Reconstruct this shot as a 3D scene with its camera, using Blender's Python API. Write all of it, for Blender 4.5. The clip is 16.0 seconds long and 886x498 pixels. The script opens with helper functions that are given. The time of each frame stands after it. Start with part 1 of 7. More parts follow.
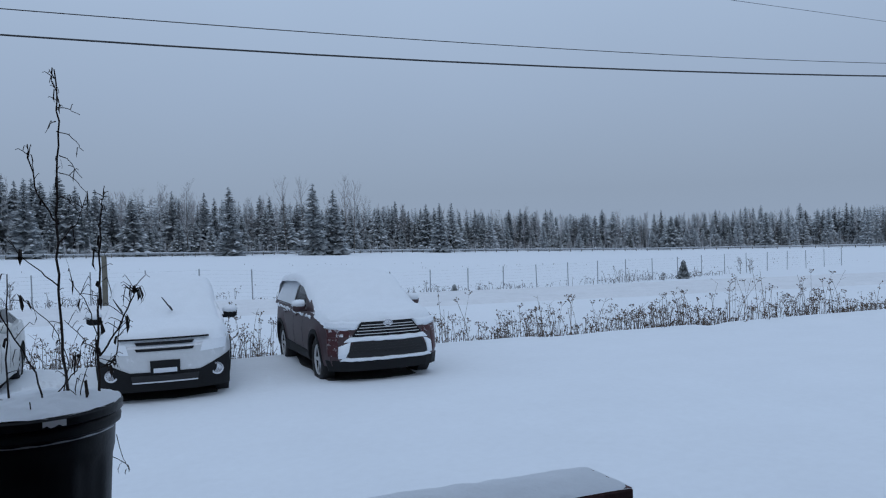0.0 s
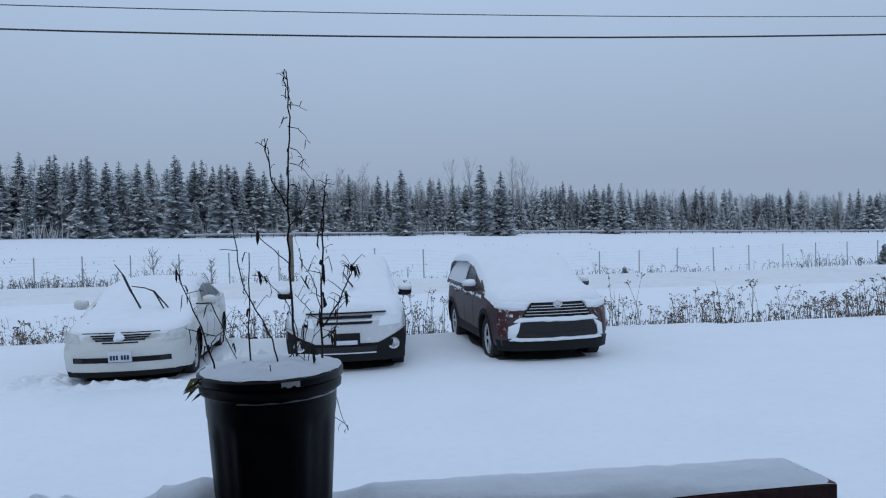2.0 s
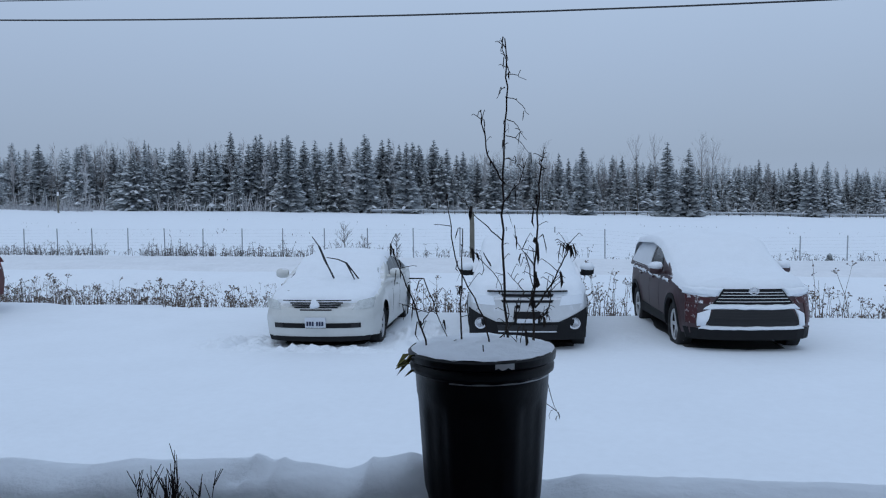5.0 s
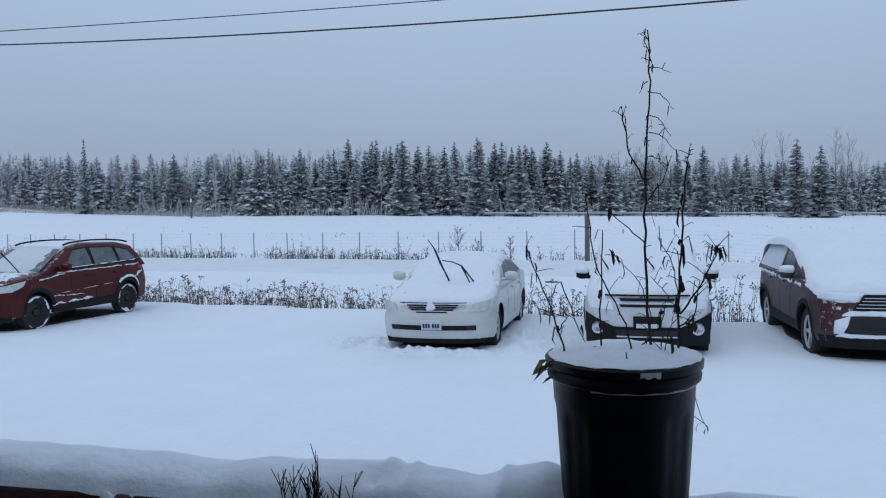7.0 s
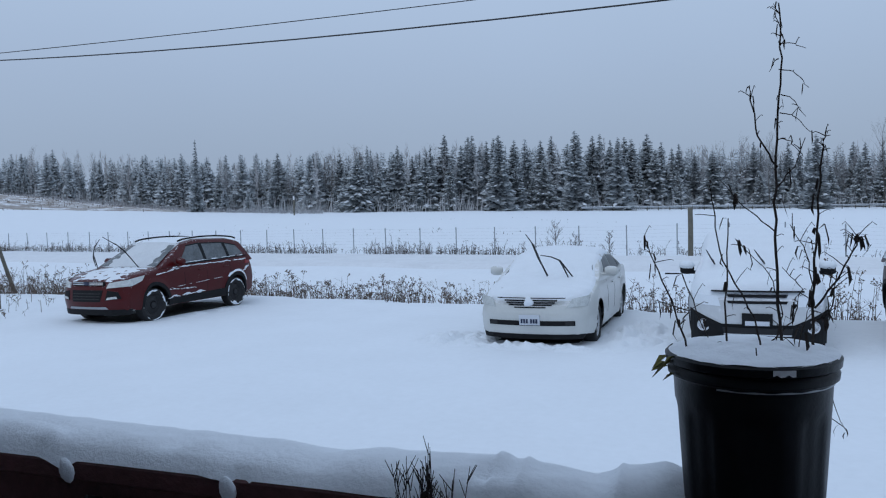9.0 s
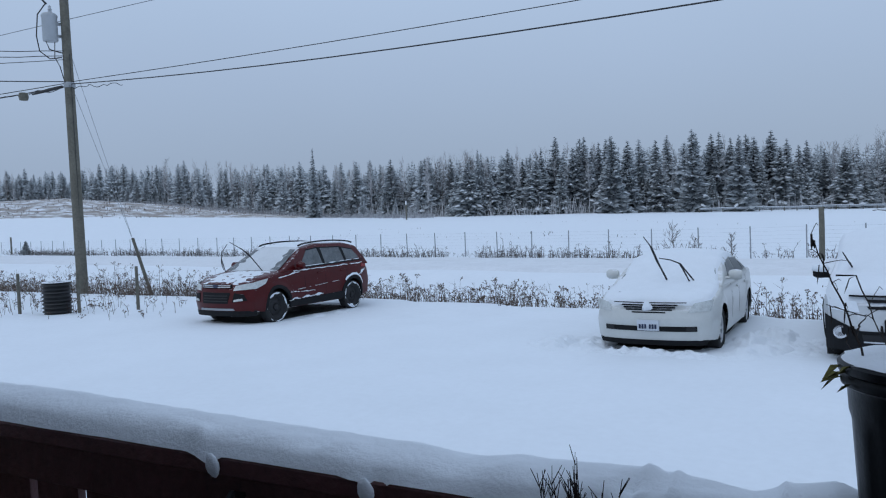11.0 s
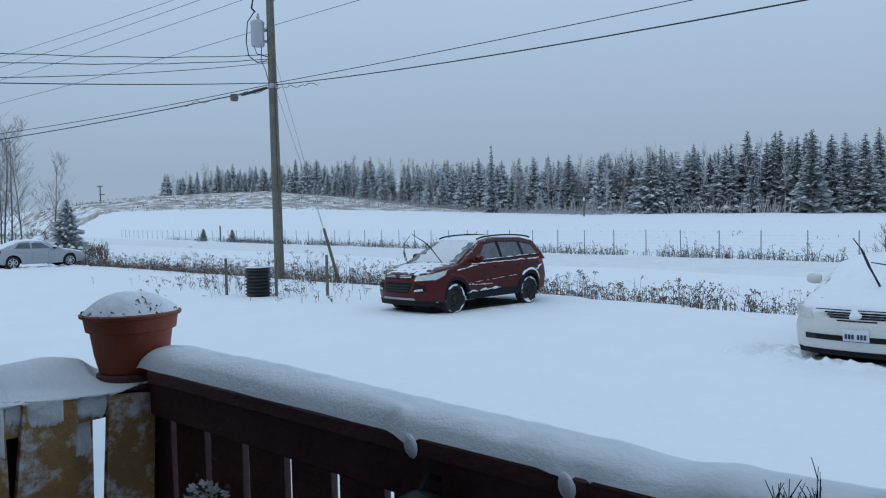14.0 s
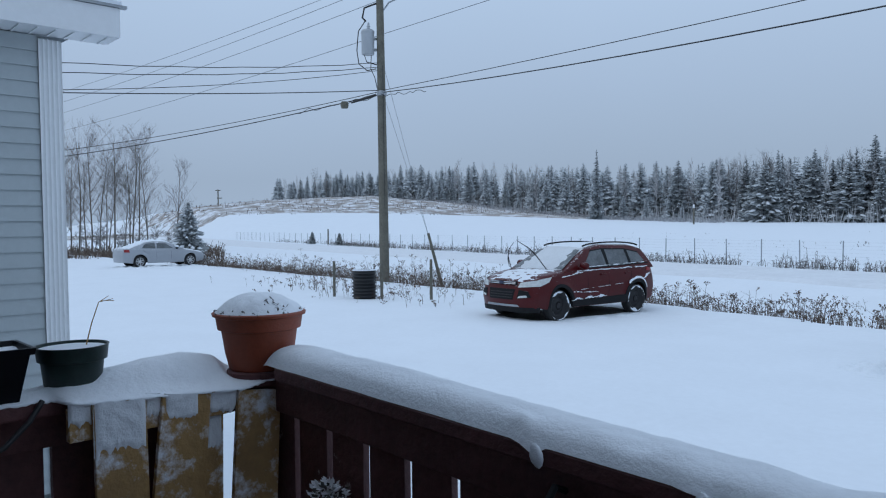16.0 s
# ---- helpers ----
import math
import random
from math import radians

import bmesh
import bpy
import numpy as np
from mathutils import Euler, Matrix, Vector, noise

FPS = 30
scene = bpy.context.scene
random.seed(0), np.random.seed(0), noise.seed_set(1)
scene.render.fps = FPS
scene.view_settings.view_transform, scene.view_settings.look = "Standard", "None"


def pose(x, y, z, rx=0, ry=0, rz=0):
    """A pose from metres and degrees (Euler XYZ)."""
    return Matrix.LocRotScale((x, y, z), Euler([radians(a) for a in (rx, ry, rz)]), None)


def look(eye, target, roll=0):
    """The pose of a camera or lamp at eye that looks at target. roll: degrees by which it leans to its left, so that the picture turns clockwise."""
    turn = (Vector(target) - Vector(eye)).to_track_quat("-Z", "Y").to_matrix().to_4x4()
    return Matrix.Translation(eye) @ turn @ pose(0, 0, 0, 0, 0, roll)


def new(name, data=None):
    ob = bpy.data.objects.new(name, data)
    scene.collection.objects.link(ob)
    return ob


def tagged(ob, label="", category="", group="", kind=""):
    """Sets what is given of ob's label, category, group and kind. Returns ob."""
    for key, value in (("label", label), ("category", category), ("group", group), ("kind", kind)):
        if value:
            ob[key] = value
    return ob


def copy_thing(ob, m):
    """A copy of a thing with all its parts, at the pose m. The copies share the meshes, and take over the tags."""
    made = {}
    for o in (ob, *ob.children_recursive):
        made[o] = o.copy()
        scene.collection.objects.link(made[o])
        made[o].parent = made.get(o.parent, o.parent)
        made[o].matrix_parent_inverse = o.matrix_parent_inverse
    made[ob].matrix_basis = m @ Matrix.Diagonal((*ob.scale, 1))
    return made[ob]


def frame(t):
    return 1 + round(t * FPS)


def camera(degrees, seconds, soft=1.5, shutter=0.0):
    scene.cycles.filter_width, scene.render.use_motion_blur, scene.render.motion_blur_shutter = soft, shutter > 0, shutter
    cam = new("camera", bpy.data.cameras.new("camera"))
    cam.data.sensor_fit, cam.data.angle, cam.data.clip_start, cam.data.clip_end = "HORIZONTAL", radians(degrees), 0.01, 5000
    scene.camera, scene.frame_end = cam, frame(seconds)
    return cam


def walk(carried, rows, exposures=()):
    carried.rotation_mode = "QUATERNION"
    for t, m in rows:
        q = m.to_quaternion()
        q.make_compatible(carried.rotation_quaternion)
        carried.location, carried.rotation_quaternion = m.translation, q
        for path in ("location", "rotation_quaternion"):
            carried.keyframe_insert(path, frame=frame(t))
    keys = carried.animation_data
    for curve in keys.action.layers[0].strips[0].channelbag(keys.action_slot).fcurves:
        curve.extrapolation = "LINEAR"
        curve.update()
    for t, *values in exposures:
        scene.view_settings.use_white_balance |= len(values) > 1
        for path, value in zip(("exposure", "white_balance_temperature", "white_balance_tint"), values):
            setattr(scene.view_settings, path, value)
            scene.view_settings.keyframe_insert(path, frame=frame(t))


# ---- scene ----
cam = camera(61.31, 16.0, soft=1.15)
PATH = [
    (0.0, 0.1915, -0.0467, 2.1188, 89.236, 1.631, -20.488),
    (0.5, 0.1705, -0.067, 2.1167, 88.656, 0.253, -15.207),
    (1.0, 0.1471, -0.0801, 2.1184, 88.169, 0.452, -12.298),
    (1.5, 0.1377, -0.0802, 2.1173, 87.976, 1.079, -9.988),
    (2.0, 0.1306, -0.0819, 2.1244, 88.116, 1.503, -7.737),
    (2.5, 0.1194, -0.0602, 2.1257, 87.821, 1.196, -5.685),
    (3.0, 0.1132, -0.0584, 2.1234, 87.163, 0.993, -3.991),
    (3.5, 0.1058, -0.0423, 2.1224, 86.786, 0.907, -2.005),
    (4.0, 0.0945, -0.0325, 2.1235, 86.695, 0.706, 0.4),
    (4.5, 0.0821, -0.0215, 2.123, 86.6877, 0.5792, 3.1907),
    (7.0, 0.0292, 0.0095, 2.1209, 87.0524, 1.1109, 14.5206),
    (7.5, 0.0198, 0.013, 2.12, 87.1752, 1.1805, 16.0726),
    (8.0, 0.0145, 0.0134, 2.1182, 87.1679, 1.2124, 17.879),
    (8.5, 0.0082, 0.02, 2.1152, 87.0508, 1.3637, 19.8775),
    (9.0, -0.0017, 0.0255, 2.1128, 86.8681, 1.6676, 21.8526),
    (11.5, -0.0711, 0.045, 2.1049, 87.5851, 2.0437, 32.8058),
    (12.0, -0.0832, 0.0552, 2.0975, 87.6005, 1.708, 35.4527),
    (12.5, -0.0985, 0.0552, 2.0941, 87.6034, 1.8182, 37.7561),
    (13.0, -0.1066, 0.0553, 2.091, 87.529, 1.67, 39.682),
    (13.5, -0.1153, 0.0505, 2.0891, 87.504, 1.498, 41.525),
    (14.0, -0.1305, 0.0427, 2.0888, 87.543, 1.345, 43.741),
    (14.5, -0.1395, 0.039, 2.0862, 87.518, 1.164, 45.667),
    (15.0, -0.1518, 0.0298, 2.0845, 87.588, 1.043, 47.643),
    (15.5, -0.162, 0.0185, 2.0904, 87.888, 0.893, 49.823),
    (16.0, -0.1705, 0.0086, 2.092, 88.107, 0.677, 51.576),
]
walk(cam, [(t, pose(*row)) for t, *row in PATH], exposures=[(0.0, -0.16, 6500, 10), (0.8, 0.0, 6500, 10), (4.5, 0.03, 6500, 10), (9.0, 0.05, 6500, 10), (12.8, 0.075, 6500, 10), (14.4, 0.10, 6500, 4), (15.4, 0.115, 6500, 6), (16.0, 0.13, 6500, 8)])

# ---- sky and light ----
world = bpy.data.worlds.new("overcast_sky")
scene.world = world
world.use_nodes = True
wt = world.node_tree
wt.nodes.clear()


def wnode(kind, **sets):
    n = wt.nodes.new(kind)
    for k, v in sets.items():
        n.inputs[k].default_value = v
    return n


w_out = wnode("ShaderNodeOutputWorld")
w_bg = wnode("ShaderNodeBackground", Strength=1.0)
w_sky = wt.nodes.new("ShaderNodeTexSky")
w_sky.sky_type, w_sky.sun_disc = "NISHITA", False
w_sky.sun_elevation, w_sky.sun_rotation = radians(16), radians(200)
w_sky.dust_density, w_sky.air_density = 4.0, 1.5
w_dim = wt.nodes.new("ShaderNodeVectorMath")
w_dim.operation = "SCALE"
w_dim.inputs["Scale"].default_value = 0.05
w_co = wt.nodes.new("ShaderNodeTexCoord")
w_sep = wt.nodes.new("ShaderNodeSeparateXYZ")
w_ramp = wt.nodes.new("ShaderNodeValToRGB")   # cloud deck: dim at the horizon, bright overhead
w_ramp.color_ramp.elements[0].position = 0.0
w_ramp.color_ramp.elements[0].color = (0.335, 0.43, 0.577, 1)
w_ramp.color_ramp.elements[1].position = 1.0
w_ramp.color_ramp.elements[1].color = (0.52, 0.66, 0.885, 1)
for at_, col in ((0.06, (0.320, 0.412, 0.555, 1)), (0.18, (0.372, 0.482, 0.662, 1)), (0.34, (0.442, 0.575, 0.783, 1))):
    el = w_ramp.color_ramp.elements.new(at_)
    el.color = col
w_noise = wnode("ShaderNodeTexNoise", Scale=1.6, Detail=3.0)
w_nr = wt.nodes.new("ShaderNodeMapRange")
w_nr.inputs["To Min"].default_value, w_nr.inputs["To Max"].default_value = 0.93, 1.07
w_mul = wt.nodes.new("ShaderNodeVectorMath")
w_mul.operation = "SCALE"
w_mix = wt.nodes.new("ShaderNodeMix")
w_mix.data_type = "RGBA"
w_mix.inputs["Factor"].default_value = 0.93
L = wt.links.new
L(w_co.outputs["Generated"], w_sep.inputs[0])
L(w_co.outputs["Generated"], w_noise.inputs["Vector"])
L(w_sep.outputs["Z"], w_ramp.inputs["Fac"])
L(w_noise.outputs["Fac"], w_nr.inputs["Value"])
L(w_ramp.outputs["Color"], w_mul.inputs[0])
L(w_nr.outputs["Result"], w_mul.inputs["Scale"])
L(w_sky.outputs["Color"], w_dim.inputs[0])
L(w_dim.outputs["Vector"], w_mix.inputs["A"])
L(w_mul.outputs["Vector"], w_mix.inputs["B"])
L(w_mix.outputs["Result"], w_bg.inputs["Color"])
L(w_bg.outputs["Background"], w_out.inputs["Surface"])

sun = new("sun", bpy.data.lights.new("sun", "SUN"))
sun.data.energy, sun.data.angle, sun.data.color = 0.3, radians(40), (0.9, 0.95, 1.0)
sun.matrix_world = look((-8, -25, 40), (0, 0, 0))

# ---- materials ----


def material(name, base, rough=0.6, metal=0.0, noise_scale=8.0, vary=0.15, bump=0.1, fine=None, spec=0.5,
             snow=0.0, snow_scale=6.0, snow_up=0.0, dark=None, island=0.0, coat=0.0):
    """Principled paint with colour variation at two scales, bump, and clinging snow (patches, and on what faces up)."""
    m = bpy.data.materials.new(name)
    m.use_nodes = True
    nt = m.node_tree
    b = nt.nodes["Principled BSDF"]
    link = nt.links.new

    def n(kind, **sets):
        q = nt.nodes.new(kind)
        for k, v in sets.items():
            q.inputs[k].default_value = v
        return q
    co = n("ShaderNodeTexCoord")
    src = co.outputs["Object"]
    n1 = n("ShaderNodeTexNoise", Scale=noise_scale, Detail=5.0, Roughness=0.6)
    n2 = n("ShaderNodeTexNoise", Scale=noise_scale * 7.3 if fine is None else fine, Detail=4.0, Roughness=0.65)
    link(src, n1.inputs["Vector"])
    link(src, n2.inputs["Vector"])
    mix = n("ShaderNodeMix")
    mix.data_type = "RGBA"
    lo = dark if dark else tuple(c * (1 - vary) for c in base)
    hi = tuple(min(1, c * (1 + vary)) for c in base) if not dark else base
    mix.inputs["A"].default_value = (*lo, 1)
    mix.inputs["B"].default_value = (*hi, 1)
    add = n("ShaderNodeMath")
    add.operation = "ADD"
    half = n("ShaderNodeMath")
    half.operation = "MULTIPLY_ADD"
    half.inputs[1].default_value, half.inputs[2].default_value = 1.6, -1.1
    link(n1.outputs["Fac"], add.inputs[0])
    link(n2.outputs["Fac"], add.inputs[1])
    link(add.outputs[0], half.inputs[0])
    half.use_clamp = True
    link(half.outputs[0], mix.inputs["Factor"])
    col = mix.outputs["Result"]
    if island:
        geo = n("ShaderNodeNewGeometry")
        mr = n("ShaderNodeMapRange")
        mr.inputs["To Min"].default_value, mr.inputs["To Max"].default_value = 1 - island, 1 + island
        link(geo.outputs["Random Per Island"], mr.inputs["Value"])
        sc = n("ShaderNodeVectorMath")
        sc.operation = "SCALE"
        link(col, sc.inputs[0])
        link(mr.outputs["Result"], sc.inputs["Scale"])
        col = sc.outputs["Vector"]
    rough_in = None
    if snow > 0 or snow_up > 0:
        n3 = n("ShaderNodeTexNoise", Scale=snow_scale, Detail=6.0, Roughness=0.7)
        link(src, n3.inputs["Vector"])
        geo = n("ShaderNodeNewGeometry")
        sep = n("ShaderNodeSeparateXYZ")
        link(geo.outputs["Normal"], sep.inputs[0])
        up = n("ShaderNodeMath")
        up.operation = "MULTIPLY_ADD"
        up.inputs[1].default_value, up.inputs[2].default_value = snow_up, snow
        link(sep.outputs["Z"], up.inputs[0])
        s2 = n("ShaderNodeMath")
        s2.operation = "ADD"
        link(n3.outputs["Fac"], s2.inputs[0])
        link(up.outputs[0], s2.inputs[1])
        ramp = n("ShaderNodeMapRange")
        ramp.inputs["From Min"].default_value, ramp.inputs["From Max"].default_value = 0.86, 1.0
        link(s2.outputs[0], ramp.inputs["Value"])
        sm = n("ShaderNodeMix")
        sm.data_type = "RGBA"
        sm.inputs["B"].default_value = (0.8, 0.82, 0.86, 1)
        link(ramp.outputs["Result"], sm.inputs["Factor"])
        link(col, sm.inputs["A"])
        col = sm.outputs["Result"]
        rm = n("ShaderNodeMapRange")
        rm.inputs["To Min"].default_value, rm.inputs["To Max"].default_value = rough, 0.75
        link(ramp.outputs["Result"], rm.inputs["Value"])
        rough_in = rm.outputs["Result"]
        mm = n("ShaderNodeMapRange")
        mm.inputs["To Min"].default_value, mm.inputs["To Max"].default_value = metal, 0.0
        link(ramp.outputs["Result"], mm.inputs["Value"])
        link(mm.outputs["Result"], b.inputs["Metallic"])
    link(col, b.inputs["Base Color"])
    b.inputs["Roughness"].default_value = rough
    b.inputs["Metallic"].default_value = metal
    b.inputs["Specular IOR Level"].default_value = spec
    b.inputs["Coat Weight"].default_value = coat
    if rough_in:
        link(rough_in, b.inputs["Roughness"])
    if bump:
        bp = n("ShaderNodeBump", Strength=bump, Distance=0.02)
        link(add.outputs[0], bp.inputs["Height"])
        link(bp.outputs["Normal"], b.inputs["Normal"])
    return m


SNOW = material("snow", (0.82, 0.86, 0.905), 0.7, noise_scale=0.8, vary=0.03, bump=0.25, fine=9.0, spec=0.2)
RAIL_SNOW = material("rail_snow", (0.82, 0.86, 0.905), 0.7, noise_scale=14, vary=0.03, bump=0.24, fine=70.0, spec=0.2)
FROST = material("frosted_thin_snow", (0.66, 0.685, 0.71), 0.5, noise_scale=2.2, vary=0.10, bump=0.15, fine=30.0, spec=0.3)
CAR_SNOW = material("car_snow", (0.82, 0.86, 0.905), 0.7, noise_scale=5, vary=0.03, bump=0.4, fine=40.0, spec=0.2)
GRAVEL = material("wet_gravel", (0.055, 0.052, 0.05), 0.7, noise_scale=4, vary=0.4, bump=0.5, fine=60.0, spec=0.3, snow=0.12, snow_scale=3)
ROAD = material("packed_snow", (0.76, 0.78, 0.81), 0.6, noise_scale=0.7, vary=0.07, bump=0.3, fine=6.0, spec=0.3)
FIELD_GRASS = material("snowy_dead_grass", (0.33, 0.295, 0.27), 0.8, noise_scale=0.4, vary=0.35, bump=0.4, fine=5,
                       snow=0.395, snow_scale=0.3, spec=0.2)
# Needle tones are raised above dark green to carry haze and soften black gaps.
NEEDLES = material("spruce_needles", (0.36, 0.385, 0.395), 0.8, noise_scale=1.2, vary=0.3, bump=0, spec=0.2,
                   snow=0.16, snow_scale=2.6, snow_up=0.16, island=0.3)
NEEDLES_DARK = material("sheltered_needles", (0.33, 0.355, 0.37), 0.8, noise_scale=1.2, vary=0.3, bump=0, spec=0.2,
                        snow=0.08, snow_scale=1.8, snow_up=0.14, island=0.3)
# Palest needles: distance haze is put into the base colour here.
NEEDLES_PALE = material("hazed_needles", (0.53, 0.56, 0.58), 0.8, noise_scale=1.2, vary=0.25, bump=0, spec=0.2,
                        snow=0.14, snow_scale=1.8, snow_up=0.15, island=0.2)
BOUGH_SNOW = material("bough_snow", (0.68, 0.71, 0.74), 0.75, noise_scale=3, vary=0.08, bump=0, spec=0.2, island=0.12)
BARK = material("bark", (0.13, 0.115, 0.10), 0.9, noise_scale=6, vary=0.4, bump=0.3, spec=0.2, snow=0.1, snow_scale=3)
TWIG = material("bare_twigs", (0.17, 0.16, 0.155), 0.9, noise_scale=6, vary=0.3, bump=0, spec=0.2)
WEED = material("dry_weed", (0.125, 0.094, 0.075), 0.9, noise_scale=3, vary=0.45, bump=0, spec=0.2, island=0.5,
                snow=0.1, snow_scale=9, snow_up=0.25)
# Twig grey lightened to stand in for haze and to lift shaded gaps.
HAZE_TWIG = material("hazed_twigs", (0.42, 0.42, 0.43), 0.9, noise_scale=0.8, vary=0.3, bump=0, spec=0.2, island=0.3)
SHRUB = material("dry_shrub", (0.125, 0.112, 0.104), 0.9, noise_scale=3, vary=0.4, bump=0, spec=0.2, island=0.4)
POLE = material("weathered_pole", (0.155, 0.147, 0.122), 0.85, noise_scale=2, vary=0.3, bump=0.4, spec=0.2)
GREY_METAL = material("galvanised_steel", (0.36, 0.38, 0.40), 0.5, 0.6, noise_scale=5, vary=0.15, bump=0.05)
TRANSF = material("grey_enamel", (0.42, 0.44, 0.46), 0.5, noise_scale=5, vary=0.08, bump=0.03)
CABLE = material("black_cable", (0.02, 0.021, 0.024), 0.6, noise_scale=5, vary=0.1, bump=0)
WIRE_GREY = material("aluminium_wire", (0.16, 0.17, 0.19), 0.5, 0.3, noise_scale=5, vary=0.1, bump=0)
BLACK_POT = material("black_nursery_plastic", (0.004, 0.005, 0.0075), 0.38, noise_scale=7, vary=0.3, bump=0.06, fine=60, spec=0.2)
TERRACOTTA = material("terracotta_plastic", (0.235, 0.046, 0.017), 0.6, noise_scale=7, vary=0.15, bump=0.1, fine=60)
GREEN_POT = material("dark_green_plastic", (0.005, 0.019, 0.016), 0.45, noise_scale=7, vary=0.3, bump=0.06, fine=60)
DECK = material("maroon_stained_wood", (0.095, 0.034, 0.034), 0.65, noise_scale=5, vary=0.35, bump=0.3, fine=45)
DECK_SNOWY = material("snow_speckled_maroon_wood", (0.095, 0.034, 0.034), 0.65, noise_scale=5, vary=0.35, bump=0.3,
                      fine=45, snow=0.24, snow_scale=13)
FROZEN = material("snow_caked_dead_plant", (0.10, 0.10, 0.09), 0.8, noise_scale=9, vary=0.3, bump=0.2, snow=0.45, snow_scale=20, snow_up=0.5)
PALLET = material("weathered_yellow_wood", (0.46, 0.28, 0.11), 0.8, noise_scale=4, vary=0.35, bump=0.4, fine=30,
                  snow=0.35, snow_scale=11, dark=(0.30, 0.18, 0.078))
SIDING = material("grey_vinyl_siding", (0.42, 0.46, 0.47), 0.6, noise_scale=2, vary=0.05, bump=0.05, fine=20)
TRIM = material("white_vinyl_trim", (0.78, 0.79, 0.80), 0.5, noise_scale=3, vary=0.03, bump=0.03)
DEADLEAF = material("dead_stem", (0.035, 0.026, 0.022), 0.8, noise_scale=30, vary=0.4, bump=0, spec=0.3)
GREENLEAF = material("last_green_leaf", (0.16, 0.15, 0.035), 0.6, noise_scale=60, vary=0.5, bump=0, spec=0.3)
CORRUGATED = material("black_corrugated_plastic", (0.02, 0.021, 0.023), 0.5, noise_scale=5, vary=0.2, bump=0.05)

WHITE_PAINT = material("white_car_paint", (0.60, 0.61, 0.59), 0.3, noise_scale=3, vary=0.04, bump=0, coat=0.4,
                       snow=0.14, snow_scale=5, snow_up=0.3)
RED_PAINT = material("dark_red_car_paint", (0.070, 0.0032, 0.0042), 0.32, 0.0, noise_scale=3, vary=0.12, bump=0, coat=0.0, spec=0.3,
                     snow=0.185, snow_scale=15, snow_up=0.14)
DARK_RED = material("snow_caked_dark_red_paint", (0.05, 0.006, 0.008), 0.4, noise_scale=3, vary=0.2, bump=0, snow=0.30, snow_scale=14, snow_up=0.1)
MAROON_PAINT = material("road_dusted_maroon_paint", (0.055, 0.030, 0.034), 0.45, 0.0, noise_scale=2.5, vary=0.25, bump=0,
                        snow=0.09, snow_scale=5, snow_up=0.4)
SILVER_PAINT = material("silver_white_car_paint", (0.60, 0.62, 0.64), 0.35, 0.1, noise_scale=3, vary=0.05, bump=0,
                        snow=0.26, snow_scale=4, snow_up=0.35)
GREY_PAINT = material("silver_grey_car_paint", (0.36, 0.38, 0.41), 0.4, 0.1, noise_scale=3, vary=0.05, bump=0,
                      snow=0.12, snow_scale=4, snow_up=0.4)
BLACK_TRIM = material("black_car_plastic", (0.008, 0.0085, 0.01), 0.7, noise_scale=6, vary=0.25, bump=0.05, spec=0.25,
                      snow=0.10, snow_scale=11, snow_up=0.2)
CHROME = material("chrome_trim", (0.62, 0.63, 0.65), 0.22, 0.9, noise_scale=6, vary=0.1, bump=0)
TYRE = material("tyre_rubber", (0.018, 0.018, 0.019), 0.85, noise_scale=12, vary=0.3, bump=0.2, snow=0.2, snow_scale=9)
STEEL_RIM = material("black_steel_rim", (0.010, 0.010, 0.012), 0.6, 0.0, noise_scale=9, vary=0.2, bump=0.05)
ALLOY_RIM = material("silver_alloy_rim", (0.60, 0.61, 0.63), 0.4, 0.25, noise_scale=9, vary=0.15, bump=0.05, snow=0.1, snow_scale=9)
LAMP = material("headlight_lens", (0.58, 0.60, 0.59), 0.25, 0.1, noise_scale=14, vary=0.25, bump=0)
TAIL = material("red_tail_light", (0.28, 0.010, 0.012), 0.3, noise_scale=9, vary=0.2, bump=0)
PLATE = material("white_number_plate", (0.62, 0.65, 0.70), 0.4, noise_scale=9, vary=0.06, bump=0)
INK = material("dark_blue_ink", (0.02, 0.03, 0.07), 0.5, noise_scale=9, vary=0.1, bump=0)
FROST_GLASS = material("frosted_car_glass", (0.10, 0.112, 0.12), 0.3, noise_scale=2.5, vary=0.6, bump=0, snow=0.06, snow_scale=5, snow_up=0.25)
DARK_GLASS = material("dark_car_glass", (0.03, 0.034, 0.04), 0.08, noise_scale=4, vary=0.3, bump=0, snow=0.12, snow_scale=5)

# ---- mesh helpers ----


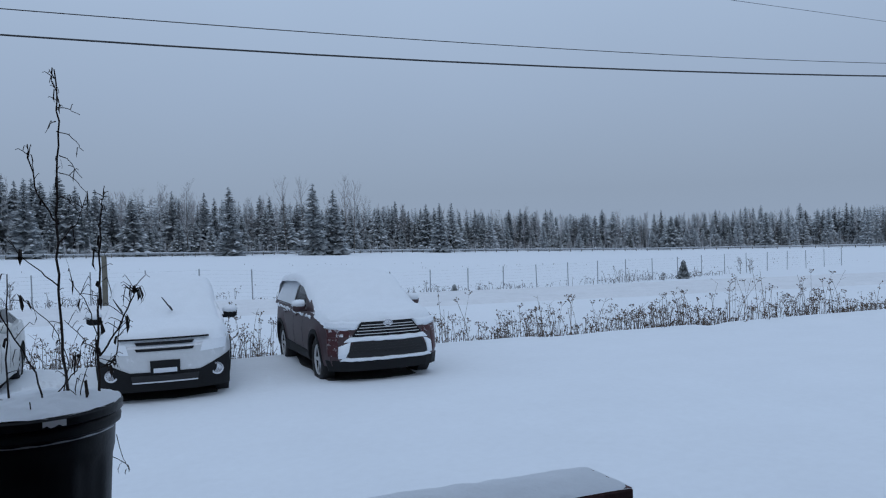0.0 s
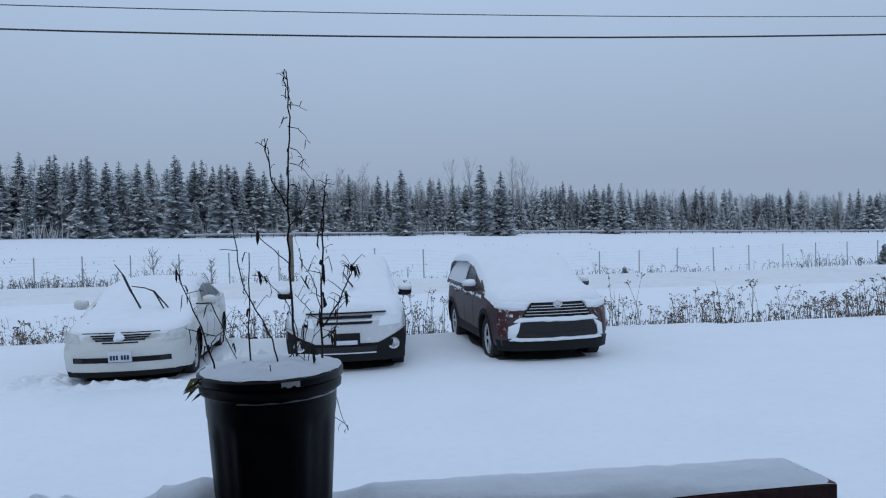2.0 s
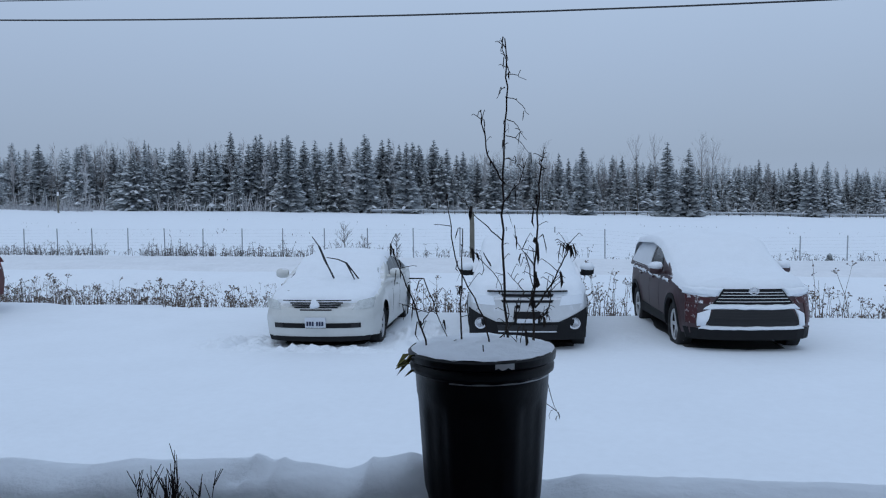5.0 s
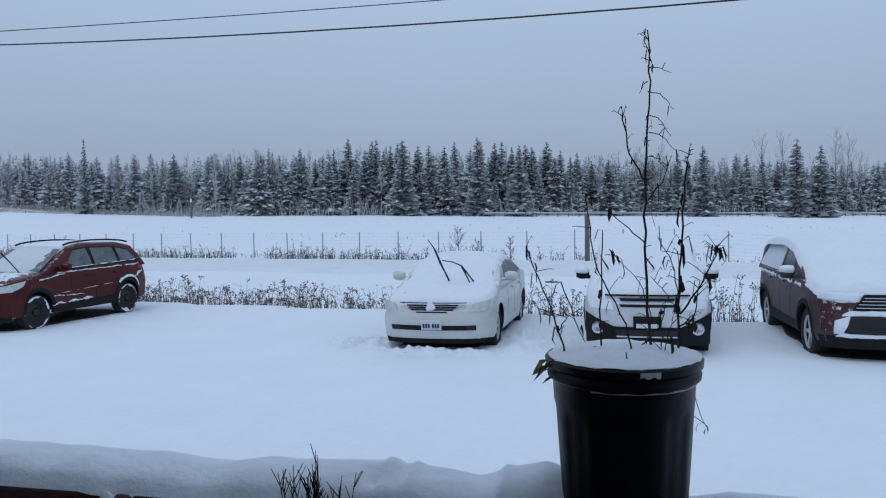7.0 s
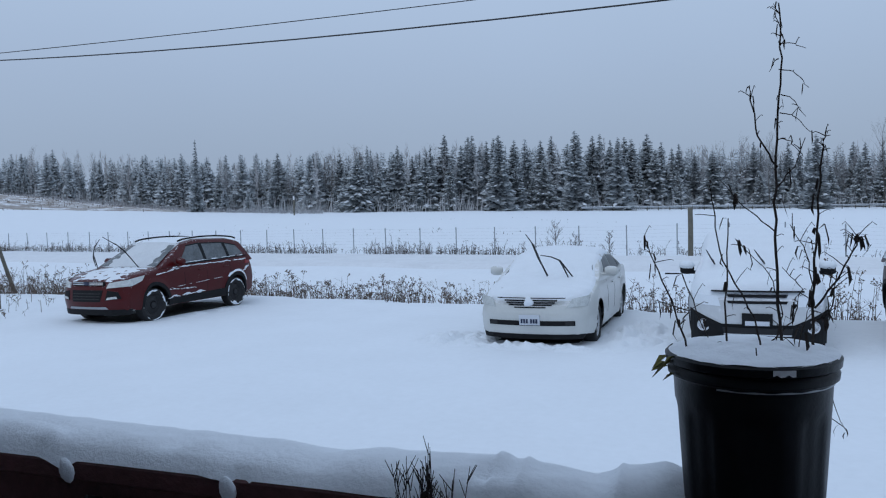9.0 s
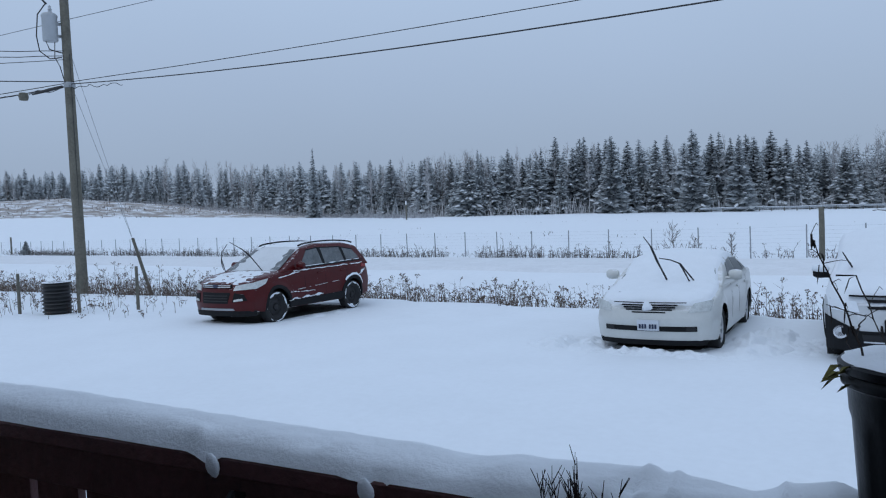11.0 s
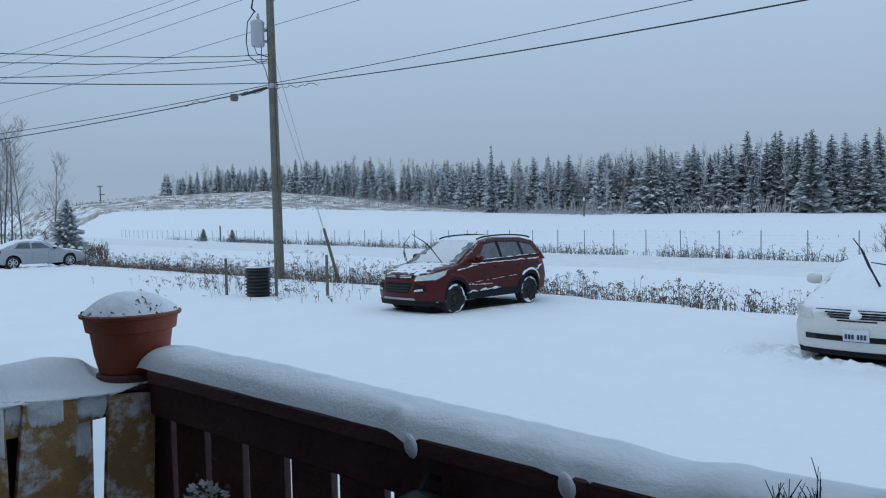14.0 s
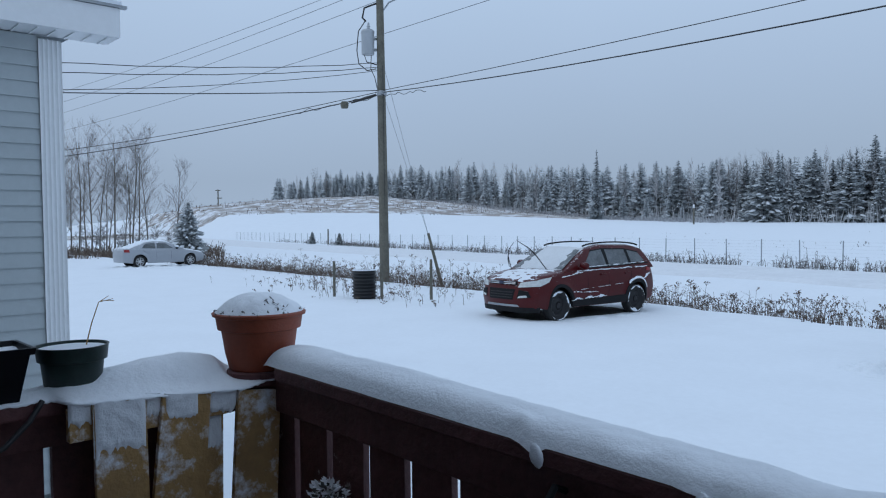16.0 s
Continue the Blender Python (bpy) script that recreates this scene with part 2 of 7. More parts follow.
class Geo:
    """Collects vertices and faces for one mesh."""

    def __init__(self):
        self.v, self.f = [], []

    def add(self, verts, faces):
        o = len(self.v)
        self.v += [tuple(p) for p in verts]
        self.f += [tuple(i + o for i in q) for q in faces]
        return self

    def box(self, c, s, m=None):
        x, y, z = s[0] / 2, s[1] / 2, s[2] / 2
        p = [Vector((c[0] + a * x, c[1] + b * y, c[2] + d * z)) for a in (-1, 1) for b in (-1, 1) for d in (-1, 1)]
        if m is not None:
            p = [m @ q for q in p]
        return self.add(p, [(0, 1, 3, 2), (4, 6, 7, 5), (0, 4, 5, 1), (2, 3, 7, 6), (0, 2, 6, 4), (1, 5, 7, 3)])

    def tube(self, pts, radii, sides=5, cap=True):
        pts = [Vector(p) for p in pts]
        if not hasattr(radii, "__len__"):
            radii = [radii] * len(pts)
        verts, faces = [], []
        for i, p in enumerate(pts):
            d = (pts[min(i + 1, len(pts) - 1)] - pts[max(i - 1, 0)])
            d = d.normalized() if d.length > 1e-9 else Vector((0, 0, 1))
            a = d.orthogonal() if abs(d.z) > 0.95 else d.cross(Vector((0, 0, 1)))
            a.normalize()
            b = d.cross(a)
            for k in range(sides):
                t = 2 * math.pi * k / sides
                verts.append(p + (a * math.cos(t) + b * math.sin(t)) * radii[i])
        for i in range(len(pts) - 1):
            for k in range(sides):
                j = (k + 1) % sides
                faces.append((i * sides + k, i * sides + j, (i + 1) * sides + j, (i + 1) * sides + k))
        if cap:
            faces.append(tuple(range(sides))[::-1])
            faces.append(tuple((len(pts) - 1) * sides + k for k in range(sides)))
        return self.add(verts, faces)

    def lathe(self, prof, segs=32, m=None, wave=None):
        """Turn (radius, height) pairs about z."""
        verts, faces = [], []
        for r, z in prof:
            for k in range(segs):
                t = 2 * math.pi * k / segs
                q = r * (wave(t, z) if wave else 1)
                p = Vector((q * math.cos(t), q * math.sin(t), z))
                verts.append(m @ p if m is not None else p)
        for i in range(len(prof) - 1):
            for k in range(segs):
                j = (k + 1) % segs
                faces.append((i * segs + k, i * segs + j, (i + 1) * segs + j, (i + 1) * segs + k))
        return self.add(verts, faces)

    def grid(self, rows):
        n = len(rows[0])
        verts = [p for r in rows for p in r]
        faces = [(i * n + k, i * n + k + 1, (i + 1) * n + k + 1, (i + 1) * n + k)
                 for i in range(len(rows) - 1) for k in range(n - 1)]
        return self.add(verts, faces)

    def mesh(self, name, mat, smooth=False, bevel=0.0, fix=False):
        me = bpy.data.meshes.new(name)
        me.from_pydata(self.v, [], self.f)
        if bevel or fix:
            bm = bmesh.new()
            bm.from_mesh(me)
            if fix:
                bmesh.ops.remove_doubles(bm, verts=bm.verts, dist=0.0005)
                bmesh.ops.recalc_face_normals(bm, faces=bm.faces)
            if bevel:
                bmesh.ops.bevel(bm, geom=list(bm.edges), offset=bevel, segments=2, affect="EDGES", profile=0.6)
            bm.to_mesh(me)
            bm.free()
        if mat:
            me.materials.append(mat)
        if smooth:
            me.polygons.foreach_set("use_smooth", [True] * len(me.polygons))
            me.set_sharp_from_angle(angle=radians(smooth if smooth is not True else 40))
        return me


def thing(name, label, category, group="", kind="", m=None):
    ob = tagged(new(name), label, category, group, kind)
    if m is not None:
        ob.matrix_basis = m
    return ob


def part(name, g, mat, parent, label="", smooth=False, bevel=0.0, fix=False, m=None):
    ob = new(name, g.mesh(name, mat, smooth, bevel, fix))
    ob.parent = parent
    if m is not None:
        ob.matrix_basis = m
    return tagged(ob, label)


def solid(name, g, mat, label, category, group="", kind="", smooth=False, bevel=0.0, fix=False, m=None):
    ob = tagged(new(name, g.mesh(name, mat, smooth, bevel, fix)), label, category, group, kind)
    if m is not None:
        ob.matrix_basis = m
    return ob


def interp(x, xs, ys):
    return float(np.interp(x, xs, ys))


def nz(x, y, z=0.0):
    return noise.noise((x, y, z))


def smoothstep(a, b, x):
    t = min(1.0, max(0.0, (x - a) / (b - a)))
    return t * t * (3 - 2 * t)


# ---- ground ----
AZ = (-75, -65, -57, -50, -40, -33, -20, 0, 18, 35, 50)          # degrees right of the y axis
WOOD_R = (270, 262, 250, 220, 185, 165, 155, 185, 210, 260, 262)   # distance of the wood's edge
WOOD_Z = (5.6, 9.3, 10.4, 8.0, 4.0, 2.3, 1.4, 0.0, -1.2, -3.4, -3.7)
FIELD_Z = (3.6, 3.5, 3.2, 2.8, 2.3, 2.0, 1.4, 0.0, -1.2, -3.4, -3.7)
WOOD_H = (8.5, 10, 11.5, 12.6, 13.6, 13.6, 16.3, 15.8, 14.2, 12.8, 13.5)


def lot_edge(x):
    return interp(x, (-90, -40, -20, -12, -6, 1.5, 7, 12, 30, 60), (13, 15.6, 15.8, 16.6, 15.8, 14.7, 14.5, 14.0, 14.4, 16))


def road_near(x):
    return 23.0 - 0.12 * x if x > -90 else 33.8 - 0.2 * (x + 90)


def road_far(x):
    return 29.0 - 0.145 * x if x > -90 else 42.05 - 0.2 * (x + 90)


def fence_y(x):
    return 30.3 - 0.17 * x if x < -6 else 31.32 + 0.02 * (x + 6) + 0.18 * max(0.0, x - 1.0)


def height(x, y):
    e, rn, rf, fy = lot_edge(x), road_near(x), road_far(x), fence_y(x)
    h = -0.02 * max(0.0, min(y, e) - 11.0) * (1 - smoothstep(rn - 3, rn, y))
    h += 0.035 * nz(x * 0.25, y * 0.25) + 0.012 * nz(x * 1.1, y * 1.1, 3)
    if y < e:
        h += 0.06 * smoothstep(e - 1.5, e - 0.2, y)
    if y > e - 0.2:
        a = smoothstep(e - 0.2, e + 1.6, y) * (1 - smoothstep(rn - 2.2, rn - 0.2, y))
        h -= 0.32 * a
        h += 0.10 * a * nz(x * 0.9, y * 0.9, 7)
    if y > rf:
        a = smoothstep(rf, rf + 0.8, y) * (1 - smoothstep(fy + 1, fy + 4, y))
        h -= 0.06 * a
    fall = 0.55 * smoothstep(2, 16, math.degrees(math.atan2(x, max(y, 1.0))))     # the verge falls away to the east
    h -= fall * smoothstep(rf + 0.3, fy, y)
    if y > fy:
        r, az = math.hypot(x, y), math.degrees(math.atan2(x, y))
        wr, z1, z2 = interp(az, AZ, WOOD_R), interp(az, AZ, FIELD_Z) + fall, interp(az, AZ, WOOD_Z) + fall
        r0 = math.hypot(x * fy / max(y, 1), fy)
        t = min(1.0, max(0.0, (r - r0) / max(20.0, min(wr, 165) - r0)))
        h += z1 * (t * t * 0.5 + t * 0.5)
        h += (z2 - z1) * smoothstep(150, 225, r)
        h += (0.10 * nz(x * 0.09, y * 0.09, 5) + 0.05 * nz(x * 0.5, y * 0.5, 9)) * t
        if az < -36:
            h += 1.1 * nz(x * 0.03, y * 0.03, 2) * smoothstep(160, 230, r)
    return h


def spread(lo, hi, fine_lo, fine_hi, step, growth):
    """Grid lines: even between fine_lo and fine_hi, wider and wider outside."""
    xs = list(np.arange(fine_lo, fine_hi, step))
    s, x = step, fine_hi
    while x < hi:
        xs.append(x)
        s *= growth
        x += s
    xs.append(hi)
    s, x = step, fine_lo
    left = []
    while x > lo:
        s *= growth
        x -= s
        left.append(max(x, lo))
    return left[::-1] + xs


gx = spread(-1500, 1500, -48, 24, 0.5, 1.06)
gy = spread(-1500, 2500, 0, 36, 0.4, 1.045)
g = Geo().grid([[(x, y, height(x, y)) for x in gx] for y in gy])
solid("ground", g, SNOW, "deep fresh snow over the parking lot, ditch and open field", "ground", kind="structure", smooth=80)

rows = []
for x in np.arange(-200, 120, 1.0):
    a, b = road_near(x), road_far(x)
    row = []
    for k in range(25):
        y = a + (b - a) * k / 24
        rut = sum(math.exp(-((k / 24 - c - 0.02 * nz(x * 0.06, c * 9)) / 0.03) ** 2) for c in (0.2, 0.38, 0.62, 0.8))
        z = height(x, y) + (0.10 - 0.085 * rut + 0.012 * nz(x * 0.6, y * 2)) * min(1, k / 1.5, (24 - k) / 1.5) - (0.03 if k in (0, 24) else 0)
        row.append((x, y, z))
    rows.append(row)
solid("road", Geo().grid(rows), ROAD, "packed snow-covered road with faint wheel ruts", "road", kind="structure", smooth=80)

# tawny slope of the hill, snow and dead grass mixed
rows = []
for a in np.arange(-80, -35.5, 0.5):
    row = []
    for r in np.arange(168, 262, 3.0):
        x, y = r * math.sin(math.radians(a)), r * math.cos(math.radians(a))
        edge = min(1.0, (r - 168) / 9, (-36 - a) / 2 + 0.2)
        row.append((x, y, height(x, y) + 0.10 - 0.4 * (1 - max(0, edge))))
    rows.append(row)
solid("hill_slope", Geo().grid(rows), FIELD_GRASS, "hillside of tawny dead grass streaked with snow", "hill", kind="structure", smooth=80)

# ---- fence, guard rail and posts ----
fence = thing("wire_fence", "wire fence on thin grey posts along the road", "fence")
post_mesh = Geo().tube([(0, 0, -0.2), (0, 0, 1.27)], [0.027, 0.027], 6).mesh("post", GREY_METAL)
x = 46.0
xs = []
while x > -120:
    xs.append(x)
    x -= 2.12 if x > 2 else 1.98 if x > -40 else 2.4
for x in xs:
    p = new("post", post_mesh)
    p.parent = fence
    p.matrix_basis = pose(x, fence_y(x), height(x, fence_y(x)), nz(x, 3) * 3, nz(x, 9) * 3, 0)
for z in (0.15, 0.3, 0.45, 0.6, 0.75, 0.9, 1.05, 1.2):
    part("wire", Geo().tube([(q, fence_y(q), height(q, fence_y(q)) + z) for q in xs], 0.0019, 3, cap=False), GREY_METAL, fence)
solid("fence_post", Geo().tube([(0, 0, -0.3), (0.01, 0, 1.2), (0.0, 0, 1.9)], [0.10, 0.095, 0.09], 10), POLE,
      "stout weathered wooden post beside the wire fence", "post", smooth=50, m=pose(-1.87, 29.8, height(-1.87, 29.8)))
solid("fence_post", Geo().tube([(0, 0, -0.3), (0.01, 0, 1.2), (0.0, 0, 1.75)], [0.09, 0.085, 0.08], 10), POLE,
      "stout weathered wooden post beside the wire fence", "post", smooth=50, m=pose(-76, fence_y(-76), height(-76, fence_y(-76))))

rail = thing("guard_rail", "steel highway guard rail along the far field edge", "guard rail")
beam, n_posts = [], []
for a in np.arange(-11.4, 52, 0.8):
    r = interp(a, AZ, WOOD_R) - 16
    x, y = r * math.sin(math.radians(a)), r * math.cos(math.radians(a))
    z = height(x, y) + 0.12 * smoothstep(-11.4, -7, a)
    d = Vector((math.sin(math.radians(a)), math.cos(math.radians(a)), 0))
    c = Vector((x, y, z))
    beam.append([c + Vector((0, 0, 0.42)), c + Vector((0, 0, 0.45)) - d * 0.06, c + Vector((0, 0, 0.58)) - d * 0.02,
                 c + Vector((0, 0, 0.70)) - d * 0.06, c + Vector((0, 0, 0.74)), c + Vector((0, 0, 0.73)) + d * 0.05, c + Vector((0, 0, 0.42)) + d * 0.05])
    n_posts.append(c)
part("beam", Geo().grid(beam), GREY_METAL, rail)
rp = Geo().box((0, 0, 0.2), (0.15, 0.15, 0.95)).mesh("post", POLE)
for c in n_posts:
    p = new("post", rp)
    p.parent = rail
    p.matrix_basis = Matrix.Translation(c)
solid("snow_ridge", Geo().grid([[c + Vector((0, 0, 0.74)) + Vector((c.x, c.y, 0)).normalized() * q + Vector((0, 0, 0.08 if 0 < q < 0.3 else 0)) for q in (-0.08, 0.03, 0.15, 0.3)]
                                for c in n_posts]), SNOW, "snow lying along the guard rail", "snow", kind="stuff")
marker = thing("marker_post", "slim marker post with a white tip by the far wood", "post", m=pose(-80.5, 123.5, height(-80.5, 123.5)))
part("post", Geo().tube([(0, 0, -0.3), (0, 0, 3.0)], 0.16, 8), POLE, marker, smooth=50)
part("tip", Geo().tube([(0, 0, 3.0), (0, 0, 3.7)], 0.17, 8), TRIM, marker, "white tip", smooth=50)

# ---- utility pole and lines ----
PX, PY = -23.39, 15.6
pz = height(PX, PY)
pole = thing("utility_pole", "weathered wooden utility pole with a grey transformer", "utility pole", m=pose(PX, PY, pz))
part("shaft", Geo().tube([(0.03, 0, -0.5), (0, 0, 5.0), (-0.05, 0, 12.3)], [0.185, 0.165, 0.125], 16), POLE, pole, smooth=50)
tf = Geo().lathe([(0.0, 8.42), (0.215, 8.42), (0.235, 8.45), (0.235, 9.2), (0.25, 9.22), (0.25, 9.27), (0.20, 9.33), (0, 9.36)], 24,
                 Matrix.Translation((-0.30, -0.38, 0)))
t = part("transformer", tf, TRANSF, pole, "light grey round transformer tank", smooth=40)
part("bushing", Geo().lathe([(0.05, 9.33), (0.075, 9.38), (0.04, 9.42), (0.07, 9.46), (0.035, 9.52), (0.05, 9.56), (0.0, 9.62)], 12,
                            Matrix.Translation((-0.28, -0.36, 0))), TRANSF, t, smooth=40)
part("bracket", Geo().box((-0.16, -0.2, 9.0), (0.14, 0.2, 0.08)).box((-0.16, -0.2, 8.6), (0.14, 0.2, 0.08)), GREY_METAL, t)
part("fuse_cutout", Geo().tube([(-0.10, -0.12, 10.3), (-0.40, -0.45, 10.15), (-0.46, -0.5, 9.8), (-0.36, -0.42, 9.65)], 0.035, 6), CABLE, pole, smooth=60)
part("lead", Geo().tube([(-0.36, -0.42, 9.7), (-0.56, -0.62, 9.3), (-0.62, -0.66, 8.6), (-0.58, -0.6, 8.1), (-0.35, -0.4, 7.85), (-0.1, -0.15, 7.9)], 0.02, 5), CABLE, pole)
part("lead", Geo().tube([(-0.42, -0.5, 9.0), (-0.4, -0.52, 8.5), (-0.32, -0.42, 8.15), (-0.1, -0.12, 8.05)], 0.02, 5), CABLE, pole)
part("lead", Geo().tube([(-0.2, -0.3, 8.4), (-0.22, -0.32, 7.9), (-0.15, -0.2, 7.6), (-0.1, -0.1, 7.1)], 0.015, 5), CABLE, pole)
arm = part("lamp_arm", Geo().tube([(0.0, 0.0, 9.9), (0.25, 0.2, 10.3), (0.9, 0.6, 10.55), (1.3, 0.8, 10.55)], 0.03, 6), GREY_METAL, pole, smooth=60)
part("lamp_head", Geo().lathe([(0, 0.06), (0.1, 0.05), (0.14, 0), (0.1, -0.07), (0, -0.09)], 12, Matrix.Translation((1.45, 0.88, 10.5)) @ Matrix.Diagonal((1.6, 1, 1, 1))), TRANSF, arm)
part("cable_clamp", Geo().tube([(-0.17, -0.14, 6.95), (-0.5, -0.4, 6.85), (-1.0, -0.7, 6.72)], [0.05, 0.06, 0.03], 6), CABLE, pole)
part("splice_box", Geo().lathe([(0, -0.14), (0.13, -0.12), (0.16, 0.0), (0.13, 0.12), (0, 0.14)], 10, Matrix.Translation((-1.25, -0.85, 6.66))), POLE, pole, "round grey splice case", smooth=50)
for dirn, run_, amp, n_ in (((-0.953, -0.296, -0.05), 4.2, 0.10, 3.5), ((0.99, 0.09, -0.06), 2.6, 0.07, 2.5)):
    pts = []
    for i in range(41):
        t = i / 40
        p = Vector((0, -0.12, 6.95)) + Vector(dirn) * run_ * t
        pts.append(p + Vector((0.05 * math.sin(t * n_ * 9), 0, -amp * abs(math.sin(t * n_ * 3.14)) ** 0.7 + 0.03 * math.sin(t * 31))))
    part("slack_cable", Geo().tube(pts, 0.011, 5), CABLE, pole, "slack black cable looped along the line", smooth=60)
part("strap", Geo().lathe([(0.175, 6.9), (0.185, 6.92), (0.185, 7.06), (0.175, 7.08)], 16), GREY_METAL, pole)
part("ground_wire", Geo().tube([(0.17, -0.05, 0.0), (0.17, -0.05, 8.0)], 0.008, 4), CABLE, pole)
gx0, gy0 = -24.0, 18.85
stub = thing("guy_anchor", "leaning dark guy-wire guard in the weeds by the pole", "post", m=pose(gx0, gy0, height(gx0, gy0)))
part("guard", Geo().tube([(0.04, 0.05, -0.3), (-0.37, -0.42, 2.2)], [0.07, 0.055], 8), POLE, stub, smooth=50)
for z in (7.6, 8.8):
    part("guy_wire", Geo().tube([(-0.36, -0.41, 2.1), (PX - gx0, PY - gy0, z)], 0.010, 4), GREY_METAL, stub)


def cable(a, b, sag, r, label, mat=CABLE, n=26, wobble=0.0):
    a, b = Vector(a), Vector(b)
    pts = []
    for i in range(n + 1):
        t = i / n
        p = a.lerp(b, t)
        p.z -= 4 * sag * t * (1 - t)
        p.z += wobble * math.sin(i * 2.1)
        pts.append(p)
    return solid("overhead_cable", Geo().tube(pts, r, 5), mat, label, "cable", "overhead cables", smooth=60)


ca, sa = math.cos(math.radians(8)), math.sin(math.radians(8))
E_UP = (PX + 62 * ca, PY + 62 * sa, 7.035 + 0.0015 * 62 + 0.00067 * 62 * 62)
cable((PX, PY, 7.07), E_UP, 0.00067 * 62 * 62 / 4, 0.0125, "black overhead cable running from the pole")
ca, sa = math.cos(math.radians(-5)), math.sin(math.radians(-5))
E_LO = (PX + 62 * ca, PY + 62 * sa, 7.035 - 0.0976 * 62 + 0.001494 * 62 * 62)
cable((PX, PY, 7.0), E_LO, 0.001494 * 62 * 62 / 4, 0.0165, "thick black overhead cable running from the pole")


def beyond(a, b, f):
    return tuple(Vector(a).lerp(Vector(b), f))


for z0, b, r, wob, sag_, lab in ((8.08, (-23.2, 4.83, 7.27), 0.013, 0.012, 0.54, "twisted black service cable leading from the pole"),
                                 (7.92, (-23.26, 4.84, 7.01), 0.013, 0.012, 0.54, "twisted black service cable leading from the pole"),
                                 (7.80, (-23.35, 4.84, 6.54), 0.011, 0, 0.54, "thin black service cable leading from the pole"),
                                 (7.07, (-23.36, 4.84, 6.16), 0.016, 0, 0.24, "black service cable leading from the pole")):
    a = (PX, PY - 0.1, z0)
    cable(a, beyond(a, b, 1.9), sag_, r, lab, wobble=wob)
for z0, b, r in ((7.05, (-44.03, 9.2, 6.72), 0.014), (6.95, (-44.04, 9.2, 6.40), 0.02)):
    a = (PX, PY, z0)
    cable(a, beyond(a, b, 1.6), 0.45, r, "sagging black cable leading along the houses")
for z0, b in ((11.25, (-53.1, 11.6, 11.4)), (10.95, (-53.2, 11.6, 10.75)), (10.4, (-53.3, 11.6, 10.05)), (9.12, (-53.6, 11.2, 8.75))):
    a = (PX, PY, z0)
    cable(a, beyond(a, b, 1.4), 0.3, 0.011, "thin grey power line", WIRE_GREY)
a = (PX, PY, 9.12)
cable(a, beyond(a, (30.5, 24.4, 11.3), 1.15), 0.0, 0.011, "thin grey power line", WIRE_GREY)

# far line pole on the hill
fx, fy_ = -0.929 * 285, 0.370 * 285
fz = height(fx, fy_)
far_pole = thing("far_pole", "distant power-line pole with crossarms behind the hill", "utility pole", m=pose(fx, fy_, fz, 0, 0, 68))
part("shaft", Geo().tube([(0, 0, -1), (0, 0, 15.7 - fz)], [0.24, 0.20], 8), POLE, far_pole)
part("crossarm", Geo().box((0, 0, 15.4 - fz), (2.0, 0.2, 0.3)), POLE, far_pole)
part("crossarm", Geo().box((0.5, 0, 12.6 - fz), (1.8, 0.2, 0.3)), POLE, far_pole)

# upright corrugated pipe and stakes
cx, cy = -18.55, 11.65
prof = []
for i in range(49):
    prof.append((0.335 + 0.028 * math.sin(i / 48 * 9 * 6.283), -0.05 + 0.87 * i / 48))
prof += [(0.30, 0.82), (0.29, 0.0)]
pipe = thing("corrugated_pipe", "upright black corrugated culvert pipe in the snow", "pipe", m=pose(cx, cy, height(cx, cy)))
part("pipe_wall", Geo().lathe(prof, 40), CORRUGATED, pipe, smooth=60)
part("snow_rim", Geo().lathe([(0.29, 0.815), (0.31, 0.84), (0.34, 0.835), (0.35, 0.815)], 40), CAR_SNOW, pipe, "snow on the rim", smooth=60)
for x, y, h in ((-19.5, 11.2, 1.05), (-18.1, 11.95, 1.1), (-17.0, 12.9, 1.15), (-31.5, 1.4, 0.9)):
    solid("stake", Geo().tube([(0, 0, -0.3), (0.01, 0.0, h)], [0.045, 0.04], 8), POLE, "short grey wooden stake in the snow", "stake", "stakes by the pipe",
          smooth=50, m=pose(x, y, height(x, y)))

# ---- deck and house, on axes turned by 4.4 degrees ----
HOUSE = pose(0, 0, 0, 0, 0, 4.4)
V0, VW = 1.135, 0.145          # near edge and width of the front rail's cap
U_L, U_R = -2.30, 1.145        # deck corners along the rail


def cap_z(u):
    return 1.634 - 0.0205 * u


def local(g):
    g.v = [tuple(HOUSE @ Vector(p)) for p in g.v]
    return g


def slanted_board(u0, u1, v0, v1, dz0, dz1, n=14):
    """A board along the rail that follows the cap's slope."""
    g, rows_ = Geo(), []
    for i in range(n + 1):
        u = u0 + (u1 - u0) * i / n
        z = cap_z(u)
        e = 0.004
        rows_.append([(u, v0, z + dz0 + e), (u, v0, z + dz1 - e), (u, v0 + e, z + dz1), (u, v1 - e, z + dz1), (u, v1, z + dz1 - e),
                      (u, v1, z + dz0 + e), (u, v1 - e, z + dz0), (u, v0 + e, z + dz0), (u, v0, z + dz0 + e)])
    g.grid(rows_)
    m = len(rows_[0]) - 1
    g.f.append(tuple(range(m))[::-1])
    g.f.append(tuple(n * (m + 1) + k for k in range(m)))
    return local(g)


